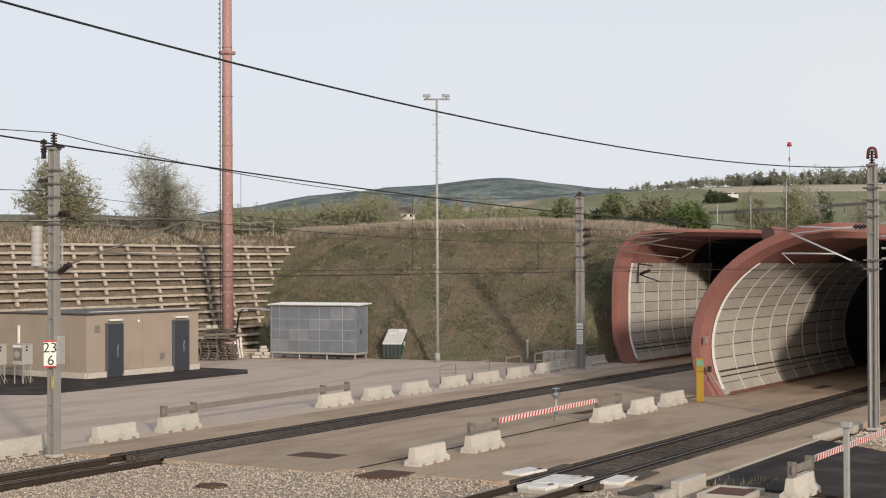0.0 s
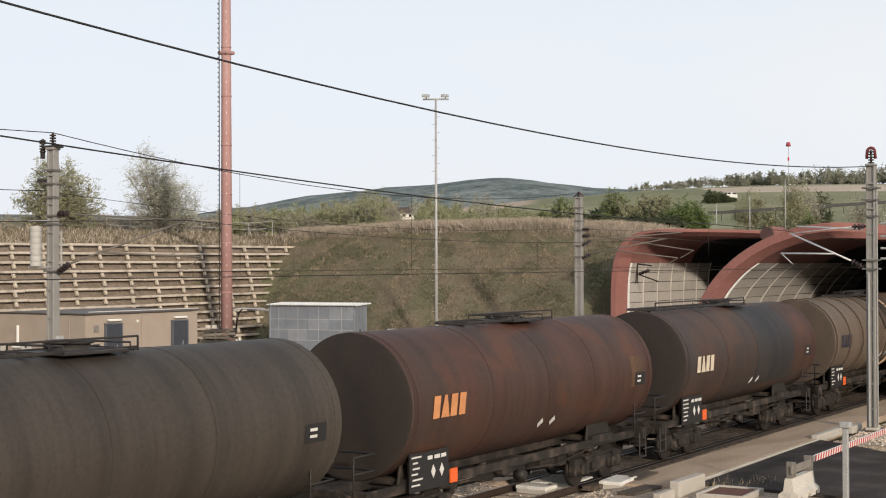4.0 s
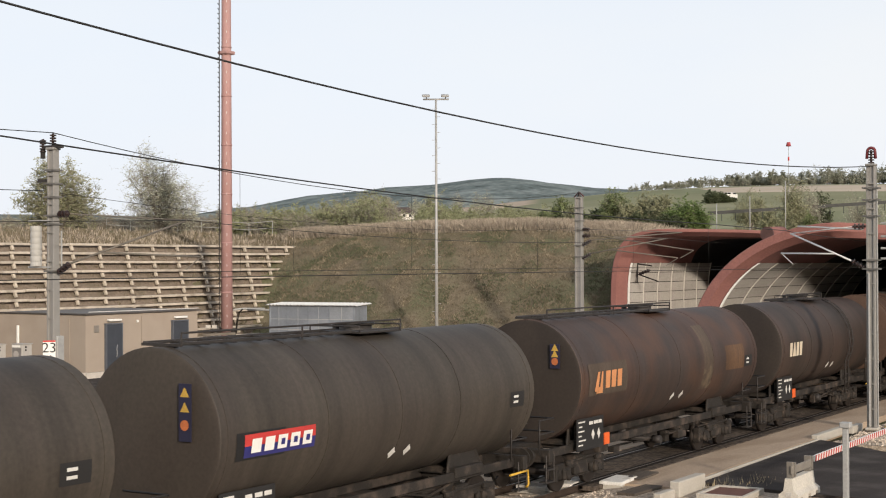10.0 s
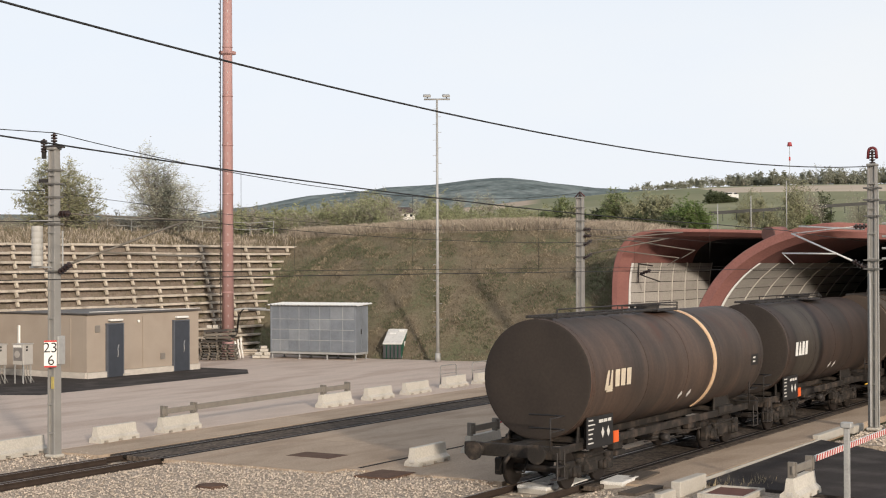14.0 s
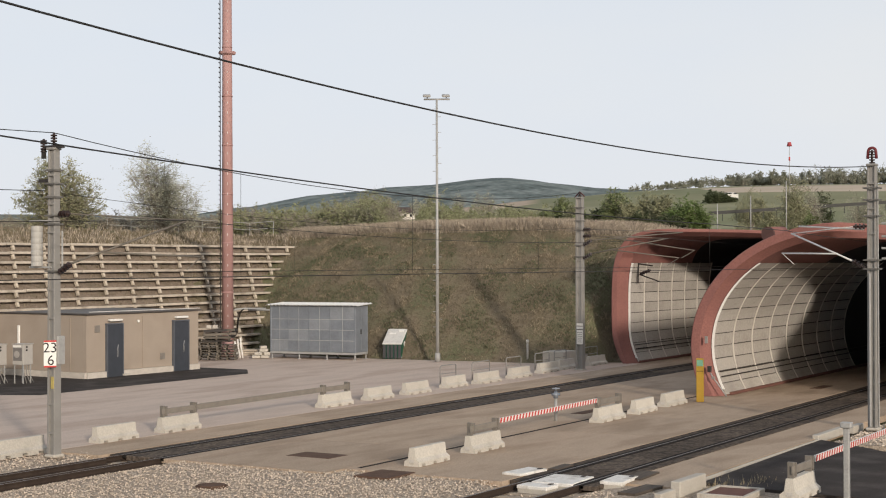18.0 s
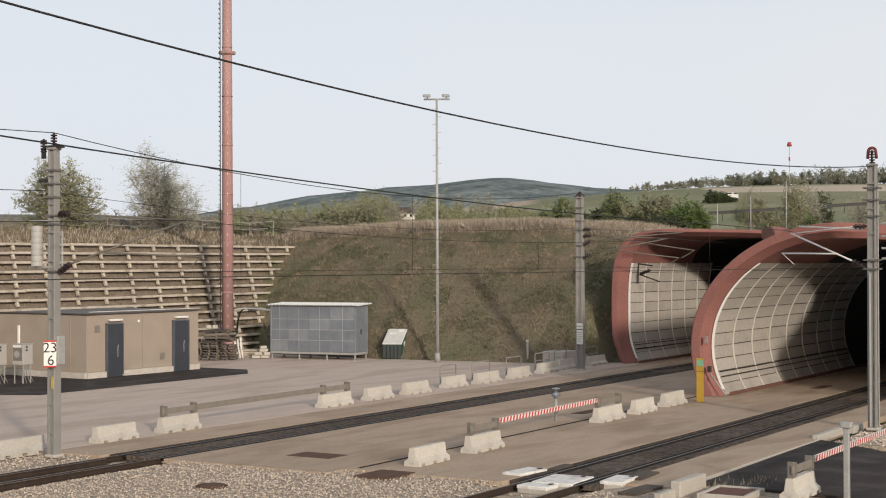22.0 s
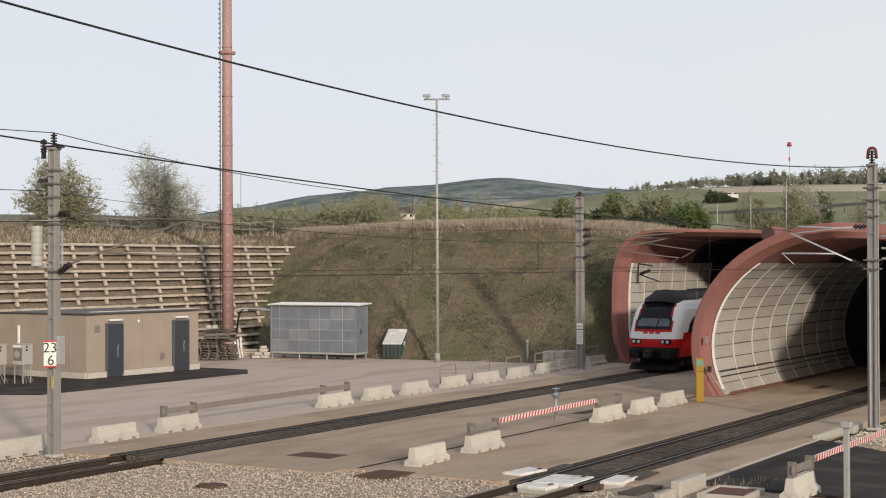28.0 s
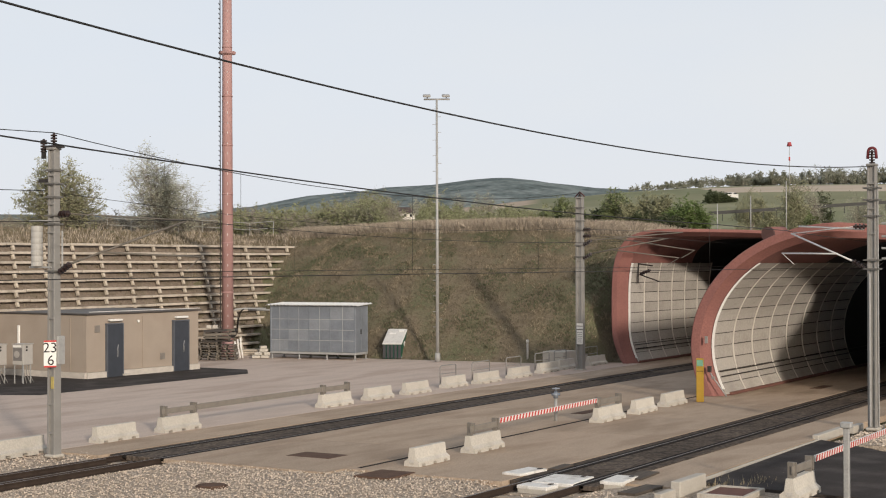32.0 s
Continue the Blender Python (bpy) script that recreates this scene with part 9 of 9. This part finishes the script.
def dome_plant(rnd, o, w, h, wood, verts, faces, limbs=30, twigs=9, per=10, size=0.06, slim=0.5, lean=0.0, low=0.1, profile=None, twig_len=0.14, split=0.25):
    """Limbs rise from the foot to tips spread through a crown; the crown's outline follows the profile, low at the sides."""
    for s in range(limbs):
        u = rnd.uniform(-1, 1)
        v = rnd.uniform(-1, 1) * math.sqrt(max(0.0, 1 - u * u)) * 0.8
        top = profile(u) if profile else math.sqrt(max(0.05, 1 - 0.85 * (u * u + v * v)))
        hh = h * top * (low + (1 - low) * rnd.random() ** 0.55) * rnd.uniform(0.9, 1.06)
        tip = o + RIGHT_X * u * w * 0.9 + AWAY * v * w + Vector((0, 0, hh))
        start = o + Vector((0, 0, h * split * rnd.uniform(0.0, 1.0) * min(1.0, hh / h)))
        knee = start.lerp(tip, 0.45) + Vector((0, 0, hh * 0.1)) - RIGHT_X * lean * hh * 0.2
        pts = []
        for i in range(5):
            t = i / 4
            p = start * (1 - t) ** 2 + knee * 2 * t * (1 - t) + tip * t * t
            pts.append(p + Vector((rnd.gauss(0, 1), rnd.gauss(0, 1), 0)) * h * 0.012 * t)
        for i in range(4):
            stick(wood, pts[i], pts[i + 1], h * 0.0022 * (1.1 - i / 4) + 0.004, h * 0.0022 * (0.85 - i / 4) + 0.004)
        for _ in range(twigs):
            t = 0.3 + 0.7 * rnd.random() ** 0.7
            f = min(3.999, t * 4)
            p = pts[int(f)].lerp(pts[int(f) + 1], f - int(f))
            d = (wild(rnd) + RIGHT_X * lean * 2.2).normalized()
            ln = h * twig_len * rnd.uniform(0.45, 1.2)
            q = p + d * ln
            stick(wood, p, q, 0.006 + h * 0.0006, 0.004)
            for _l in range(int(per * rnd.uniform(0.4, 1.6))):
                c = p.lerp(q, rnd.uniform(0.15, 1.15)) + wild(rnd, 0) * ln * 0.3 * rnd.random()
                leaf(verts, faces, c, (wild(rnd, 0) + d * 0.7).normalized(), size * rnd.uniform(0.6, 1.5), slim)


def mesh_of(name, data, material):
    me = bpy.data.meshes.new(name)
    me.from_pydata(data[0], [], data[1])
    me.materials.append(material)
    return new(name, me)


def spot(px, d):
    """Ground point at a bearing and distance."""
    a = radians(YAW) + math.atan((px - 784) / F_PX)
    return d * math.sin(a), d * math.cos(a)


def outline(*tops):
    """Height of a crown's outline across its width, from tops at even steps."""
    def at(u):
        f = (u + 1) / 2 * (len(tops) - 1)
        i = min(len(tops) - 2, int(f))
        return tops[i] + (tops[i + 1] - tops[i]) * (f - i)
    return at


def build_tree(px, half, rise, d, leafm, label, seed, limbs=40, twigs=9, per=10, size=0.06, slim=0.5, lean=0.0, low=0.1, profile=None, name="tree", cat="tree", group="trees", twig_len=0.14, crown="airy crown of small leaves"):
    """A tree or shrub at a bearing, with its half-width and the rise of its top above eye level."""
    rnd = random.Random(seed)
    x, y = spot(px, d)
    g = height(x, y) - 0.35
    h = max(1.0, 5.712 + rise * d - g)
    th = thing(name, pose(x, y, g), label, cat, group)
    wood, leaves = ([], []), ([], [])
    dome_plant(rnd, Vector((0, 0, 0)), half * d / F_PX, h, wood, leaves[0], leaves[1], limbs, twigs, per, size, slim, lean, low, profile, twig_len)
    ob = mesh_of("trunk", wood, TWIG)
    ob.parent = th
    ob["label"] = "grey-brown limbs and twigs"
    ob = mesh_of("crown", leaves, leafm)
    ob.parent = th
    ob["label"] = crown
    return th


def build_plants():
    build_tree(104, 80, 0.0690, 111, LEAF_OLIVE, "broad airy olive-green tree in young leaf", 20, 190, 12, 13, 0.066, 0.5, 0.0, 0.1,
               outline(0.45, 0.62, 0.74, 0.96, 1.0, 1.0, 0.97, 0.9, 0.8, 0.66, 0.4))
    build_tree(286, 74, 0.0775, 112, LEAF_SILVER, "tall silvery-green willow bent by the wind", 22, 130, 12, 11, 0.085, 0.26, 0.2, 0.15,
               outline(0.35, 0.7, 0.97, 1.0, 0.9, 0.78, 0.78, 0.66, 0.55, 0.55, 0.32), twig_len=0.2)
    for i, (px, half, rise, d) in enumerate(((430, 34, 0.0438, 124), (392, 22, 0.041, 118), (18, 26, 0.0335, 108), (205, 30, 0.034, 118), (465, 24, 0.039, 126))):
        build_tree(px, half, rise, d, LEAF_SILVER, "thin greyish tree, almost leafless", 30 + i, 30, 10, 2, 0.045, 0.4, 0.05, 0.2, group="bare trees", crown="few pale young leaves")
    shrubs = [(1088, 25, 0.0512, 113, LEAF_GREEN), (1062, 20, 0.0365, 114, LEAF_DARK), (1112, 22, 0.0425, 112, LEAF_OLIVE), (1146, 26, 0.0468, 113, LEAF_OLIVE), (1172, 22, 0.0468, 112, LEAF_OLIVE), (1132, 24, 0.034, 110, LEAF_DARK),
              (1205, 26, 0.0445, 110, LEAF_LEAFY), (1234, 24, 0.0405, 110, LEAF_LEAFY), (1188, 28, 0.0325, 108, LEAF_DARK), (1016, 18, 0.0385, 120, LEAF_OLIVE), (994, 20, 0.0445, 122, LEAF_GREEN), (1032, 20, 0.0345, 116, LEAF_GREEN),
              (1330, 30, 0.0475, 200, LEAF_OLIVE), (1366, 16, 0.0385, 190, LEAF_OLIVE), (1404, 17, 0.0572, 150, LEAF_OLIVE), (1436, 16, 0.0535, 152, LEAF_SILVER), (1457, 12, 0.044, 165, LEAF_DARK), (1438, 12, 0.0318, 106, LEAF_GREEN),
              (1262, 15, 0.0475, 345, LEAF_DARK), (1280, 14, 0.0465, 348, LEAF_DARK), (1294, 12, 0.0425, 350, LEAF_DARK), (1518, 26, 0.046, 200, LEAF_SILVER), (1548, 22, 0.047, 200, LEAF_SILVER),
              (766, 18, 0.0478, 150, LEAF_OLIVE), (782, 22, 0.0385, 150, LEAF_GREEN), (800, 16, 0.0400, 165, LEAF_GREEN), (748, 18, 0.0445, 330, LEAF_SILVER), (736, 16, 0.0458, 372, LEAF_SILVER), (690, 14, 0.0445, 372, LEAF_SILVER),
              (812, 14, 0.0500, 290, LEAF_SILVER), (845, 16, 0.0478, 290, LEAF_SILVER), (866, 15, 0.0515, 290, LEAF_SILVER), (896, 24, 0.036, 150, LEAF_OLIVE), (940, 22, 0.035, 140, LEAF_OLIVE), (966, 18, 0.037, 136, LEAF_GREEN)]
    for i, (px, half, rise, d, m) in enumerate(shrubs):
        bare = m == LEAF_SILVER
        k = 1 + 0.5 * (d - 110) / 110
        build_tree(px, half * 1.15, rise, d, m, "greyish shrub with bare twigs and few leaves" if bare else "dense green shrub in young leaf", 60 + i, 56, 10, 3 if bare else 22, 0.062 * k, 0.5, 0.0, 0.05,
                   name="shrub", cat="shrub", group="shrubs", twig_len=0.2, crown="few pale young leaves" if bare else "dense crown of small leaves")
    rnd = random.Random(77)
    # woods along the skyline, joined: round crowns close together, thin ones between
    wood, leaves = ([], []), ([], [])
    for a, b, step, lo_, hi_, dens in ((1118, 1160, 9, 0.0500, 0.0535, 12), (1165, 1182, 8, 0.0510, 0.0535, 6), (1184, 1240, 6, 0.0525, 0.0560, 14), (1240, 1290, 7, 0.0545, 0.0595, 5), (1292, 1400, 5.5, 0.0560, 0.0615, 13),
                                       (1400, 1440, 6, 0.0560, 0.0605, 8), (1440, 1480, 7, 0.0590, 0.0650, 8), (1465, 1640, 5, 0.0590, 0.0640, 12), (1292, 1640, 5, 0.0535, 0.0550, 12)):
        c = a
        while c < b:
            d = rnd.uniform(462, 482)
            x, y = spot(c, d)
            g = height(x, y) - 0.5
            h = max(1.2, 5.712 + rnd.uniform(lo_, hi_) * d - g)
            thin = rnd.random() < 0.3
            dome_plant(rnd, Vector((x, y, g)), h * rnd.uniform(0.32, 0.5), h, wood, leaves[0], leaves[1], 16, 7, 3 if thin else dens * 1.6, 0.17, 0.6, 0.0, 0.25, None, 0.16)
            c += step * rnd.uniform(0.6, 1.5)
    tagged(mesh_of("skyline_woods_stems", wood, TWIG), "thin stems of the trees on the ridge", "woods", kind="stuff")
    tagged(mesh_of("skyline_woods", leaves, leaf_material("far_woods", (0.27, 0.275, 0.21), 0.25)), "row of trees in young leaf along the field ridge", "woods", kind="stuff")
    # brush behind the rim of the cutting, joined; its top line by bearing
    line = ((-30, 0.0305), (180, 0.031), (215, 0.034), (380, 0.0335), (430, 0.036), (480, 0.0355), (540, 0.036), (580, 0.0385), (620, 0.041), (650, 0.0438), (680, 0.0428), (700, 0.036), (745, 0.036), (790, 0.0355), (850, 0.034), (1000, 0.034), (1060, 0.0335))
    for nm, m, lab, lo_, hi_, cnt, per in (("hedge_brush", leaf_material("brush_olive", (0.225, 0.235, 0.13), 0.36), "olive brush and hedges behind the cutting rim", 395, 1060, 330, 15),
                                         ("hedge_twigs", leaf_material("brush_grey", (0.235, 0.215, 0.17), 0.38), "grey leafless brush behind the cutting rim", -30, 700, 200, 4)):
        wood, leaves = ([], []), ([], [])
        for _ in range(cnt):
            px = rnd.uniform(lo_, hi_)
            d = rnd.uniform(112, 135) if px < 420 else rnd.uniform(118, 165)
            if 686 < px < 748:
                continue
            x, y = spot(px, d)
            g = height(x, y) - 0.35
            h = (5.712 + stair(line, px) * d - g) * rnd.uniform(0.75, 1.25)
            if h > 0.5:
                dome_plant(rnd, Vector((x, y, g)), min(h * 0.7, 2.2) * rnd.uniform(0.7, 1.1), h, wood, leaves[0], leaves[1], 16, 9, per, 0.066 * d / 120, 0.5, 0.03, 0.1, None, 0.2)
        tagged(mesh_of(nm + "_stems", wood, TWIG), "thin brown stems of the brush", "brush", kind="stuff")
        tagged(mesh_of(nm, leaves, m), lab, "brush", kind="stuff")


build_plants()


def build_grass():
    rnd = random.Random(11)

    def blades(name, n, pick, hmin, hmax, material, label, w=0.02, lean=0.25):
        verts, faces = [], []
        for _ in range(n):
            x, y = pick()
            z = height(x, y) - 0.3
            if z < -0.1 or in_tube(x, y, z - 0.4) or (x < FAR_X + 2 and y < 36.2 and z < 2.5):
                continue
            for _b in range(4):
                h = rnd.uniform(hmin, hmax)
                a = rnd.uniform(0, math.pi)
                dx, dy = math.cos(a) * w, math.sin(a) * w
                lx, ly = rnd.gauss(0, lean) * h, rnd.gauss(0, lean) * h
                bx, by = x + rnd.gauss(0, 0.07), y + rnd.gauss(0, 0.07)
                k = len(verts)
                verts.extend([(bx - dx, by - dy, z - 0.03), (bx + dx, by + dy, z - 0.03), (bx + lx * 0.5 + dx * 0.8, by + ly * 0.5 + dy * 0.8, z + h * 0.6), (bx + lx, by + ly, z + h), (bx + lx * 0.5 - dx * 0.8, by + ly * 0.5 - dy * 0.8, z + h * 0.6)])
                faces.append((k, k + 1, k + 2, k + 3, k + 4))
        me = bpy.data.meshes.new(name)
        me.from_pydata(verts, [], faces)
        me.materials.append(material)
        tagged(new(name, me), label, "grass", kind="stuff")

    def slope():
        y = rnd.uniform(24.5, 66)
        return toe_x(y) + rnd.uniform(0.0, 15), y

    def rim():
        y = rnd.uniform(38.5, 66)
        return toe_x(y) + 11.3 + abs(rnd.gauss(0, 3.2)), y

    def patch():
        while True:
            x, y = slope()
            if noise.noise(Vector((x * 0.5, y * 0.5, 2.0))) > 0.1:
                return x, y
    blades("slope_grass", 26000, slope, 0.04, 0.15, TUFTM, "tufts of dry brown grass on the cutting slope", 0.013, 0.9)
    blades("slope_grass_green", 14000, patch, 0.04, 0.13, TUFTG, "patches of green grass on the cutting slope", 0.016, 0.7)
    def bank():
        return rnd.uniform(44, 88), 64.3 + abs(rnd.gauss(0, 4.0))

    def pale():
        while True:
            x, y = slope()
            if noise.noise(Vector((x * 0.9, y * 0.9, 9.0))) > 0.16:
                return x, y
    blades("slope_grass_pale", 6500, pale, 0.05, 0.2, TUFTP, "bleached tufts of grass on the cutting slope", 0.014, 0.8)
    blades("bank_grass", 12000, bank, 0.06, 0.26, leaf_material("bank_tuft", (0.195, 0.165, 0.115), 0.45), "brown rough grass above the crib wall", 0.022, 0.5)
    blades("bank_straw", 1500, bank, 0.15, 0.5, STRAW, "pale straw above the crib wall", 0.02, 0.35)
    def low_rim():
        y = rnd.uniform(24.5, 40)
        return toe_x(y) + 11.3 + abs(rnd.gauss(0, 4.2)), y
    blades("rim_grass_short", 7000, low_rim, 0.12, 0.4, STRAW, "short pale dry grass above the tunnels", 0.018, 0.45)
    blades("rim_grass", 20000, rim, 0.25, 0.75, STRAW, "tall pale dry grass along the rim of the cutting", 0.014, 0.42)

    def crib():
        z = rnd.uniform(0.2, 6.4)
        return rnd.uniform(50, 82), 60 + 4 * z / 6.55 + 0.1
    blades("crib_grass", 1500, crib, 0.06, 0.2, TUFTM, "dry grass between the crib beams", 0.02, 0.4)


build_grass()


build_corner_clutter()


def build_distance():
    # farmhouse behind the slope
    x, y = spot(714, 360)
    z = height(x, y) - 0.5
    th = thing("farmhouse", pose(x, y, z, 0, 0, -45), "small white farmhouse with a dark gabled roof", "house")
    bm = bmesh.new()
    box(bm, (0, 0, 0.95), (4.9, 3.6, 1.9))
    part("wall", bm, mat("farm_render", (0.66, 0.62, 0.58), 0.8, var=0.15), th)
    bm = bmesh.new()
    loft(bm, [[Vector((x_, -2.3, 1.72)), Vector((x_ * 0.55, 0, 3.2)), Vector((x_, 2.3, 1.72))] for x_ in (-2.9, 2.9)], closed=False, smooth=False)
    loft(bm, [[Vector((x_, -2.3, 1.64)), Vector((x_ * 0.55, 0, 3.1)), Vector((x_, 2.3, 1.64))] for x_ in (-2.9, 2.9)], closed=False, smooth=False)
    part("roof", bm, mat("dark_roof_tiles", (0.08, 0.06, 0.055), 0.85, var=0.3), th)
    for dx in (-1.4, 0, 1.4):
        bm = bmesh.new()
        box(bm, (dx * 1.05, -1.81, 1.15), (0.55, 0.06, 0.65))
        part("window", bm, GLASS, th)
    # red-headed beacon mast on the ridge
    x, y = spot(1398, 300)
    z = height(x, y) - 0.4
    th = thing("beacon_mast", pose(x, y, z), "white mast with a red lamp head on the ridge", "mast")
    top = 5.7 + 0.0777 * 300 - z
    bm = bmesh.new()
    rod(bm, (0, 0, 0), (0, 0, top - 0.8), 0.07, 8, 0.05)
    part("pole", bm, GALV, th)
    bm = bmesh.new()
    rod(bm, (0, 0, top - 0.8), (0, 0, top), 0.5, 12, 0.35)
    part("head", bm, mat("dull_red", (0.36, 0.06, 0.07), 0.6), th)
    bm = bmesh.new()
    rod(bm, (0, 0, top - 3.6), (0, 0, top - 2.9), 0.16, 10)
    part("band", bm, REDP, th)
    # road with guard rail and posts
    th = thing("guard_rail", Matrix.Identity(4), "dark weathered guard rail along the country road", "guard rail")
    pts = []
    for px in range(1255, 1600, 12):
        x, y = spot(px, 158 + (px - 1255) * 0.02)
        pts.append(Vector((x, y, 5.7 + lerp(0.0316, 0.0392, (px - 1255) / 330) * 160)))
    bm = bmesh.new()
    for a, b in zip(pts[:-1], pts[1:]):
        up = Vector((0, 0, 0.17))
        quad(bm, [a - up, b - up, b + up, a + up])
        dd = (b - a).cross(Vector((0, 0, 1))).normalized() * 0.05
        quad(bm, [a - up + dd, b - up + dd, b + up + dd, a + up + dd])
    part("beam", bm, mat("guard_rail_grey", (0.045, 0.045, 0.043), 0.7), th)
    for p in pts[::2]:
        bm = bmesh.new()
        g = height(p.x, p.y) - 0.4
        rod(bm, (p.x, p.y, max(g, p.z - 0.9)), (p.x, p.y, p.z + 0.1), 0.035, 6)
        part("post", bm, mat("guard_rail_grey", (0.045, 0.045, 0.043), 0.7), th)
    for px, d, rise in ((1270, 140, 0.0381), (1329, 140, 0.0430), (1392, 145, 0.0525)):
        x, y = spot(px, d)
        g = height(x, y) - 0.4
        t = thing("road_post", pose(x, y, g), "slim grey roadside pole", "post", "roadside poles")
        bm = bmesh.new()
        rod(bm, (0, 0, 0), (0, 0, 5.7 + rise * d - g), 0.05, 8)
        part("pole", bm, GALV, t)
    # railing on the rim over the crib wall
    th = thing("rim_fence", Matrix.Identity(4), "thin grey tubular fence on the rim of the cutting", "fence")
    pts = []
    for px in range(190, 485, 42):
        x, y = spot(px, 112)
        pts.append(Vector((x, y, height(x, y) - 0.3)))
    for p in pts:
        bm = bmesh.new()
        rod(bm, p, p + Vector((0, 0, 1.05)), 0.025, 6)
        part("post", bm, GALV, th)
    for k in (0.55, 1.05):
        for a, b in zip(pts[:-1], pts[1:]):
            bm = bmesh.new()
            rod(bm, a + Vector((0, 0, k)), b + Vector((0, 0, k)), 0.02, 6)
            part("rail", bm, GALV, th)


build_distance()


def motions():
    for th, x0, t0, v, y in MOVERS:
        if v < -30:
            # the railcar eases off a little as it clears the portal
            times_ = [0, 0.1, 8, 16, 24, 27] + [28 + 0.25 * i for i in range(13)] + [31.9, 32]
            walk(th, [(t, pose(x0 + (v if t < t0 else -39.85) * (t - t0), y, 0)) for t in times_])
            continue
        walk(th, [(t, pose(x0 + v * (t - t0), y, 0)) for t in (0, 0.1, 8, 16, 24, 31.9, 32)])


motions()
